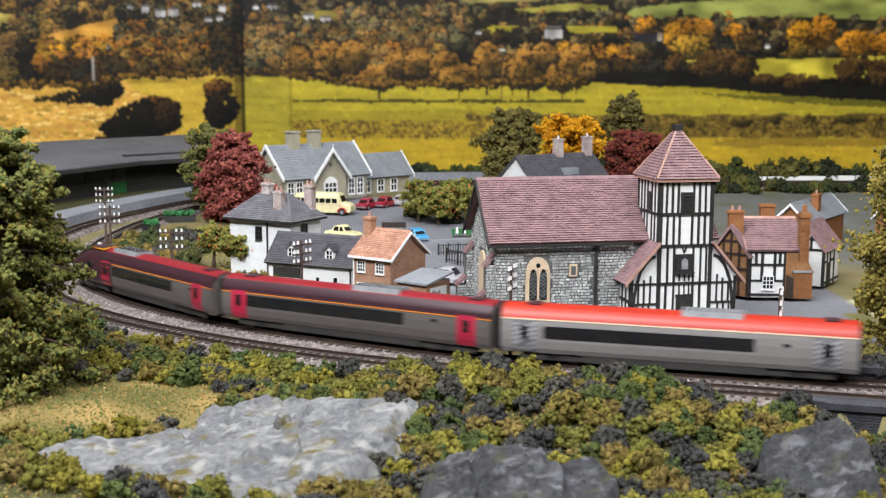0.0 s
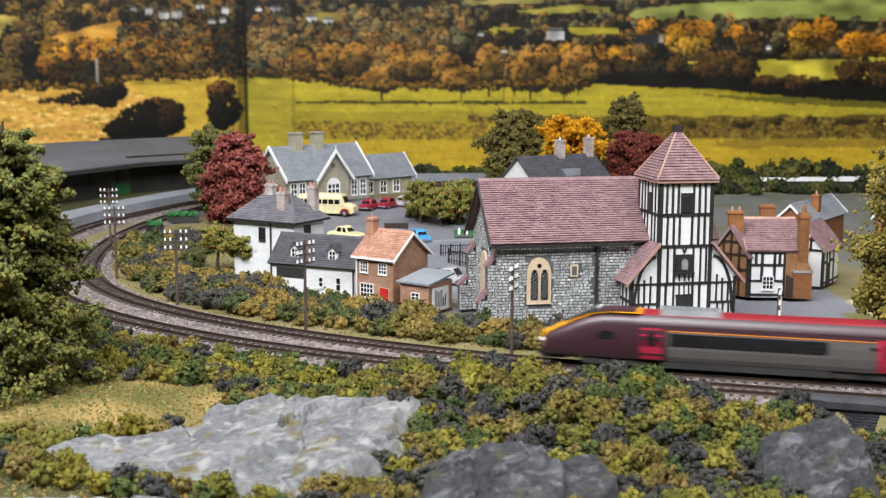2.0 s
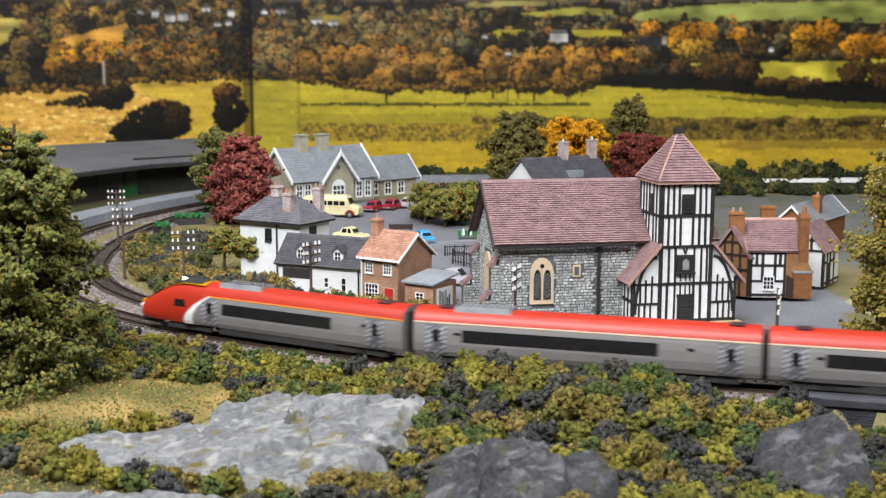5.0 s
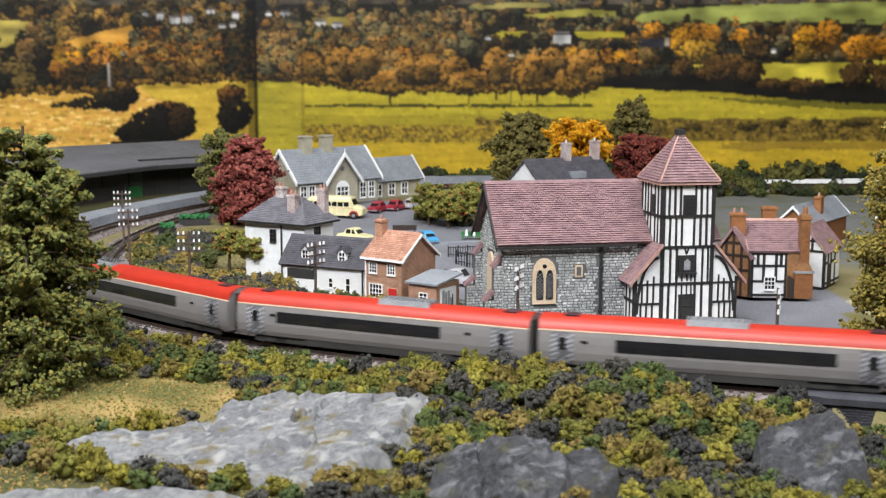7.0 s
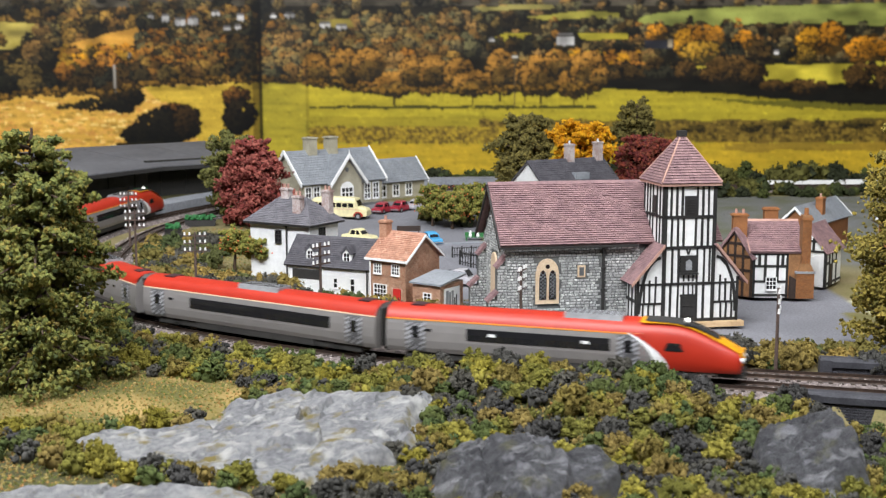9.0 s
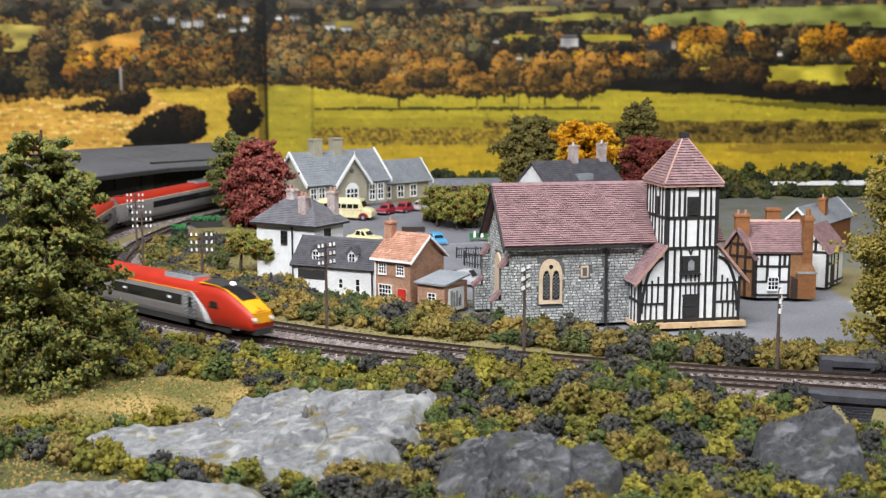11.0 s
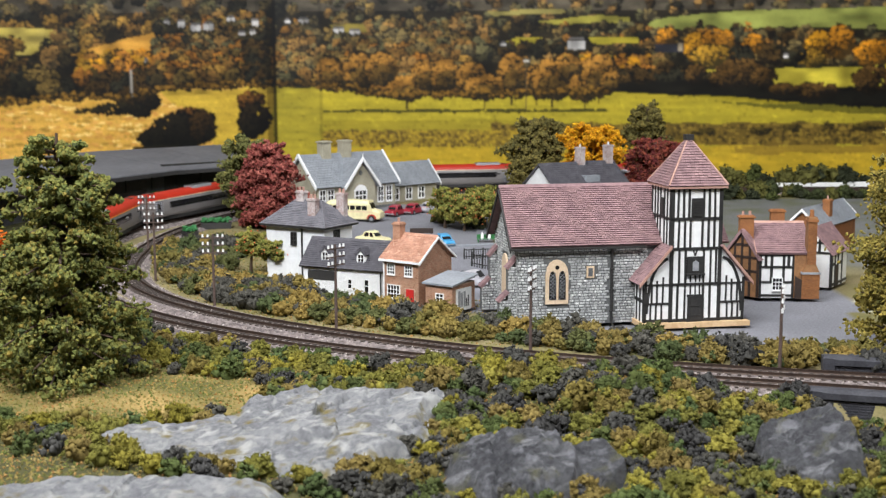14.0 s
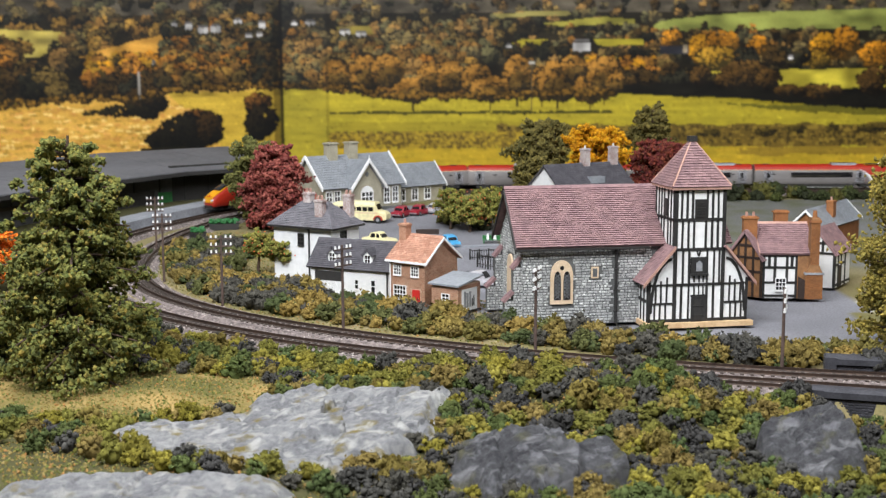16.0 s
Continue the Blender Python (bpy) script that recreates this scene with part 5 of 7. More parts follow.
def white_barn():
    m = pose(-0.182, 1.386, -0.003, 0, 0, -25)
    t = cottage_box("cottage", "long low white brick cottage with dark slate roof and dormers", m, 0.106, 0.052, 0.034, 0.062, WHITEW, DARKSLATE, 15, 0.004, 0.0042, seed=51)
    F = Matrix.Identity(4)
    masonry(t, F, [(0, 0), (0.106, 0), (0.106, 0.034), (0, 0.034)], 0.0032, 0.0015, 0.00028, WHITEP, [(0.060, 0.066, 0.008, 0.020), (0.082, 0.088, 0.004, 0.022), (0, 0.042, 0.02, 0.031)], 52, 0.0004, 0.1, "brickwork")
    G = pose(0.106, 0, 0, 0, 0, 90)
    masonry(t, G, [(0, 0), (0.052, 0), (0.052, 0.034), (0.026, 0.060), (0, 0.034)], 0.0032, 0.0015, 0.00028, WHITEP, (), 53, 0.0004, 0.1, "brickwork")
    part("cart_opening", Shape().box(0.006, 0.044, -0.0006, 0.001, 0.016, 0.0275), BLACK, t)
    window(t, F, 0.061, 0.009, 0.0045, 0.010, 1, 2)
    window(t, F, 0.083, 0.006, 0.005, 0.014, 1, 2)
    part("downpipe", Shape().tube((0.1045, -0.0015, 0), (0.1045, -0.0015, 0.032), 0.0009, n=8), TIMBER, t)
    k = (0.062 - 0.034) / 0.026
    for u in (0.022, 0.070):
        dm = part("dormer", Shape().prism([(u, 0.038), (u + 0.012, 0.038), (u + 0.012, 0.049), (u + 0.006, 0.0555), (u, 0.049)], 0.004, 0.020, "y"), WHITEP, t, "white dormer window with slate roof")
        courses(dm, (u - 0.0015, 0.002, 0.0482), (u - 0.0015, 0.022, 0.0482), (u + 0.006, 0.022, 0.0572), (u + 0.006, 0.002, 0.0572), 5, 0.004, DARKSLATE, 54)
        courses(dm, (u + 0.0135, 0.022, 0.0482), (u + 0.0135, 0.002, 0.0482), (u + 0.006, 0.002, 0.0572), (u + 0.006, 0.022, 0.0572), 5, 0.004, DARKSLATE, 55)
        w = window(dm, pose(0, 0.004, 0), u + 0.0025, 0.0395, 0.007, 0.009, 2, 2)


white_barn()


def brick_house():
    m = pose(-0.083, 1.3186, -0.003, 0, 0, -36)
    L, D, E, R = 0.0495, 0.062, 0.051, 0.0755
    t = cottage_box("brick_house", "small red brick house with orange tiled roof and red door", m, L, D, E, R, BRICKMORTAR, TERRACOTTA, 15, 0.004, 0.0042, seed=61)
    F, G = Matrix.Identity(4), pose(L, 0, 0, 0, 0, 90)
    masonry(t, F, [(0, 0), (L, 0), (L, E), (0, E)], 0.0030, 0.0013, 0.00022, BRICKRED, [(0.006, 0.0165, 0.033, 0.045), (0.031, 0.0415, 0.033, 0.045), (0.006, 0.024, 0.006, 0.022), (0.032, 0.044, 0, 0.0195)], 62, 0.0003, 0.08, "brickwork")
    masonry(t, G, [(0, 0), (D, 0), (D, E), (D / 2, R - 0.003), (0, E)], 0.0030, 0.0013, 0.00022, BRICKRED, (), 63, 0.0003, 0.08, "brickwork")
    window(t, F, 0.0065, 0.0340, 0.0095, 0.0105, 3, 3)
    window(t, F, 0.0315, 0.0340, 0.0095, 0.0105, 3, 3)
    window(t, F, 0.0065, 0.0070, 0.0165, 0.0140, 4, 3)
    d = part("door", Shape().box(0.033, 0.0435, -0.0012, 0.001, 0.0, 0.0185), REDDOOR, t, "red painted front door")
    part("door_knob", Shape().tube((0.0420, -0.0025, 0.009), (0.0420, -0.0010, 0.009), 0.0005), YELLOW, d)
    part("fascia", Shape().box(-0.004, L + 0.004, -0.0045, -0.003, E - 0.0030, E - 0.0002), WHITEP, t)
    part("downpipe", Shape().tube((0.0015, -0.0014, 0), (0.0015, -0.0014, E - 0.002), 0.0009, n=8), WHITEP, t)
    for sg in (0, 1):
        p = [(D / 2, R - 0.002), (D / 2, R + 0.0006), (-0.004 if not sg else D + 0.004, E - 0.001), (-0.004 if not sg else D + 0.004, E - 0.004)]
        part("bargeboard", Shape().prism(p, L + 0.004, L + 0.0052, "x"), WHITEP, t)
    chimney(t, 0.001, D / 2 - 0.004, R - 0.010, R + 0.0135, 0.010, 0.010, 1, BRICKRED)


brick_house()


def garage():
    m = pose(-0.0345, 1.277, -0.003, 0, 0, -36)
    t = thing("garage", "brick lean-to garage with grey felt roof and white door", "garage", m)
    L, D = 0.036, 0.042
    part("wall", Shape().prism([(0, 0), (L, 0), (L, 0.030), (0, 0.030)], 0, D, "y"), BRICKMORTAR, t)
    F, G = Matrix.Identity(4), pose(L, 0, 0, 0, 0, 90)
    masonry(t, F, [(0, 0), (L, 0), (L, 0.029), (0, 0.029)], 0.0030, 0.0013, 0.00022, BRICKRED, [(0.014, 0.025, 0.008, 0.02)], 66, 0.0003, 0.08, "brickwork")
    masonry(t, G, [(0, 0), (D, 0), (D, 0.029), (0, 0.029)], 0.0030, 0.0013, 0.00022, BRICKRED, [(0.006, 0.036, 0, 0.025)], 67, 0.0003, 0.08, "brickwork")
    part("roof", Shape().add([(-0.003, -0.003, 0.0285), (L + 0.003, -0.003, 0.0285), (L + 0.003, D + 0.003, 0.0355), (-0.003, D + 0.003, 0.0355),
                              (-0.003, -0.003, 0.0305), (L + 0.003, -0.003, 0.0305), (L + 0.003, D + 0.003, 0.0375), (-0.003, D + 0.003, 0.0375)],
                             [(3, 2, 1, 0), (4, 5, 6, 7), (0, 1, 5, 4), (1, 2, 6, 5), (2, 3, 7, 6), (3, 0, 4, 7)]), PALESLATE, t, "grey felt lean-to roof")
    window(t, F, 0.015, 0.0085, 0.0090, 0.0105, 2, 3)
    d = part("garage_door", Shape().box(0.007, 0.035, -0.0008, 0.001, 0.0, 0.0245), WHITEW, t, "white panelled garage door")
    d.data.transform(G)
    for u, w, h in ((0.010, 0.004, 0.018), (0.0150, 0.0035, 0.016), (0.0200, 0.0035, 0.017), (0.0250, 0.0015, 0.009), (0.028, 0.0015, 0.012)):
        b = part("panel", Shape().box(u, u + w, -0.0012, 0.0, 0.004, 0.004 + h), GREYBOX if u < 0.024 else TIMBER, d)
        b.data.transform(G)


garage()


def timber_cottage():
    m = pose(0.3463, 1.3444, -0.003, 0, 0, -2)
    L, Lf, D, E, R = 0.0549, 0.0395, 0.085, 0.0533, 0.0825
    t = cottage_box("timbered_cottage", "half-timbered cottage with clay roof and tall brick chimney", m, L, D, E, R, WHITEP, CLAY, 15, 0.004, 0.0042, ridge_mat=CLAYRIDGE, seed=71)
    F = Matrix.Identity(4)
    timbers(t, F, [(0, 0.003, Lf, 0.003), (0, 0.0185, Lf, 0.0185), (0, 0.036, Lf, 0.036), (0, 0.050, Lf + 0.005, 0.050), (0.001, 0, 0.001, E), (0.0140, 0.0185, 0.0140, E), (0.0275, 0.0185, 0.0275, E), (Lf - 0.001, 0, Lf - 0.001, E), (0.0075, 0.036, 0.0075, 0.05), (0.0330, 0.036, 0.0330, 0.05)])
    window(t, pose(0, -0.001, 0), 0.0155, 0.0100, 0.0105, 0.0130, 3, 3)
    part("brick_bay", Shape().box(Lf, L + 0.001, -0.0015, D - 0.01, 0, E - 0.001), OCHRE, t, "orange-brown brick end bay")
    # pale verge board on the gable
    part("verge", Shape().prism([(-0.004, E - 0.0025), (D / 2, R - 0.001), (D / 2, R + 0.002), (-0.004, E + 0.0008)], -0.0052, -0.004, "x"), CLAYRIDGE, t)
    # cross wing behind, turned away, with its brown gable
    V = pose(-0.034, 0.026, 0, 0, 0, -38)
    w, depth, e2, r2 = 0.042, 0.100, 0.048, 0.076
    part("wing", Shape().prism([(0, 0), (w, 0), (w, e2), (w / 2, r2), (0, e2)], 0, depth, "y", V), OCHRE, t, "brown infill gable wing with timber frame")
    timbers(t, V, [(0.001, 0, 0.001, e2), (w - 0.001, 0, w - 0.001, e2), (0.012, 0, 0.012, 0.06), (0.021, 0.03, 0.021, 0.073), (0.031, 0, 0.031, 0.06), (0, 0.030, w, 0.030), (0, 0.046, w, 0.046), (0, 0.047, w / 2, r2 - 0.002), (w, 0.047, w / 2, r2 - 0.002), (0.008, 0.060, w - 0.008, 0.060)], material=BROWNTIMBER)

    def at(x, y, z):
        return tuple(V @ Vector((x, y, z)))
    courses(t, at(-0.004, -0.004, 0.0440), at(-0.004, depth, 0.0440), at(w / 2, depth, r2 + 0.0025), at(w / 2, -0.004, r2 + 0.0025), 13, 0.0042, CLAY, 74)
    courses(t, at(w + 0.004, depth, 0.0440), at(w + 0.004, -0.004, 0.0440), at(w / 2, -0.004, r2 + 0.0025), at(w / 2, depth, r2 + 0.0025), 13, 0.0042, CLAY, 75)
    # external chimney stack in steps, one brick pile
    x, y0 = L + 0.0035, -0.006
    c = Shape().prism([(x - 0.011, 0), (x + 0.009, 0), (x + 0.009, 0.030), (x + 0.0040, 0.040), (x + 0.0040, 0.094), (x - 0.0060, 0.094), (x - 0.0060, 0.040), (x - 0.011, 0.030)], y0, y0 + 0.013, "y")
    ch = part("chimney", c, OCHRE, t, "stepped orange-brown brick chimney")
    masonry(ch, pose(x - 0.011, y0, 0), [(0, 0), (0.020, 0), (0.020, 0.030), (0, 0.030)], 0.0030, 0.0013, 0.0002, BRICKDARK, (), 72, 0.0003, 0.08, "brickwork")
    masonry(ch, pose(x - 0.006, y0, 0.04), [(0, 0), (0.010, 0), (0.010, 0.05), (0, 0.05)], 0.0030, 0.0013, 0.0002, BRICKDARK, (), 73, 0.0003, 0.08, "brickwork")
    part("stone_shoulder", Shape().box(x - 0.012, x + 0.010, y0 - 0.001, y0 + 0.0145, 0.0285, 0.0310), GREYBOX, ch)
    part("collar", Shape().box(x - 0.0072, x + 0.0052, y0 - 0.0012, y0 + 0.0142, 0.0885, 0.0915), BRICKDARK, ch)
    part("chimney_pot", Shape().tube((x - 0.001, y0 + 0.0065, 0.094), (x - 0.001, y0 + 0.0065, 0.102), 0.0028, 0.0022), BRICKDARK, ch)
    part("porch", Shape().prism([(x - 0.018, 0), (x - 0.0112, 0), (x - 0.0112, 0.022), (x - 0.018, 0.026)], y0, y0 + 0.010, "y"), BROWNTIMBER, t)
    for u, v in ((w / 2, 0.008), (w / 2, depth - 0.012)):
        p = V @ Vector((u, v, 0))
        chimney(t, p.x, p.y, 0.066, 0.0935, 0.016, 0.010, 2 if v < 0.05 else 0, BRICKDARK)


timber_cottage()


def white_cottage():
    m = pose(0.4482, 1.4072, -0.003, 0, 0, 56)
    t = cottage_box("small_cottage", "small white cottage with black timbers and clay roof", m, 0.060, 0.044, 0.0438, 0.0715, WHITEP, CLAY, 13, 0.004, 0.0042, seed=81)
    F, W = Matrix.Identity(4), pose(0, 0.044, 0, 0, 0, -90)
    timbers(t, F, [(0.001, 0, 0.001, 0.043), (0, 0.041, 0.06, 0.041), (0, 0.004, 0.06, 0.004), (0.013, 0, 0.013, 0.043), (0.024, 0, 0.024, 0.043), (0.040, 0, 0.040, 0.043), (0, 0.028, 0.013, 0.028), (0.024, 0.028, 0.04, 0.028)])
    part("door", Shape().box(0.0145, 0.0225, -0.0008, 0.001, 0, 0.026), BROWNTIMBER, t)
    timbers(t, W, [(0.001, 0, 0.001, 0.043), (0.043, 0, 0.043, 0.043), (0, 0.042, 0.044, 0.042), (0.0, 0.044, 0.022, 0.069), (0.044, 0.044, 0.022, 0.069), (0.015, 0.043, 0.015, 0.058), (0.029, 0.043, 0.029, 0.058), (0.01, 0.054, 0.034, 0.054)])


white_cottage()


def slate_house(m, label, L, D, E, R, seed=91):
    t = cottage_box("house", label, m, L, D, E, R, BRICKDARK, PALESLATE, 12, 0.004, 0.005, seed=seed)
    for x in (-0.0046, L + 0.0046):
        for a, b in ((-0.004, D / 2), (D + 0.004, D / 2)):
            part("verge", Shape().prism([(a, E - 0.004), (b, R - 0.002), (b, R + 0.0015), (a, E)], x - 0.0008, x + 0.0008, "x"), WHITEP, t)
    return t


b1 = slate_house(pose(0.4954, 1.6291, 0.0, 0, 0, 55), "brick house with blue-grey slate roof and pale verges", 0.169, 0.042, 0.0428, 0.066)
chimney(b1, 0.070, 0.010, 0.046, 0.075, 0.013, 0.010, 1, BRICKDARK)
slate_house(pose(0.66, 1.66, 0.0, 0, 0, 35), "brick house with blue-grey slate roof behind the tree", 0.115, 0.070, 0.040, 0.074, seed=95)


def back_house():
    m = pose(0.1674, 2.0408, 0.010, 0, 0, 32.5)
    t = cottage_box("house", "white house with dark grey roof and two chimneys", m, 0.1615, 0.089, 0.0487, 0.0865, WHITEW, DARKSLATE, 12, 0.004, 0.006, seed=101)
    part("dormer", Shape().box(0.072, 0.102, 0.004, 0.04, 0.054, 0.066), PALESLATE, t, "small flat dormer")
    chimney(t, 0.088, 0.0445, 0.078, 0.114, 0.014, 0.012, 1, CHIMPALE, WHITEW)
    chimney(t, 0.152, 0.0445, 0.078, 0.116, 0.014, 0.012, 1, CHIMPALE, WHITEW)


back_house()


def station():
    m = pose(-0.2423, 2.0554, 0.012, 0, 0, 44)
    L, D, E, R = 0.1785, 0.086, 0.0505, 0.0995
    t = cottage_box("station_building", "pale stone country railway station with grey slate roof", m, L, D, E, R, STONEYEL, PALESLATE, 14, 0.006, 0.007, seed=111)
    F = Matrix.Identity(4)
    # front gable wing
    g, gd, w, ge, gr = 0.089, 0.010, 0.034, 0.048, 0.0905
    part("gable_wing", Shape().prism([(g - w, 0), (g + w, 0), (g + w, ge), (g, gr), (g - w, ge)], -gd, 0.040, "y"), STONEYEL, t)
    for a in (-1, 1):
        k = (gr - ge) / w
        o = w + 0.006
        pts = [(g + a * o, -gd - 0.006, gr - o * k + 0.003), (g + a * o, 0.045, gr - o * k + 0.003), (g, 0.045, gr + 0.003), (g, -gd - 0.006, gr + 0.003)]
        courses(t, *pts, 13, 0.007, PALESLATE, 113 + a)
        part("bargeboard", Shape().prism([(g, gr - 0.001), (g, gr + 0.006), (g + a * (o + 0.001), gr - o * k + 0.006), (g + a * (o + 0.001), gr - o * k - 0.001)], -gd - 0.009, -gd - 0.006, "y"), WHITEP, t)
        x = -0.007 if a < 0 else L + 0.007
        for y0 in (-0.006, D + 0.006):
            part("bargeboard", Shape().prism([(y0, E - 0.008), (D / 2, R - 0.003), (D / 2, R + 0.004), (y0, E - 0.001)], x - 0.0015, x + 0.0015, "x"), WHITEP, t)
    part("finial", Shape().tube((g, -gd - 0.0075, gr), (g, -gd - 0.0075, gr + 0.012), 0.0012, 0.0007, 6), WHITEP, t)
    # arched triple light and a trefoil in the gable
    window(t, pose(0, -gd, 0), g - 0.012, 0.012, 0.024, 0.024, 3, 3, bar=0.0018)
    arch = [(g + 0.0135 * math.cos(a), 0.036 + 0.011 * math.sin(a)) for a in np.linspace(0, math.pi, 11)]
    part("arch_light", Shape().prism(arch, -gd - 0.0012, -gd + 0.001, "y"), WHITEP, t, "white arched window head")
    part("trefoil", Shape().tube((g, -gd - 0.0008, 0.068), (g, -gd + 0.001, 0.068), 0.0042, n=10), MORTAR, t)
    for u in (0.006, 0.024, 0.138, 0.158):
        window(t, F, u, 0.014, 0.011, 0.026, 2, 3, bar=0.0016)
    part("plinth", Shape().box(-0.002, L + 0.002, -0.002, D, -0.006, 0.006), MORTAR, t)
    # lower extension
    y0, e2, r2, L2 = 0.026, 0.038, 0.0745, L + 0.128
    part("extension", Shape().prism([(y0, 0), (D, 0), (D, e2), ((y0 + D) / 2, r2), (y0, e2)], L, L2, "x"), STONEYEL, t)
    yc = (y0 + D) / 2
    courses(t, (L + 0.008, y0 - 0.006, e2 - 0.003), (L2 + 0.006, y0 - 0.006, e2 - 0.003), (L2 + 0.006, yc, r2 + 0.002), (L + 0.008, yc, r2 + 0.002), 11, 0.007, PALESLATE, 115)
    courses(t, (L2 + 0.006, D + 0.006, e2 - 0.003), (L + 0.008, D + 0.006, e2 - 0.003), (L + 0.008, yc, r2 + 0.002), (L2 + 0.006, yc, r2 + 0.002), 11, 0.007, PALESLATE, 116)
    part("bargeboard", Shape().prism([(y0 - 0.006, e2 - 0.007), (yc, r2 - 0.002), (yc, r2 + 0.004), (y0 - 0.006, e2 - 0.001)], L2 + 0.0055, L2 + 0.008, "x"), WHITEP, t)
    for u in (0.018, 0.050, 0.082):
        window(t, pose(0, y0, 0), L + u, 0.010, 0.013, 0.020, 2, 2, bar=0.0016)
    for x in (0.050, 0.096):
        chimney(t, x, D / 2, 0.088, 0.124, 0.020, 0.015, 0, STONEYEL)


station()


def canopy():
    """Long dark station shed along the curved platform."""
    t = thing("station_shed", "long dark grey card station shed with sloping roof", "shed")
    # plan corners along the platform, from the near end to the far end
    front = [Vector((-0.93, 1.50, 0)), Vector((-0.735, 2.00, 0)), Vector((-0.560, 2.265, 0)), Vector((-0.36, 2.44, 0))]
    z0 = [0.058, 0.067, 0.074, 0.076]
    outs = []
    for i in range(4):
        d = (front[min(i + 1, 3)] - front[max(i - 1, 0)]).normalized()
        outs.append(Vector((d.y, -d.x, 0)))

    def slab(pts, th):
        q = [Vector(p) for p in pts]
        return Shape().add(q + [p + th for p in q], [(3, 2, 1, 0), (4, 5, 6, 7), (0, 1, 5, 4), (1, 2, 6, 5), (2, 3, 7, 6), (3, 0, 4, 7)])
    up = Vector((0, 0, 1))
    edge = [p + o * 0.050 + up * z for p, o, z in zip(front, outs, z0)]
    back = [p - o * 0.24 + up * (z + 0.022) for p, o, z in zip(front, outs, z0)]
    foot = [p + o * 0.004 for p, o in zip(front, outs)]
    for i in range(3):
        for k in range(2):
            a0, a1 = k * 0.5 + 0.002, k * 0.5 + 0.498
            part("roof_panel", slab([edge[i].lerp(edge[i + 1], a0), edge[i].lerp(edge[i + 1], a1), back[i].lerp(back[i + 1], a1), back[i].lerp(back[i + 1], a0)], up * 0.003), SHEDROOF, t)
        part("fascia", slab([edge[i] - up * 0.006, edge[i + 1] - up * 0.006, edge[i + 1] - up * 0.006 + outs[i + 1] * 0.002, edge[i] - up * 0.006 + outs[i] * 0.002], up * 0.007), BLACK, t)
        part("wall", slab([foot[i], foot[i + 1], foot[i + 1] - outs[i + 1] * 0.01, foot[i] - outs[i] * 0.01], up * (min(z0[i], z0[i + 1]) + 0.010)), SHED if i < 2 else BLACK, t)
        for k in range(5):
            p = foot[i].lerp(foot[i + 1], (k + 0.5) / 5) + outs[i] * 0.001
            part("wall_batten", Shape().tube(p + up * 0.004, p + up * min(z0[i], z0[i + 1]), 0.0016, n=4), BLACK, t)
    p, q = foot[1].lerp(foot[2], 0.40) + outs[1] * 0.002, foot[1].lerp(foot[2], 0.85) + outs[1] * 0.002
    part("door", slab([p, q, q + outs[1] * 0.001, p + outs[1] * 0.001], up * 0.040), BLACK, t, "black shed doorway")
    p, q = foot[1].lerp(foot[2], 0.88) + outs[1] * 0.002, foot[1].lerp(foot[2], 0.99) + outs[1] * 0.002
    part("door", slab([p, q, q + outs[1] * 0.001, p + outs[1] * 0.001], up * 0.036), GREENP, t, "dark green shed door")
    p, q = foot[0].lerp(foot[1], 0.80) + outs[0] * 0.0025 + up * 0.034, foot[0].lerp(foot[1], 0.99) + outs[0] * 0.0025 + up * 0.036
    part("shed_window", slab([p, q, q + outs[0] * 0.001, p + outs[0] * 0.001], up * 0.006), BROWNTIMBER, t)
    # platform beside the outer track
    ss = np.arange(1.0, 2.25, 0.02)
    pl = Shape()
    n = 4
    for s in ss:
        p, q = line(s, NEAR), line(s + 0.004, NEAR)
        d = (q - p).normalized()
        out = Vector((-d.y, d.x, 0)).normalized()
        for off, z in ((0.026, -0.006), (0.026, 0.010), (0.078, 0.010), (0.078, -0.006)):
            pl.v.append(tuple(p + out * off + Vector((0, 0, z))))
    for i in range(len(ss) - 1):
        for k in range(3):
            pl.f.append((i * n + k, i * n + k + 1, (i + 1) * n + k + 1, (i + 1) * n + k))
    pf = part("platform", pl, PLATFORM, None)
    tagged(pf, "pale grey curved station platform", "platform", "", "structure")


canopy()

# ---- foliage ----
SPIKE = ([(1, 0, 0), (-1, 0, 0), (0, 1, 0), (0, -1, 0), (0, 0, 1), (0, 0, -1)], [(0, 2, 4), (2, 1, 4), (1, 3, 4), (3, 0, 4), (2, 0, 5), (1, 2, 5), (3, 1, 5), (0, 3, 5)])


def tuft(sh, rnd, c, r, long=1.0):
    """One ragged crumb of foam or leaf: an uneven eight-sided grain."""
    e = Euler((rnd.random() * 6.3, rnd.random() * 6.3, rnd.random() * 6.3)).to_matrix()
    sh.add([c + e @ (Vector(v) * (r * rnd.uniform(0.55, 1.35) * (long if abs(v[0]) else 1))) for v in SPIKE[0]], SPIKE[1])


def puff(sh, rnd, c, r):
    """A rounded, lumpy ball of foam."""
    e = Euler((rnd.random() * 6, rnd.random() * 6, rnd.random() * 6)).to_matrix()
    sh.add([c + e @ (v * (r * rnd.uniform(0.6, 1.25))) for v in ICO1[0]], ICO1[1])


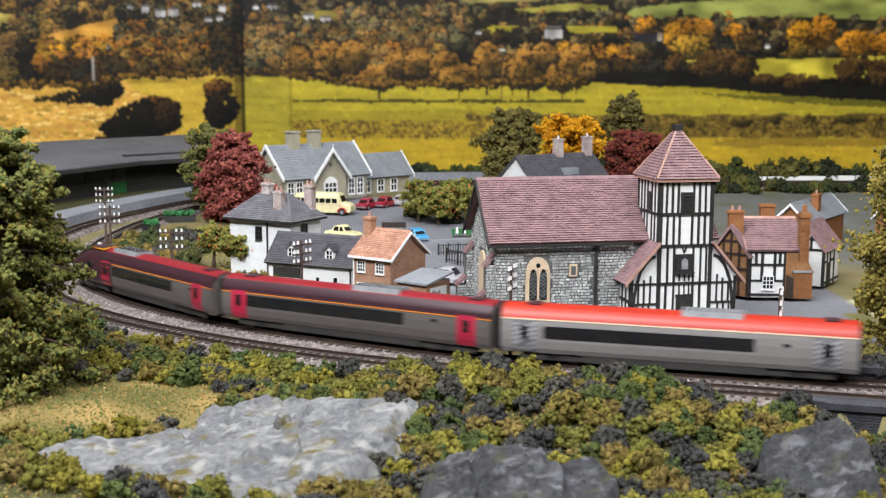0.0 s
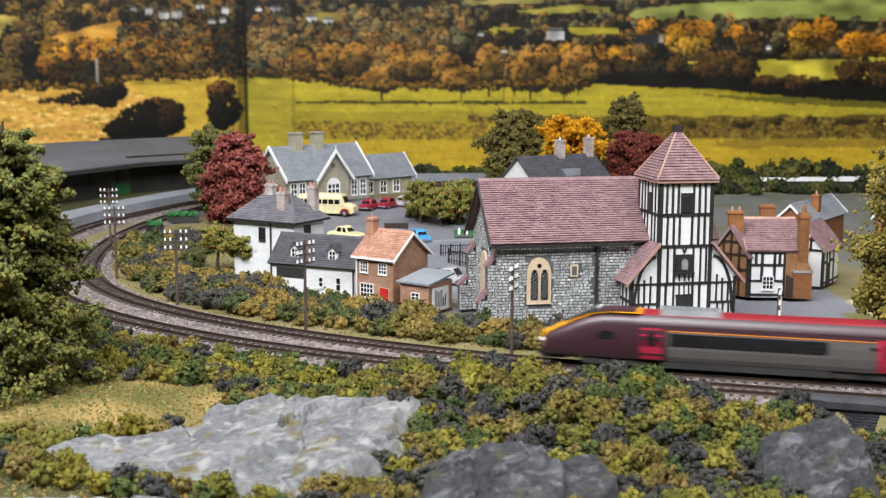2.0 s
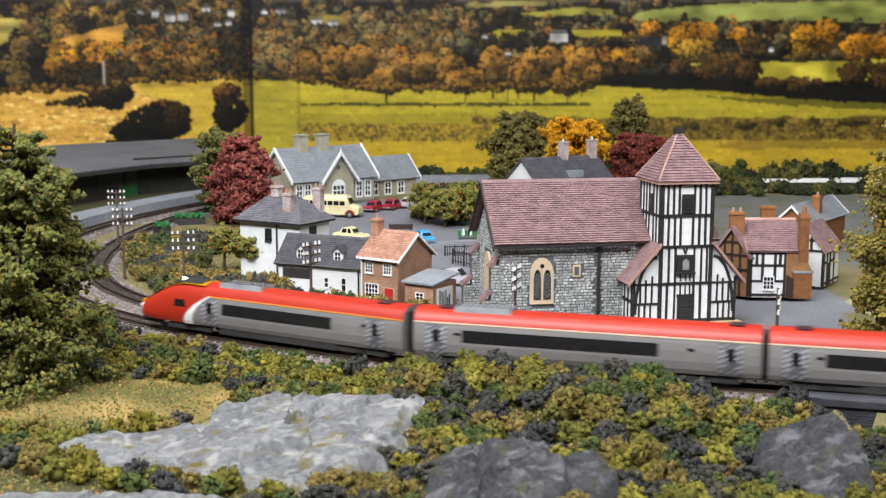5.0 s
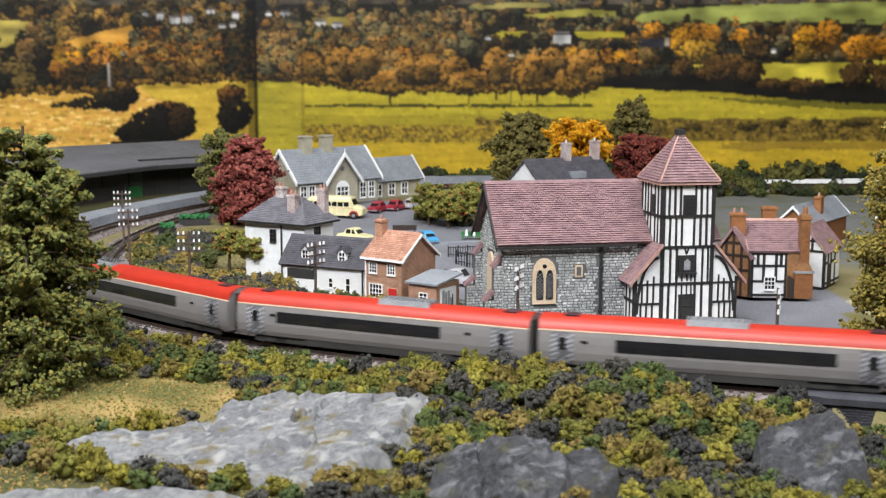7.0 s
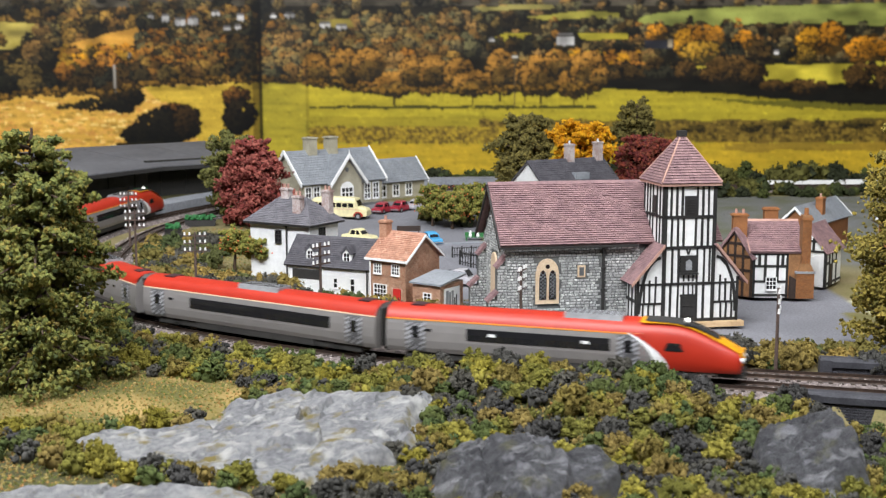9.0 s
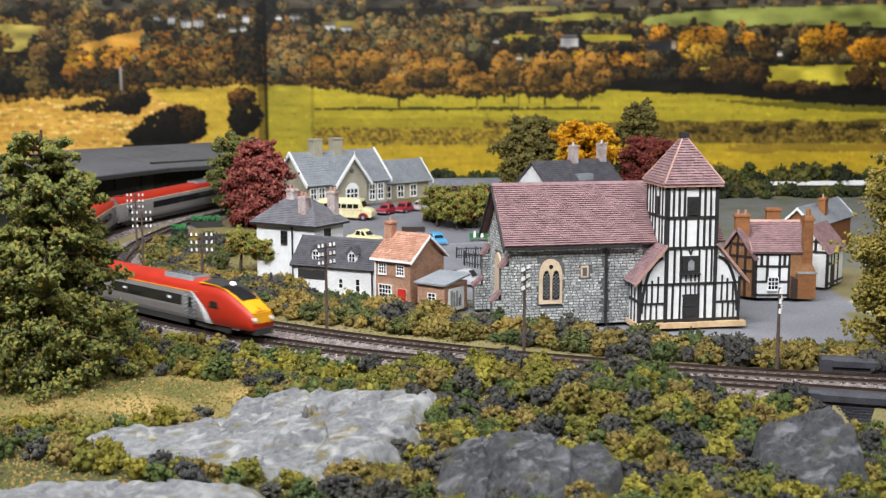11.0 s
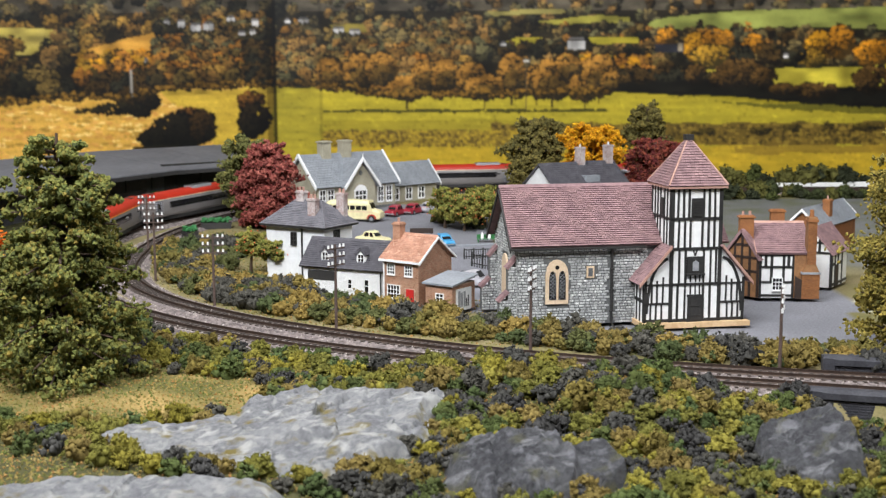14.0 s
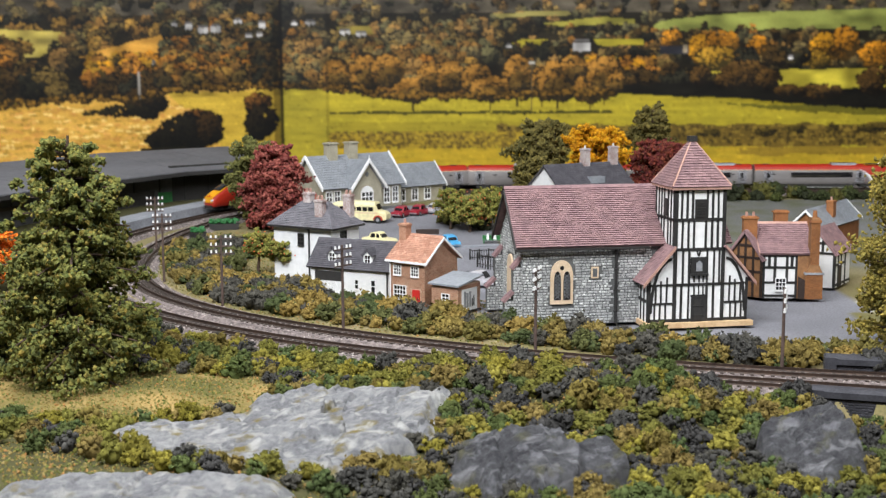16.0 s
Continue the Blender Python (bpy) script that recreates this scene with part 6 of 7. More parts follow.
def crumb(sh, rnd, c, r):
    """A four-sided grain of foam."""
    e = Euler((rnd.random() * 6.3, rnd.random() * 6.3, rnd.random() * 6.3)).to_matrix()
    sh.add([c + e @ (Vector(v) * (r * rnd.uniform(0.5, 1.2))) for v in ((1, 1, 1), (-1, -1, 1), (-1, 1, -1), (1, -1, -1))], [(0, 1, 3), (0, 2, 1), (0, 3, 2), (1, 2, 3)])


def clump(rnd, puffs, crumbs):
    """A shrub of foam: small puffs heaped unevenly over a dome, with ragged crumbs on their faces."""
    sh = Shape()
    puff(sh, rnd, Vector((0, 0, 0.0)), 0.55)
    spots = []
    off = Vector((rnd.random() * 40, rnd.random() * 40, 0))
    for k in range(puffs):
        a, f = k * 2.399 + rnd.uniform(-0.5, 0.5), (k + 0.5) / puffs
        d = Vector((math.cos(a) * math.sqrt(1 - f * f), math.sin(a) * math.sqrt(1 - f * f), f * 0.95))
        c, r = d * (rnd.uniform(0.50, 0.80) + 0.30 * noise.noise(d * 1.8 + off)), rnd.uniform(0.14, 0.28)
        puff(sh, rnd, c, r)
        spots.append((c, r))
    for _ in range(crumbs):
        c, r = spots[rnd.randrange(len(spots))]
        d = Vector((rnd.gauss(0, 1), rnd.gauss(0, 1), rnd.gauss(0.4, 1))).normalized()
        crumb(sh, rnd, c + d * r * rnd.uniform(0.85, 1.3), rnd.uniform(0.035, 0.085))
    return sh


def bush_mesh(name, seed):
    sh = clump(random.Random(seed), 26, 210)
    me = bpy.data.meshes.new(name)
    me.from_pydata(sh.v, [], sh.f)
    return me


# foam is laid out in handfuls, each of one shade
FORETONES = [lin(116, 108, 42), lin(112, 97, 54), lin(76, 84, 46), lin(66, 65, 62), lin(98, 96, 44), lin(118, 111, 48), lin(68, 80, 46), lin(60, 59, 58), lin(102, 99, 44), lin(106, 94, 48), lin(74, 84, 46), lin(72, 70, 64)]
HEDGETONES = [lin(132, 112, 60), lin(112, 98, 54), lin(74, 72, 66), lin(102, 94, 50), lin(134, 114, 62), lin(70, 79, 48), lin(120, 105, 56), lin(66, 65, 62), lin(82, 85, 50), lin(72, 70, 64)]


def handful(x, y, tones, size=0.0125):
    """The shade of the handful of foam that lies at x, y."""
    q = noise.voronoi(Vector((x / size, y / size / 1.25, 3.3)))[1][0]
    return random.Random(round(q.x * 131) * 977 + round(q.y * 137)).randrange(len(tones))


FORE = [palette("foreground_foam", [c] * 3, "object", 26, 1.0, grain=0.5) for c in FORETONES]
HEDGE = [palette("hedge_foam", [c] * 3, "object", 26, 1.0, grain=0.5) for c in HEDGETONES]
DARKHEDGE = palette("dark_hedge_foam", [lin(70, 76, 40), lin(54, 60, 36), lin(84, 82, 42), lin(48, 52, 36)], "object", 30, 0.9, grain=0.5)


def scatter(name, label, material, spots, group, lo, hi, seed, kinds=7):
    rnd = random.Random(seed)
    shapes = [bush_mesh(name, seed * 10 + k) for k in range(kinds)]
    tones = material if isinstance(material, list) else [material]
    meshes = []
    for m in tones:
        for me in shapes:
            me = me.copy()
            me.materials.append(m)
            meshes.append(me)
    for x, y in spots:
        s = rnd.uniform(lo, hi) * (1.0 if rnd.random() < 0.7 else 0.65)
        ob = new(name, meshes[rnd.randrange(kinds) + kinds * handful(x, y, tones)])
        ob.matrix_world = Matrix.Translation((x, y, ground_z(x, y) + s * 0.22)) @ Euler((rnd.uniform(-0.25, 0.25), rnd.uniform(-0.25, 0.25), rnd.random() * 6.3)).to_matrix().to_4x4() @ Matrix.Diagonal((s, s, s * rnd.uniform(0.85, 1.25), 1))
        tagged(ob, label, "bush", group)


ROCKS = [  # centre, half sizes, height, turn
    ((-0.098, 0.842), (0.098, 0.080), 0.017, -16), ((-0.215, 0.668), (0.118, 0.042), 0.013, 3), ((0.038, 0.722), (0.054, 0.044), 0.023, 0), ((0.236, 0.752), (0.036, 0.052), 0.024, 0),
    ((-0.104, 0.768), (0.080, 0.056), 0.014, -10), ((0.088, 0.730), (0.024, 0.026), 0.017, 20), ((-0.186, 0.796), (0.078, 0.052), 0.013, -4)]


def in_rock(x, y, grow=1.0):
    for (cx, cy), (a, b), _, turn in ROCKS:
        c, s = math.cos(radians(turn)), math.sin(radians(turn))
        u, v = (x - cx) * c + (y - cy) * s, -(x - cx) * s + (y - cy) * c
        if (u / a / grow) ** 2 + (v / b / grow) ** 2 < 1:
            return True
    return False


def fore_spots():
    rnd = random.Random(21)
    out = []
    for _ in range(9000):
        x, y = rnd.uniform(-0.46, 0.42), rnd.uniform(0.62, 1.45)
        g = track_gap(x, y)
        if g < 0.036 or g > 0.34 or abs(x) > 0.36 * y + 0.08:
            continue
        if in_rock(x, y, 0.90):
            continue
        # open grass under the tree
        if x < -0.16 and 0.84 < y < 1.02 and (x + 0.31) ** 2 / 0.028 + (y - 0.925) ** 2 / 0.0068 < 1:
            continue
        if (x > 0.274 and g < 0.05) or (x > 0.288 and y > 0.86):
            continue
        if any((x - a) ** 2 + (y - b) ** 2 < 0.0185 ** 2 for a, b in out):
            continue
        out.append((x, y))
    return out


def hedge_spots():
    rnd = random.Random(22)
    out = []
    for _ in range(9000):
        x, y = rnd.uniform(-0.55, 0.50), rnd.uniform(0.95, 1.85)
        g = track_gap(x, y)
        wide = 0.064 + 0.02 * (x < 0.0) + 0.14 * smooth((-0.14 - x) / 0.12)
        edge = -0.106 + 0.022 * smooth((x - 0.02) / 0.16)
        if not (edge - wide < g < edge) or x > 0.40:
            continue
        if x < -0.14 and (x + 0.246) > -0.06 and y > 1.425 - (x + 0.18) * 0.5:
            continue
        if y > 1.77:
            continue
        if any((x - a) ** 2 + (y - b) ** 2 < 0.0165 ** 2 for a, b in out):
            continue
        out.append((x, y))
    return out


fs_, hs_ = fore_spots(), hedge_spots()
scatter("shrub", "clump of green and yellow scenic foam shrub", FORE, fs_, "foreground shrubs", 0.0110, 0.0165, 3, 6)
scatter("hedge_bush", "olive brown foam bush along the railway fence line", HEDGE, hs_, "lineside bushes", 0.0145, 0.0215, 4, 6)
rr = random.Random(31)
scatter("far_bush", "dark green bush behind the far track", DARKHEDGE, [(x + rr.uniform(-0.01, 0.01), 2.52 + rr.uniform(-0.02, 0.06)) for x in np.arange(-0.30, 1.1, 0.030)], "far bushes", 0.022, 0.040, 5, 5)
scatter("yard_bush", "dark low bush at the edge of the yard", DARKHEDGE, [(x + rr.uniform(-0.02, 0.02), 2.27 + rr.uniform(-0.03, 0.03)) for x in np.arange(0.34, 0.95, 0.017)] + [(x, y) for x, y in ((0.075, 1.62), (0.085, 1.60), (0.07, 1.66), (-0.02, 1.98), (0.03, 1.92), (0.09, 1.93))], "yard bushes", 0.018, 0.032, 6, 5)


# smaller clumps that fill the gaps, far too many to count
def carpet(name, label, spots, colours, lo, hi, seed):
    rnd = random.Random(seed)
    base = []
    for k in range(8):
        sh = clump(random.Random(seed * 7 + k), 14, 100)
        base.append((np.array([tuple(v) for v in sh.v]), np.array(sh.f)))
    core = len(ICO1[0]) * 15
    vs, fs, cs, n = [], [], [], 0
    for x, y in spots:
        v, f = base[rnd.randrange(8)]
        s = rnd.uniform(lo, hi)
        m = np.array((Matrix.Diagonal((s, s, s * rnd.uniform(0.85, 1.25), 1)) @ Euler((rnd.uniform(-0.3, 0.3), rnd.uniform(-0.3, 0.3), rnd.random() * 6.3)).to_matrix().to_4x4()))[:3, :3]
        vs.append(v @ m.T + np.array((x, y, ground_z(x, y) + s * 0.35)))
        fs.append(f + n)
        c = np.array(colours[handful(x, y, colours)]) * rnd.uniform(0.8, 1.15)
        grain = np.concatenate([np.repeat([rnd.uniform(0.75, 1.25) for _ in range(15)], len(ICO1[0])), np.repeat([rnd.uniform(0.7, 1.35) for _ in range((len(v) - core) // 4)], 4)])
        cs.append(c[None] * grain[:, None])
        n += len(v)
    V, Fc, C = np.concatenate(vs), np.concatenate(fs), np.concatenate(cs)
    me = bpy.data.meshes.new(name)
    me.vertices.add(len(V))
    me.vertices.foreach_set("co", V.ravel())
    me.loops.add(Fc.size)
    me.loops.foreach_set("vertex_index", Fc.ravel())
    me.polygons.add(len(Fc))
    me.polygons.foreach_set("loop_start", np.arange(0, Fc.size, 3))
    me.update(calc_edges=True)
    layer = me.color_attributes.new("tint", "FLOAT_COLOR", "POINT")
    layer.data.foreach_set("color", np.concatenate([C, np.ones((len(C), 1))], 1).astype(np.float32).ravel())
    ob = part(name, me, FOAM, None)
    tagged(ob, label, "foliage", "", "stuff")


FOAM = printed("foam_scatter", 0.95)
FOAM.node_tree.nodes["Noise Texture"].inputs["Scale"].default_value = 1600
FOAM.node_tree.nodes["Map Range"].inputs["To Min"].default_value = 0.6
FOAM.node_tree.nodes["Map Range"].inputs["To Max"].default_value = 1.4


def fill(spots_of, big, n, gap, seed):
    rnd = random.Random(seed)
    out, grid = [], {}
    for _ in range(n):
        q = spots_of(rnd)
        if not q:
            continue
        k = (int(q[0] / gap), int(q[1] / gap))
        if any((q[0] - a) ** 2 + (q[1] - b) ** 2 < gap * gap for i in (-1, 0, 1) for j in (-1, 0, 1) for a, b in grid.get((k[0] + i, k[1] + j), ())):
            continue
        grid.setdefault(k, []).append(q)
        out.append(q)
    return out


def fore_spot(rnd):
    x, y = rnd.uniform(-0.46, 0.42), rnd.uniform(0.60, 1.45)
    g = track_gap(x, y)
    if g < 0.036 or g > 0.36 or abs(x) > 0.36 * y + 0.09 or in_rock(x, y, 0.88):
        return None
    if x < -0.16 and 0.84 < y < 1.02 and (x + 0.31) ** 2 / 0.028 + (y - 0.925) ** 2 / 0.0068 < 1:
        return None
    if (x > 0.274 and g < 0.05) or (x > 0.288 and y > 0.86):
        return None
    return (x, y)


def hedge_spot(rnd):
    x, y = rnd.uniform(-0.55, 0.42), rnd.uniform(0.95, 1.77)
    g = track_gap(x, y)
    wide = 0.068 + 0.024 * (x < 0.0) + 0.13 * smooth((-0.14 - x) / 0.12)
    edge = -0.102 + 0.022 * smooth((x - 0.02) / 0.16)
    if not (edge - wide < g < edge) or (x > -0.306 and x < -0.14 and y > 1.425 - (x + 0.18) * 0.5):
        return None
    return (x, y)


carpet("shrub_carpet", "dense low carpet of green and brown foam foliage", fill(fore_spot, fs_, 9000, 0.0140, 61),
       FORETONES, 0.0080, 0.0125, 62)
carpet("hedge_carpet", "dense olive and dark grey foam foliage along the line", fill(hedge_spot, hs_, 7500, 0.0140, 63),
       HEDGETONES, 0.0085, 0.0135, 64)


# loose scatter material on the ground between the bushes
def tuft_field(name, label, spots, material, seed, lo=0.0006, hi=0.0017):
    rnd = random.Random(seed)
    sh = Shape()
    for x, y in spots:
        r = rnd.uniform(lo, hi)
        m = Matrix.Translation((x, y, ground_z(x, y) + r * 0.3)) @ Euler((rnd.random() * 6, rnd.random() * 6, rnd.random() * 6)).to_matrix().to_4x4() @ Matrix.Diagonal((r, r * rnd.uniform(0.5, 1), r * rnd.uniform(0.5, 1), 1))
        sh.add([Vector(v) * rnd.uniform(0.6, 1.4) for v in SPIKE[0]], SPIKE[1], m)
    me = bpy.data.meshes.new(name)
    me.from_pydata(sh.v, [], sh.f)
    tagged(part(name, me, material, None), label, "ground scatter", "", "stuff")


GRASSMIX = palette("grass_scatter", [lin(146, 126, 74), lin(106, 106, 56), lin(164, 142, 94), lin(92, 98, 54), lin(164, 120, 74), lin(116, 112, 60), lin(90, 98, 50), lin(100, 104, 54)], "island", 3000, 0.4, grain=0.3)
rg = random.Random(33)
sp = []
while len(sp) < 26000:
    x, y = rg.uniform(-0.5, 0.42), rg.uniform(0.62, 1.3)
    g = track_gap(x, y)
    if g > 0.034 and not in_rock(x, y, 0.80) and abs(x) < 0.36 * y + 0.09 and not (x > 0.27 and g < 0.3):
        sp.append((x, y))
while len(sp) < 36000:
    x, y = rg.uniform(-0.55, 0.48), rg.uniform(0.95, 1.9)
    g = track_gap(x, y)
    if -0.30 < g < -0.092 and (x < 0.06 or g > -0.16):
        sp.append((x, y))
tuft_field("grass_scatter", "fine straw and green grass scatter on the banks", sp, GRASSMIX, 34)


# ---- rocks ----
def rock(name, label, centre, half, height, turn, material, seed, flat=0.55):
    n = int(60 + 500 * half[0])
    me_v, me_f = [], []
    off = Vector((seed * 3.1, seed * 1.7, 0))
    c, s = math.cos(radians(turn)), math.sin(radians(turn))
    for j in range(n + 1):
        for i in range(n + 1):
            u, v = -1.12 + 2.24 * i / n, -1.12 + 2.24 * j / n
            p = Vector((u * half[0] * 22, v * half[1] * 22, 0)) + off
            edge = max(abs(u), abs(v)) * 0.45 + math.hypot(u, v) * 0.6 + 0.22 * noise.noise(p * 0.9) + 0.10 * noise.noise(p * 2.7)
            h = smooth((1.0 - edge) / 0.22)
            # broken bedding planes: stepped ledges, cracks and grain
            bed = noise.noise(p * 0.55 + Vector((9, 2, 4))) + 0.45 * noise.noise(p * 1.3 + Vector((1, 5, 2)))
            step = math.floor(bed * 4.0) / 4.0
            w = bed * 4.0 - math.floor(bed * 4.0)
            ledge = step + 0.25 * smooth((w - 0.75) / 0.25)
            crack = abs(noise.noise(p * 1.1 + Vector((3, 7, 1))))
            fine = noise.fractal(p * 4.2, 0.6, 2.1, 5)
            # broken faces, each a plane of its own tilt
            facet = 0
            for k, size in ((0.5, 0.50), (1.4, 0.20), (3.4, 0.05)):
                q = noise.voronoi((p + Vector((0.3, 0.3, 0)) * noise.noise(p)) * k + Vector((0, 0, seed)))[1][0]
                tilt = noise.cell_vector(q * 7.3)
                facet += size * ((p.x * k - q.x) * tilt.x + (p.y * k - q.y) * tilt.y + 0.25 * tilt.z)
            z = h * height * max(0.22 + 0.08 * fine, flat + 0.25 * ledge + facet + 0.22 * v + 0.12 * u + 0.07 * fine) - 0.0028 * max(0, 1 - crack * 16) * h
            x, y = centre[0] + u * half[0] * c - v * half[1] * s, centre[1] + u * half[0] * s + v * half[1] * c
            me_v.append((x, y, ground_z(x, y) - 0.004 * (1 - h) + z))
    for j in range(n):
        for i in range(n):
            a = j * (n + 1) + i
            me_f.append((a, a + 1, a + n + 2, a + n + 1))
    me = bpy.data.meshes.new(name)
    me.from_pydata(me_v, [], me_f)
    ob = part(name, me, material, None)
    return tagged(ob, label, "rock")


def stone_material(name, a, b, c, moss, vein):
    m = mat(name, a, b, 210, 0.58, 0.0, spots=c)
    N, L = m.node_tree.nodes, m.node_tree.links
    out = N["Principled BSDF"]
    tc = N.new("ShaderNodeTexCoord")
    no = N.new("ShaderNodeTexNoise")
    no.inputs["Scale"].default_value, no.inputs["Detail"].default_value, no.inputs["Roughness"].default_value = 340, 12, 0.75
    L.new(tc.outputs["Object"], no.inputs["Vector"])
    bp = N.new("ShaderNodeBump")
    bp.inputs["Strength"].default_value, bp.inputs["Distance"].default_value = 1.0, 0.006
    L.new(no.outputs[0], bp.inputs["Height"])
    L.new(bp.outputs[0], out.inputs["Normal"])
    ms = N.new("ShaderNodeTexNoise")
    ms.inputs["Scale"].default_value, ms.inputs["Detail"].default_value = 55, 8
    L.new(tc.outputs["Object"], ms.inputs["Vector"])
    mr = N.new("ShaderNodeMapRange")
    mr.inputs["From Min"].default_value, mr.inputs["From Max"].default_value = 0.57, 0.70
    L.new(ms.outputs[0], mr.inputs["Value"])
    mx = N.new("ShaderNodeMix")
    mx.data_type = "RGBA"
    src = out.inputs["Base Color"].links[0].from_socket
    L.new(mr.outputs[0], mx.inputs[0])
    L.new(src, mx.inputs[6])
    mx.inputs[7].default_value = (*moss, 1)
    # pale mineral veins
    vn = N.new("ShaderNodeTexNoise")
    vn.inputs["Scale"].default_value, vn.inputs["Detail"].default_value, vn.inputs["Distortion"].default_value = 60, 8, 1.0
    L.new(tc.outputs["Object"], vn.inputs["Vector"])
    vr = N.new("ShaderNodeMapRange")
    vr.inputs["From Min"].default_value, vr.inputs["From Max"].default_value = 0.56, 0.72
    vr.inputs["To Max"].default_value = 0.75
    L.new(vn.outputs[0], vr.inputs["Value"])
    vx = N.new("ShaderNodeMix")
    vx.data_type = "RGBA"
    L.new(vr.outputs[0], vx.inputs[0])
    L.new(mx.outputs[2], vx.inputs[6])
    vx.inputs[7].default_value = (*vein, 1)
    L.new(vx.outputs[2], out.inputs["Base Color"])
    return m


STONEA = stone_material("pale_grey_stone", lin(172, 172, 174), lin(120, 121, 126), lin(188, 187, 185), lin(138, 124, 68), lin(218, 217, 214))
STONEB = stone_material("dark_grey_stone", lin(98, 98, 102), lin(52, 52, 57), lin(124, 124, 130), lin(96, 94, 72), lin(168, 168, 172))
for k, (cc, hh, z, tr) in enumerate(ROCKS):
    rock("rock", ["broad pale grey rock slab with moss patches among the shrubs", "grey cracked rock ledge at the front edge", "dark grey jagged rock among green shrubs", "rounded dark grey boulder beside the bridge", "low pale grey rock in front of the slab", "small dark grey rock next to the jagged one", "low pale grey rock at the foot of the meadow"][k],
         cc, hh, z, tr, STONEA if k in (0, 1, 4, 6) else STONEB, 5 + k, 0.62 if k in (0, 1, 4, 6) else 0.8)


# ---- trees ----
def tree(name, label, x, y, h, profile, palette_mat, clumps, size, seed, z0=None, trunk=0.006, limbs=26, droop=0.25, lo=0.12, dots=None, spread=0.2):
    """A tapered trunk with limbs and a crown of many small tufts. profile: list of (height share, radius)."""
    rnd = random.Random(seed)
    base = ground_z(x, y) if z0 is None else z0
    top = thing(name, label, "tree", pose(x, y, base))
    tr = Shape()
    nseg = 8
    for k in range(nseg):
        q = Vector((rnd.uniform(-1, 1) * trunk * 0.3 * (k > 0), rnd.uniform(-1, 1) * trunk * 0.3 * (k > 0), -0.004 + (h * 0.93 + 0.004) * k / (nseg - 1)))
        r = trunk * (1.25 if k == 0 else 1 - 0.12 * k)
        tr.v += [tuple(q + Vector((math.cos(j * math.tau / 9) * r, math.sin(j * math.tau / 9) * r, 0))) for j in range(9)]
    tr.f = [(k * 9 + j, k * 9 + (j + 1) % 9, (k + 1) * 9 + (j + 1) % 9, (k + 1) * 9 + j) for k in range(nseg - 1) for j in range(9)]
    tr.f.append(tuple(range((nseg - 1) * 9, nseg * 9)))
    part("trunk", tr, BARK, top)
    hs, rs = [p[0] for p in profile], [p[1] for p in profile]
    cr = Shape()
    ends = []
    for k in range(limbs):
        f = lo + (0.97 - lo) * ((k + rnd.random()) / limbs)
        a = k * 2.399 + rnd.uniform(-0.4, 0.4)
        R = float(np.interp(f, hs, rs)) * rnd.uniform(0.78, 1.12)
        s = Vector((0, 0, h * max(0.05, f - 0.08)))
        e = Vector((math.cos(a) * R, math.sin(a) * R, h * f - droop * R))
        part("limb", Shape().tube(s, e, trunk * 0.28, trunk * 0.08, 5), BARK, top)
        ends.append((s, e, R))
    knots = 5
    per = max(3, clumps // (limbs * knots))
    for s, e, R in ends:
        for q in range(knots):
            t = (q + rnd.random()) / knots
            k = s.lerp(e, 0.28 + 0.76 * t) + Vector((rnd.gauss(0, 1), rnd.gauss(0, 1), rnd.gauss(0, 0.5))) * (R * 0.13)
            k.z -= droop * 0.25 * R * t * t
            sig = R * spread * rnd.uniform(0.45, 0.8)
            for _ in range(per):
                c = k + Vector((rnd.gauss(0, 1), rnd.gauss(0, 1), rnd.gauss(0, 0.6))) * sig
                tuft(cr, rnd, c, size * rnd.uniform(0.5, 1.15), 1.35)
    me = bpy.data.meshes.new("crown")
    me.from_pydata(cr.v, [], cr.f)
    part("crown", me, palette_mat, top)
    if dots:
        ds = Shape()
        for _ in range(40):
            s, e, R = ends[rnd.randrange(len(ends))]
            c = e + Vector((rnd.gauss(0, 1), rnd.gauss(0, 1), rnd.gauss(0, 1))) * R * 0.25
            ds.add([v * 0.0011 for v in ICO1[0]], ICO1[1], Matrix.Translation(c))
        me = bpy.data.meshes.new("fruit")
        me.from_pydata(ds.v, [], ds.f)
        tagged(part("fruit", me, dots, top, "small orange fruit"), kind="stuff")
    return top


LEAFA = palette("conifer_leaf", [lin(86, 94, 50), lin(112, 113, 60), lin(60, 70, 44), lin(124, 121, 60), lin(94, 100, 54), lin(134, 118, 58)], "island", 2500, 0.5)
LEAFB = palette("olive_leaf", [lin(140, 124, 58), lin(110, 102, 50), lin(156, 138, 68), lin(92, 88, 46)], "island", 2500, 0.5)
LEAFR = palette("maroon_leaf", [lin(140, 72, 64), lin(108, 50, 48), lin(166, 98, 86), lin(84, 42, 42)], "island", 2500, 0.5)
LEAFR2 = palette("dull_red_leaf", [lin(116, 52, 48), lin(84, 40, 42), lin(132, 66, 50), lin(96, 60, 46)], "island", 2500, 0.5)
LEAFG = palette("mid_green_leaf", [lin(104, 104, 58), lin(82, 84, 48), lin(122, 118, 66)], "island", 2500, 0.5)
LEAFY = palette("golden_leaf", [lin(214, 150, 22), lin(186, 122, 22), lin(228, 172, 36), lin(166, 112, 30)], "island", 2500, 0.5)
LEAFD = palette("dark_olive_leaf", [lin(110, 100, 56), lin(90, 84, 48), lin(124, 112, 60), lin(78, 76, 46)], "island", 2500, 0.5)
LEAFAP = palette("apple_leaf", [lin(122, 122, 58), lin(86, 94, 46), lin(146, 138, 70), lin(104, 92, 46)], "island", 2500, 0.5)
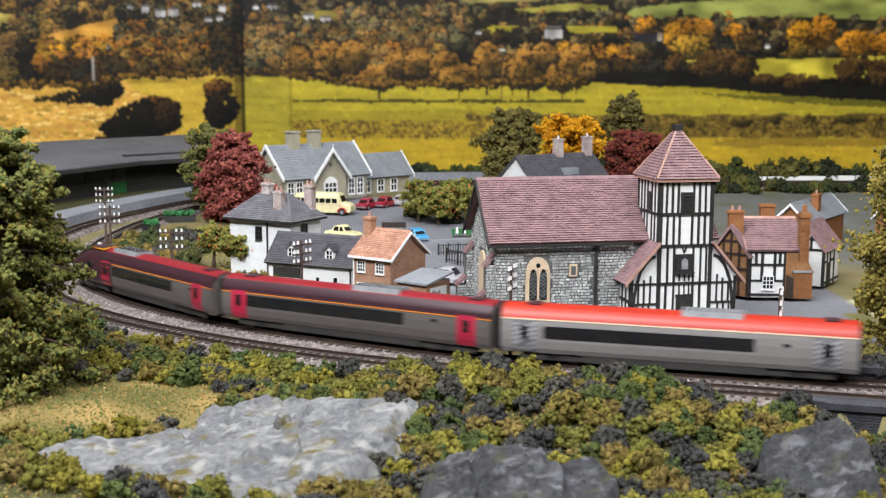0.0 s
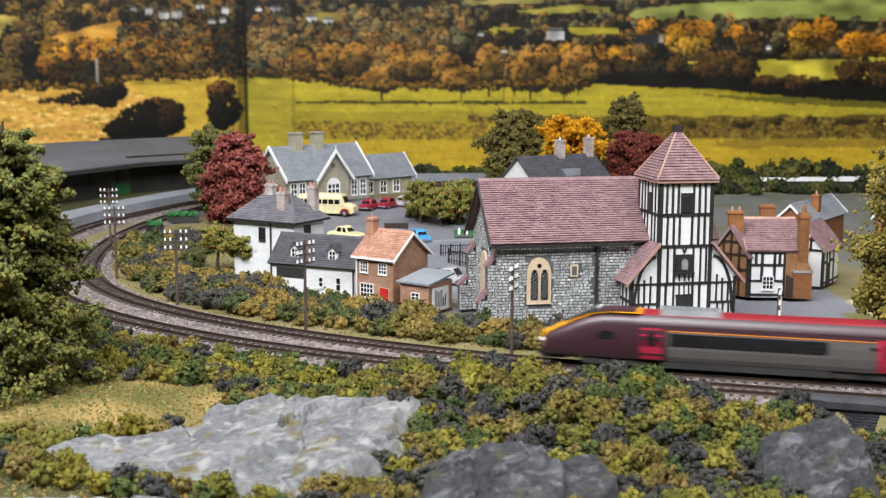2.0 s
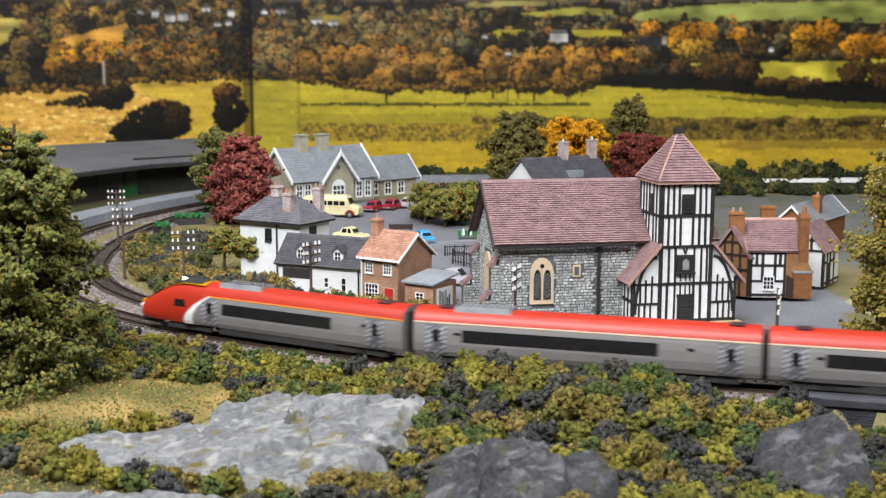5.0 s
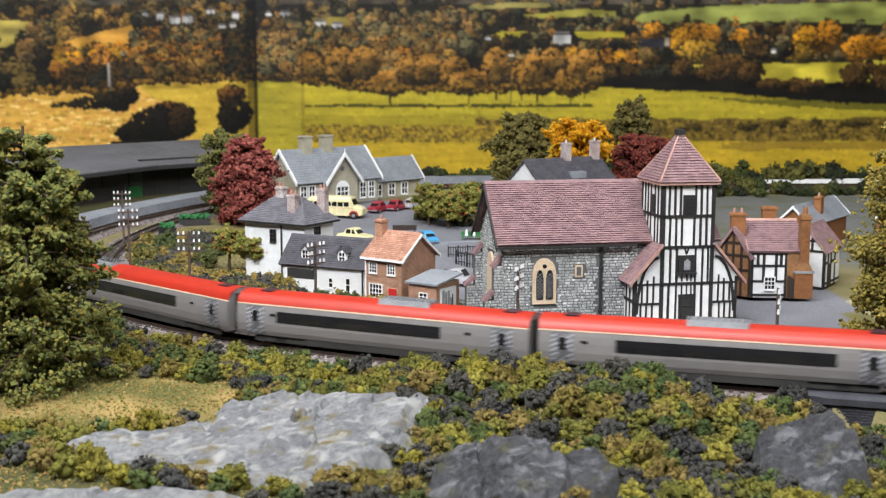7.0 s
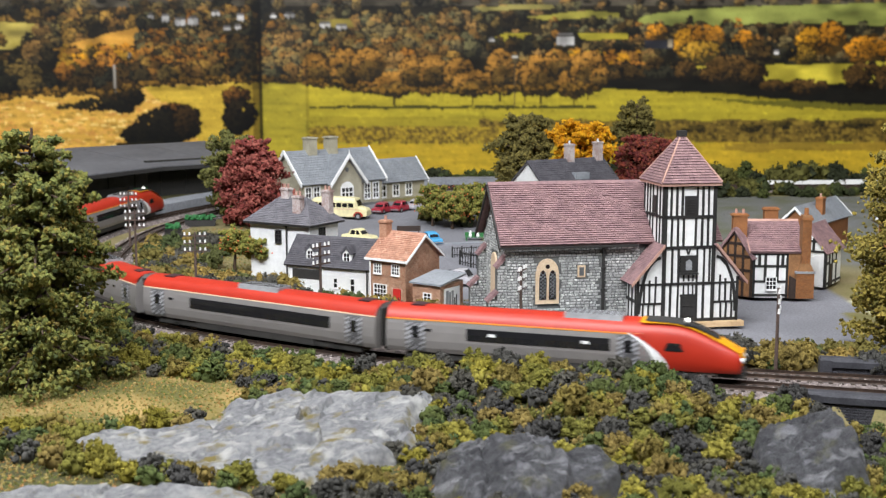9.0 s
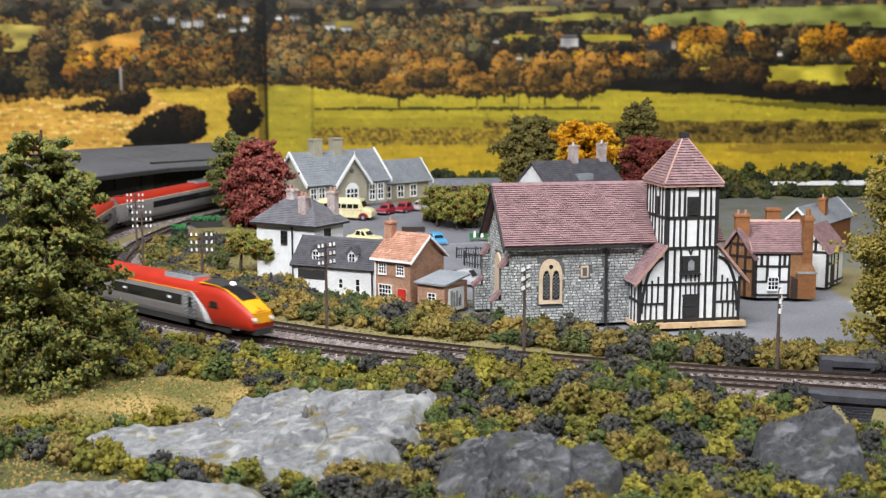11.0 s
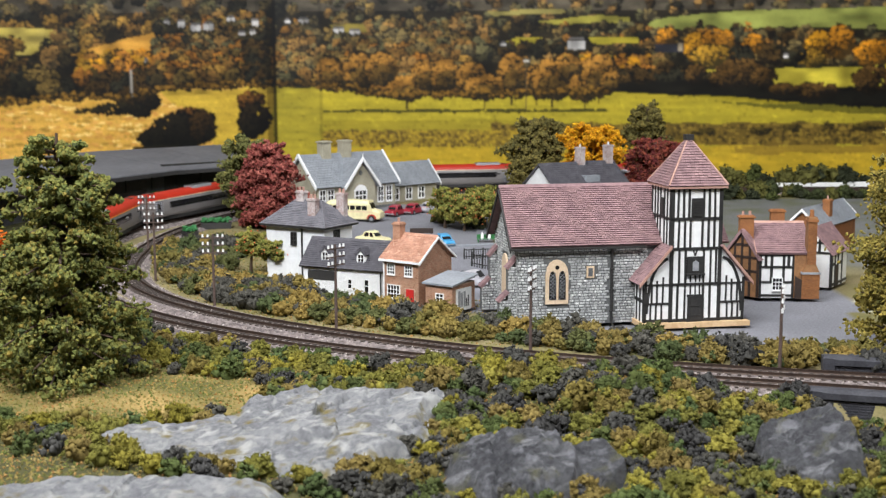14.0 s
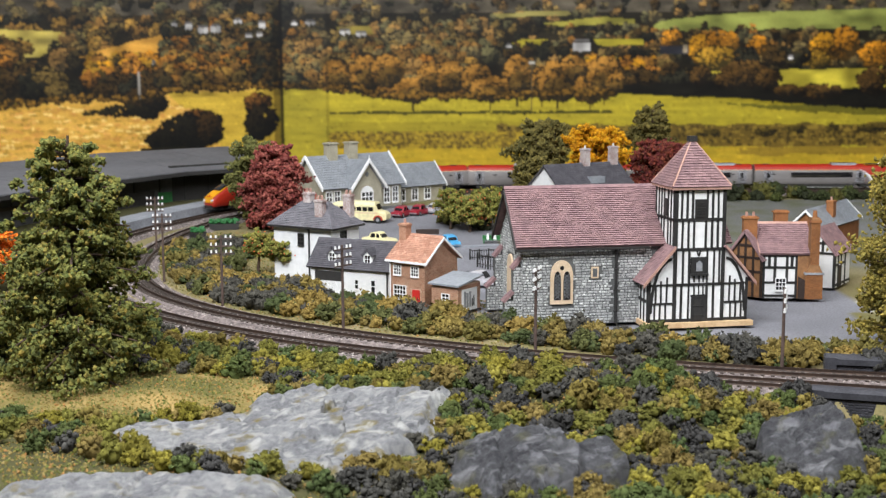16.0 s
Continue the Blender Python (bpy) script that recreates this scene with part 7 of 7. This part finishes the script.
FRUIT = mat("orange_fruit", lin(214, 108, 60), None, 400, 0.5, 0.1)

tree("conifer", "tall shaggy dark green tree with drooping boughs", -0.338, 0.985, 0.226, [(0, 0.048), (0.10, 0.058), (0.35, 0.066), (0.6, 0.054), (0.8, 0.041), (0.93, 0.029), (1.0, 0.018)], LEAFA, 25000, 0.0023, 51, limbs=92, droop=0.5, lo=0.07, trunk=0.007, spread=0.12)
tree("broadleaf_tree", "tall olive yellow tree beside the churchyard", 0.432, 1.085, 0.236, [(0, 0.045), (0.15, 0.056), (0.4, 0.058), (0.7, 0.046), (0.9, 0.030), (1.0, 0.014)], LEAFB, 21000, 0.0022, 52, limbs=90, droop=0.05, lo=0.08, trunk=0.006, spread=0.17)
tree("copper_tree", "dense maroon copper beech tree behind the houses", -0.307, 1.93, 0.147, [(0, 0.026), (0.15, 0.044), (0.45, 0.050), (0.75, 0.040), (0.92, 0.025), (1.0, 0.014)], LEAFR, 10000, 0.0029, 53, limbs=70, droop=0.2, lo=0.10)
tree("broadleaf_tree", "dull green rounded tree behind the copper beech", -0.352, 2.02, 0.146, [(0, 0.025), (0.2, 0.045), (0.6, 0.048), (0.9, 0.032), (1.0, 0.016)], LEAFG, 7000, 0.0030, 54, limbs=36, droop=0.1, lo=0.1)
tree("broadleaf_tree", "dark olive tree beside the far track", 0.137, 2.265, 0.160, [(0, 0.02), (0.25, 0.050), (0.6, 0.046), (1.0, 0.018)], LEAFD, 5200, 0.0034, 55, limbs=34, droop=0.05, lo=0.15)
tree("autumn_tree", "golden yellow autumn tree behind the white house", 0.254, 2.27, 0.142, [(0, 0.02), (0.35, 0.040), (0.7, 0.060), (0.9, 0.048), (1.0, 0.030)], LEAFY, 5200, 0.0034, 56, limbs=34, droop=0.0, lo=0.3)
tree("autumn_tree", "dull red autumn tree behind the white house", 0.372, 2.255, 0.118, [(0, 0.025), (0.4, 0.052), (0.7, 0.050), (1.0, 0.024)], LEAFR2, 5200, 0.0034, 57, limbs=34, droop=0.0, lo=0.2)
tree("broadleaf_tree", "tall dark olive tree behind the red tree", 0.392, 2.50, 0.180, [(0, 0.02), (0.5, 0.045), (0.8, 0.040), (1.0, 0.020)], LEAFD, 3600, 0.0036, 58, limbs=30, droop=0.0, lo=0.3)
tree("broadleaf_tree", "dark olive tree next to the golden tree", 0.190, 2.49, 0.15, [(0, 0.02), (0.5, 0.040), (0.8, 0.035), (1.0, 0.016)], LEAFD, 3000, 0.0036, 59, limbs=26, droop=0.0, lo=0.3)
for k, (x, y, h, r) in enumerate(((-0.270, 1.535, 0.060, 0.019), (-0.232, 1.490, 0.056, 0.021))):
    tree("apple_tree", "small apple tree with bare trunk and orange fruit", x, y, h, [(0, 0.004), (0.5, r * 0.8), (0.75, r), (1.0, r * 0.6)], LEAFAP, 2000, 0.0020, 60 + k, limbs=20, droop=0.05, lo=0.5, trunk=0.0028, dots=FRUIT)
for k, (x, y, h, r) in enumerate(((-0.020, 1.93, 0.068, 0.026), (0.012, 1.90, 0.062, 0.027), (0.040, 1.94, 0.070, 0.028), (0.070, 1.90, 0.064, 0.026), (0.088, 1.95, 0.066, 0.024))):
    tree("apple_tree", "bushy fruit tree in the small orchard", x, y, h, [(0, 0.010), (0.4, r), (0.75, r), (1.0, r * 0.6)], LEAFAP, 2200, 0.0024, 70 + k, limbs=22, droop=0.05, lo=0.3, trunk=0.0028, dots=FRUIT)
ORLEAF = palette("orange_leaf", [lin(222, 112, 34), lin(196, 92, 30), lin(230, 140, 50)], "island", 2500, 0.5)
tree("autumn_bush", "orange leaved bush behind the conifer", -0.58, 1.42, 0.085, [(0, 0.02), (0.5, 0.035), (1.0, 0.02)], ORLEAF, 1300, 0.0026, 80, limbs=18, droop=0.0, lo=0.3)
tree("broadleaf_tree", "dark green tree at the end of the layout", -0.437, 0.99, 0.10, [(0, 0.03), (0.5, 0.036), (1.0, 0.018)], LEAFA, 3500, 0.0026, 81, limbs=26, droop=0.2, lo=0.1)


# ---- telegraph poles ----
def pole(x, y, h, turn, arms, base=None):
    z = ground_z(x, y) if base is None else base
    t = thing("telegraph_pole", "brown wooden telegraph pole with white insulators", "telegraph pole", pose(x, y, z, 0, 0, turn), "telegraph poles")
    part("post", Shape().tube((0, 0, -0.003), (0, 0, h), 0.0017, 0.0012, 8), POLEWOOD, t)
    for k in range(arms):
        zz = h - 0.004 - k * 0.0085
        a = part("crossarm", Shape().box(-0.0125, 0.0125, -0.0017, -0.0007, zz - 0.0008, zz + 0.0008), POLEWOOD, t)
        for u in (-0.011, -0.0055, 0.0055, 0.011):
            part("insulator", Shape().tube((u, -0.0012, zz + 0.0008), (u, -0.0012, zz + 0.0040), 0.0012, 0.0009, 8), INSUL, a)


pole(0.068, 1.066, 0.085, 70, 3)
pole(-0.123, 1.178, 0.090, 52, 3)
pole(-0.274, 1.312, 0.083, 8, 3)
pole(-0.383, 1.483, 0.088, 4, 3)
pole(-0.451, 1.716, 0.084, 2, 3)
pole(0.282, 1.005, 0.076, 72, 3)


# ---- bridge parapets ----
def parapet(x0, y0, length, z0, z1, turn, label):
    m = pose(x0, y0, 0, 0, 0, turn)
    t = thing("bridge_parapet", label, "parapet", m)
    part("wall", Shape().box(0, length, 0, 0.012, z0, z1), PARAPET, t)
    masonry(t, Matrix.Identity(4), [(0.002, z0), (min(length, 0.35), z0), (min(length, 0.35), z1 - 0.004), (0.002, z1 - 0.004)], 0.0046, 0.0022, 0.0004, PARAPET, (), 77, 0.0006, 0.15, "brickwork")
    part("coping", Shape().prism([(-0.0025, z1 - 0.003), (-0.0025, z1 + 0.002), (0.002, z1 + 0.0045), (0.010, z1 + 0.0045), (0.0145, z1 + 0.002), (0.0145, z1 - 0.003)], -0.003, length, "x"), PARAPET, t, "rounded dark coping stones")
    part("string_course", Shape().box(-0.001, length, -0.0022, 0.001, z1 - 0.026, z1 - 0.0225), PARAPET, t)
    part("pier", Shape().box(-0.004, 0.006, -0.003, 0.014, z0, z1 + 0.003), PARAPET, t)


parapet(0.2855, 0.9125, 1.0, -0.075, -0.001, -16, "dark grey brick bridge parapet with rounded coping")
parapet(0.3225, 1.002, 1.0, -0.03, 0.0045, -12, "low dark grey brick parapet beyond the tracks")

# ---- vehicles ----
def wheel_set(t, xs, half, r):
    for x in xs:
        for sd in (-1, 1):
            w = part("wheel", Shape().tube((x, sd * half, r), (x, sd * (half - 0.0022), r), r, n=14), TYRE, t)
            part("hub", Shape().tube((x, sd * (half + 0.0002), r), (x, sd * (half - 0.001), r), r * 0.5, n=10), GREYBOX, w)


def loft(sections, closed=True):
    """Skin through outlines of equal count."""
    sh = Shape()
    n = len(sections[0])
    for s in sections:
        sh.v += [tuple(p) for p in s]
    for i in range(len(sections) - 1):
        for k in range(n):
            a, b = i * n + k, i * n + (k + 1) % n
            sh.f.append((a, b, b + n, a + n))
    sh.f += [tuple(range(n)), tuple(range((len(sections) - 1) * n, len(sections) * n))[::-1]]
    return sh


def saloon(label, m, paint, L=0.054, W=0.021, H=0.0195, round_back=False):
    t = thing("car", label, "car", m, "parked cars")
    hw = W / 2
    if round_back:
        body = [(-0.5, 0.25, 0.30), (-0.42, 0.2, 0.50), (-0.25, 0.18, 0.60), (0.05, 0.18, 0.58), (0.3, 0.18, 0.54), (0.44, 0.2, 0.46), (0.5, 0.25, 0.32)]
        roof = [(-0.42, 0.46), (-0.30, 0.74), (-0.12, 0.96), (0.05, 1.0), (0.13, 0.94), (0.24, 0.56)]
    else:
        body = [(-0.5, 0.25, 0.42), (-0.47, 0.18, 0.54), (-0.2, 0.17, 0.58), (0.15, 0.17, 0.58), (0.44, 0.18, 0.52), (0.5, 0.25, 0.40)]
        roof = [(-0.30, 0.56), (-0.20, 0.92), (-0.05, 1.0), (0.06, 0.98), (0.18, 0.58)]
    secs = []
    for x, a, b in body:
        k = 0.88 if abs(x) > 0.45 else 1.0
        secs.append([(x * L, -hw * k, a * H), (x * L, hw * k, a * H), (x * L, hw * k, (a + b) / 2 * H), (x * L, hw * k * 0.86, b * H), (x * L, -hw * k * 0.86, b * H), (x * L, -hw * k, (a + b) / 2 * H)])
    part("body", loft(secs), paint, t)
    secs = []
    for x, z in roof:
        w = hw * (0.84 - 0.14 * (z - 0.5))
        secs.append([(x * L, -hw * 0.84, 0.5 * H), (x * L, hw * 0.84, 0.5 * H), (x * L, w, z * H * 0.94), (x * L, w * 0.8, z * H), (x * L, -w * 0.8, z * H), (x * L, -w, z * H * 0.94)])
    part("cabin", loft(secs), paint, t)
    for sd in (-1, 1):
        for a, b in (((-0.20, -0.04), (-0.16, -0.04)), ((0.0, 0.12), (0.0, 0.07))):
            y0, y1 = sd * hw * 0.845, sd * hw * 0.79
            part("side_window", Shape().add([(a[0] * L, y0, 0.60 * H), (a[1] * L, y0, 0.60 * H), (b[1] * L, y1, 0.89 * H), (b[0] * L, y1, 0.89 * H)], [(0, 1, 2, 3)]), GLASSY, t)
    for x0, z0, x1, z1 in ((roof[-1][0], 0.60, roof[-2][0], 0.93), (roof[0][0], 0.60, roof[1][0], 0.86)):
        part("windscreen", Shape().add([(x0 * L, -hw * 0.66, z0 * H + 0.0006), (x0 * L, hw * 0.66, z0 * H + 0.0006), (x1 * L, hw * 0.6, z1 * H + 0.0006), (x1 * L, -hw * 0.6, z1 * H + 0.0006)], [(0, 1, 2, 3)]), GLASSY, t)
    for x in (-0.505, 0.505):
        part("bumper", Shape().box(min(x * L, x * L * 0.97), max(x * L, x * L * 0.97), -hw * 0.9, hw * 0.9, 0.25 * H, 0.33 * H), GREYBOX, t)
    wheel_set(t, (-0.3 * L, 0.3 * L), hw, 0.0042)


def coach():
    z = rise(0, 2.0) - 0.007
    t = thing("coach", "cream vintage motor coach with red wheel arches", "bus", pose(-0.174, 2.006, z, 0, 0, -16))
    L, W, H = 0.100, 0.029, 0.036
    prof = [(-0.5, 0.30, 0.62), (-0.49, 0.16, 0.82), (-0.42, 0.13, 0.95), (-0.2, 0.13, 1.0), (0.15, 0.13, 1.0), (0.30, 0.13, 0.97), (0.35, 0.13, 0.60), (0.47, 0.14, 0.52), (0.5, 0.2, 0.42)]
    secs = []
    for x, a, b in prof:
        k = 0.80 if x < -0.48 or x > 0.33 else 1.0
        w = W / 2 * k
        secs.append([(x * L, -w, a * H), (x * L, w, a * H), (x * L, w, b * H * 0.86), (x * L, w * 0.72, b * H), (x * L, -w * 0.72, b * H), (x * L, -w, b * H * 0.86)])
    part("body", loft(secs), CREAM, t, "cream coachwork")
    for sd in (-1, 1):
        for k in range(7):
            x0 = -0.44 * L + k * 0.105 * L
            part("window", Shape().box(x0, x0 + 0.088 * L, *sorted((sd * (W / 2 - 0.0003), sd * (W / 2 + 0.0004))), 0.56 * H, 0.76 * H), GLASSY, t)
        part("waist_line", Shape().box(-0.48 * L, 0.34 * L, *sorted((sd * (W / 2 - 0.0003), sd * (W / 2 + 0.0005))), 0.46 * H, 0.50 * H), BEIGE, t)
        for x in (-0.27, 0.36):
            pts = [(x * L + 0.0085 * math.cos(a), 0.0055 + 0.0080 * math.sin(a)) for a in np.linspace(0, math.pi, 9)]
            part("wheel_arch", Shape().prism(pts, sd * (W / 2 - 0.001), sd * (W / 2 + 0.0008), "y"), RED, t, "red wheel arch")
    part("windscreen", Shape().add([(0.352 * L, -W * 0.36, 0.62 * H), (0.352 * L, W * 0.36, 0.62 * H), (0.306 * L, W * 0.33, 0.92 * H), (0.306 * L, -W * 0.33, 0.92 * H)], [(0, 1, 2, 3)]), GLASSY, t)
    wheel_set(t, (-0.27 * L, 0.36 * L), W / 2 + 0.001, 0.0058)


coach()
zy = rise(0, 2.05) - 0.0068
saloon("dark red saloon car in the station yard", pose(-0.106, 2.060, zy, 0, 0, 66), CARRED)
saloon("crimson saloon car in the station yard", pose(-0.076, 2.085, zy, 0, 0, 62), CARRED)
saloon("grey saloon car in the station yard", pose(-0.048, 2.112, zy, 0, 0, 60), CARGREY)
saloon("pale blue saloon car on the road", pose(-0.022, 1.780, -0.004, 0, 0, 115), CARBLUE)
saloon("light grey rounded beetle-shaped car beside the brick garage", pose(0.020, 1.445, -0.0068, 0, 0, -28), CARGREY, 0.053, 0.021, 0.0205, True)
saloon("pale yellow car behind the white cottage", pose(-0.128, 1.800, -0.004, 0, 0, -32), CARYEL, 0.056, 0.022, 0.021)


# ---- fences, signs, planters ----
lw = thing("garden_wall", "low white painted wall at the foot of the backdrop", "wall", pose(0.66, 2.50, ground_z(0.66, 2.50)))
for k in range(8):
    part("wall_panel", Shape().box(k * 0.078, k * 0.078 + 0.0765, -0.003, 0.003, -0.003, 0.0085 + 0.0012 * (k % 3)), WHITEP, lw)

def railing(x0, y0, x1, y1, h=0.013, n=12):
    d = Vector((x1 - x0, y1 - y0, 0))
    t = thing("iron_railing", "dark iron railing along the road", "fence", pose(x0, y0, ground_z(x0, y0), 0, 0, math.degrees(math.atan2(d.y, d.x))), "road railings")
    L = d.length
    for z in (h * 0.25, h * 0.92):
        part("rail_bar", Shape().box(0, L, -0.0004, 0.0004, z - 0.0005, z + 0.0005), TIMBER, t)
    for k in range(n + 1):
        w = 0.0009 if k % 4 == 0 else 0.0004
        part("post", Shape().box(L * k / n - w, L * k / n + w, -w, w, -0.001, h * (1.1 if k % 4 == 0 else 1.0)), TIMBER, t)


railing(0.020, 1.60, 0.062, 1.545, 0.018)
railing(0.062, 1.545, 0.070, 1.48, 0.018)
railing(0.010, 1.66, 0.050, 1.67, 0.014)
railing(-0.33, 1.80, -0.25, 1.83, 0.011, 14)
railing(-0.42, 1.80, -0.33, 1.80, 0.011, 14)


def trough(x, y, turn, w=0.040):
    t = thing("planter", "green painted planter box with clipped green top", "planter", pose(x, y, ground_z(x, y), 0, 0, turn), "green planters")
    part("box", Shape().prism([(-w / 2, 0), (w / 2, 0), (w / 2 + 0.002, 0.010), (-w / 2 - 0.002, 0.010)], -0.007, 0.007, "y"), BLACK, t)
    top_ = Shape()
    rnd = random.Random(int(x * 1000))
    for k in range(60):
        c = Vector((rnd.uniform(-w / 2, w / 2), rnd.uniform(-0.006, 0.006), 0.011 + rnd.uniform(0, 0.006)))
        top_.add([v * rnd.uniform(0.002, 0.0034) for v in ICO1[0]], ICO1[1], Matrix.Translation(c))
    part("foliage", top_, GREENP, t, "bright green clipped foliage")


trough(-0.392, 1.925, 12, 0.046)
trough(-0.418, 1.845, 50, 0.020)
sg = thing("sign_board", "brown wooden sign board on two posts", "sign", pose(-0.055, 1.82, 0.0, 0, 0, 4))
part("board", Shape().box(-0.018, 0.018, -0.001, 0.001, 0.010, 0.018), BROWNTIMBER, sg)
for x in (-0.015, 0.015):
    part("post", Shape().box(x - 0.0008, x + 0.0008, -0.0008, 0.0008, -0.008, 0.012), BROWNTIMBER, sg)
bn = thing("bench", "small green bench on the pavement", "bench", pose(0.045, 1.80, 0.0, 0, 0, 0))
part("seat", Shape().box(-0.015, 0.015, -0.004, 0.004, 0.0035, 0.0048), GREENP, bn)
part("backrest", Shape().box(-0.015, 0.015, 0.0035, 0.0045, 0.0048, 0.0105), GREENP, bn)
for x in (-0.013, 0.013):
    part("leg", Shape().box(x - 0.0008, x + 0.0008, -0.0035, 0.0035, -0.005, 0.0035), GREENP, bn)
kb = part("kerb", Shape().box(-0.06, 0.09, -0.006, 0.006, -0.006, 0.0), PLATFORM, None)
kb.matrix_world = pose(0.03, 1.775, -0.001, 0, 0, 14)
tagged(kb, "pale grey raised pavement with kerb", "pavement", "", "structure")

for x, h_ in ((0.038, 0.0125), (0.049, 0.0135)):
    fg = Shape()
    for r0, z_, q in ((0.0026, 0.0058, 1.0), (0.0022, 0.0095, 0.9), (0.0015, h_, 1.0)):
        fg.add([Vector((v.x * r0, v.y * r0, v.z * r0 * 1.2)) + Vector((x, 1.798, z_)) for v in ICO2[0]], ICO2[1])
    tagged(part("figurine", fg, WHITEP, None, smooth=True), "tiny plain white seated model figure on the bench", "figurine", "bench figures")
pb = Shape().add([Vector((v.x, v.y, v.z * 1.2)) * (0.0034 + 0.001 * noise.noise(v * 2)) + Vector((-0.277, 1.03, ground_z(-0.277, 1.03) + 0.002)) for v in ICO2[0]], ICO2[1])
tagged(part("stone", pb, WHITEW, None, smooth=True), "small pale stone on the grass under the tree", "stone")
motions()
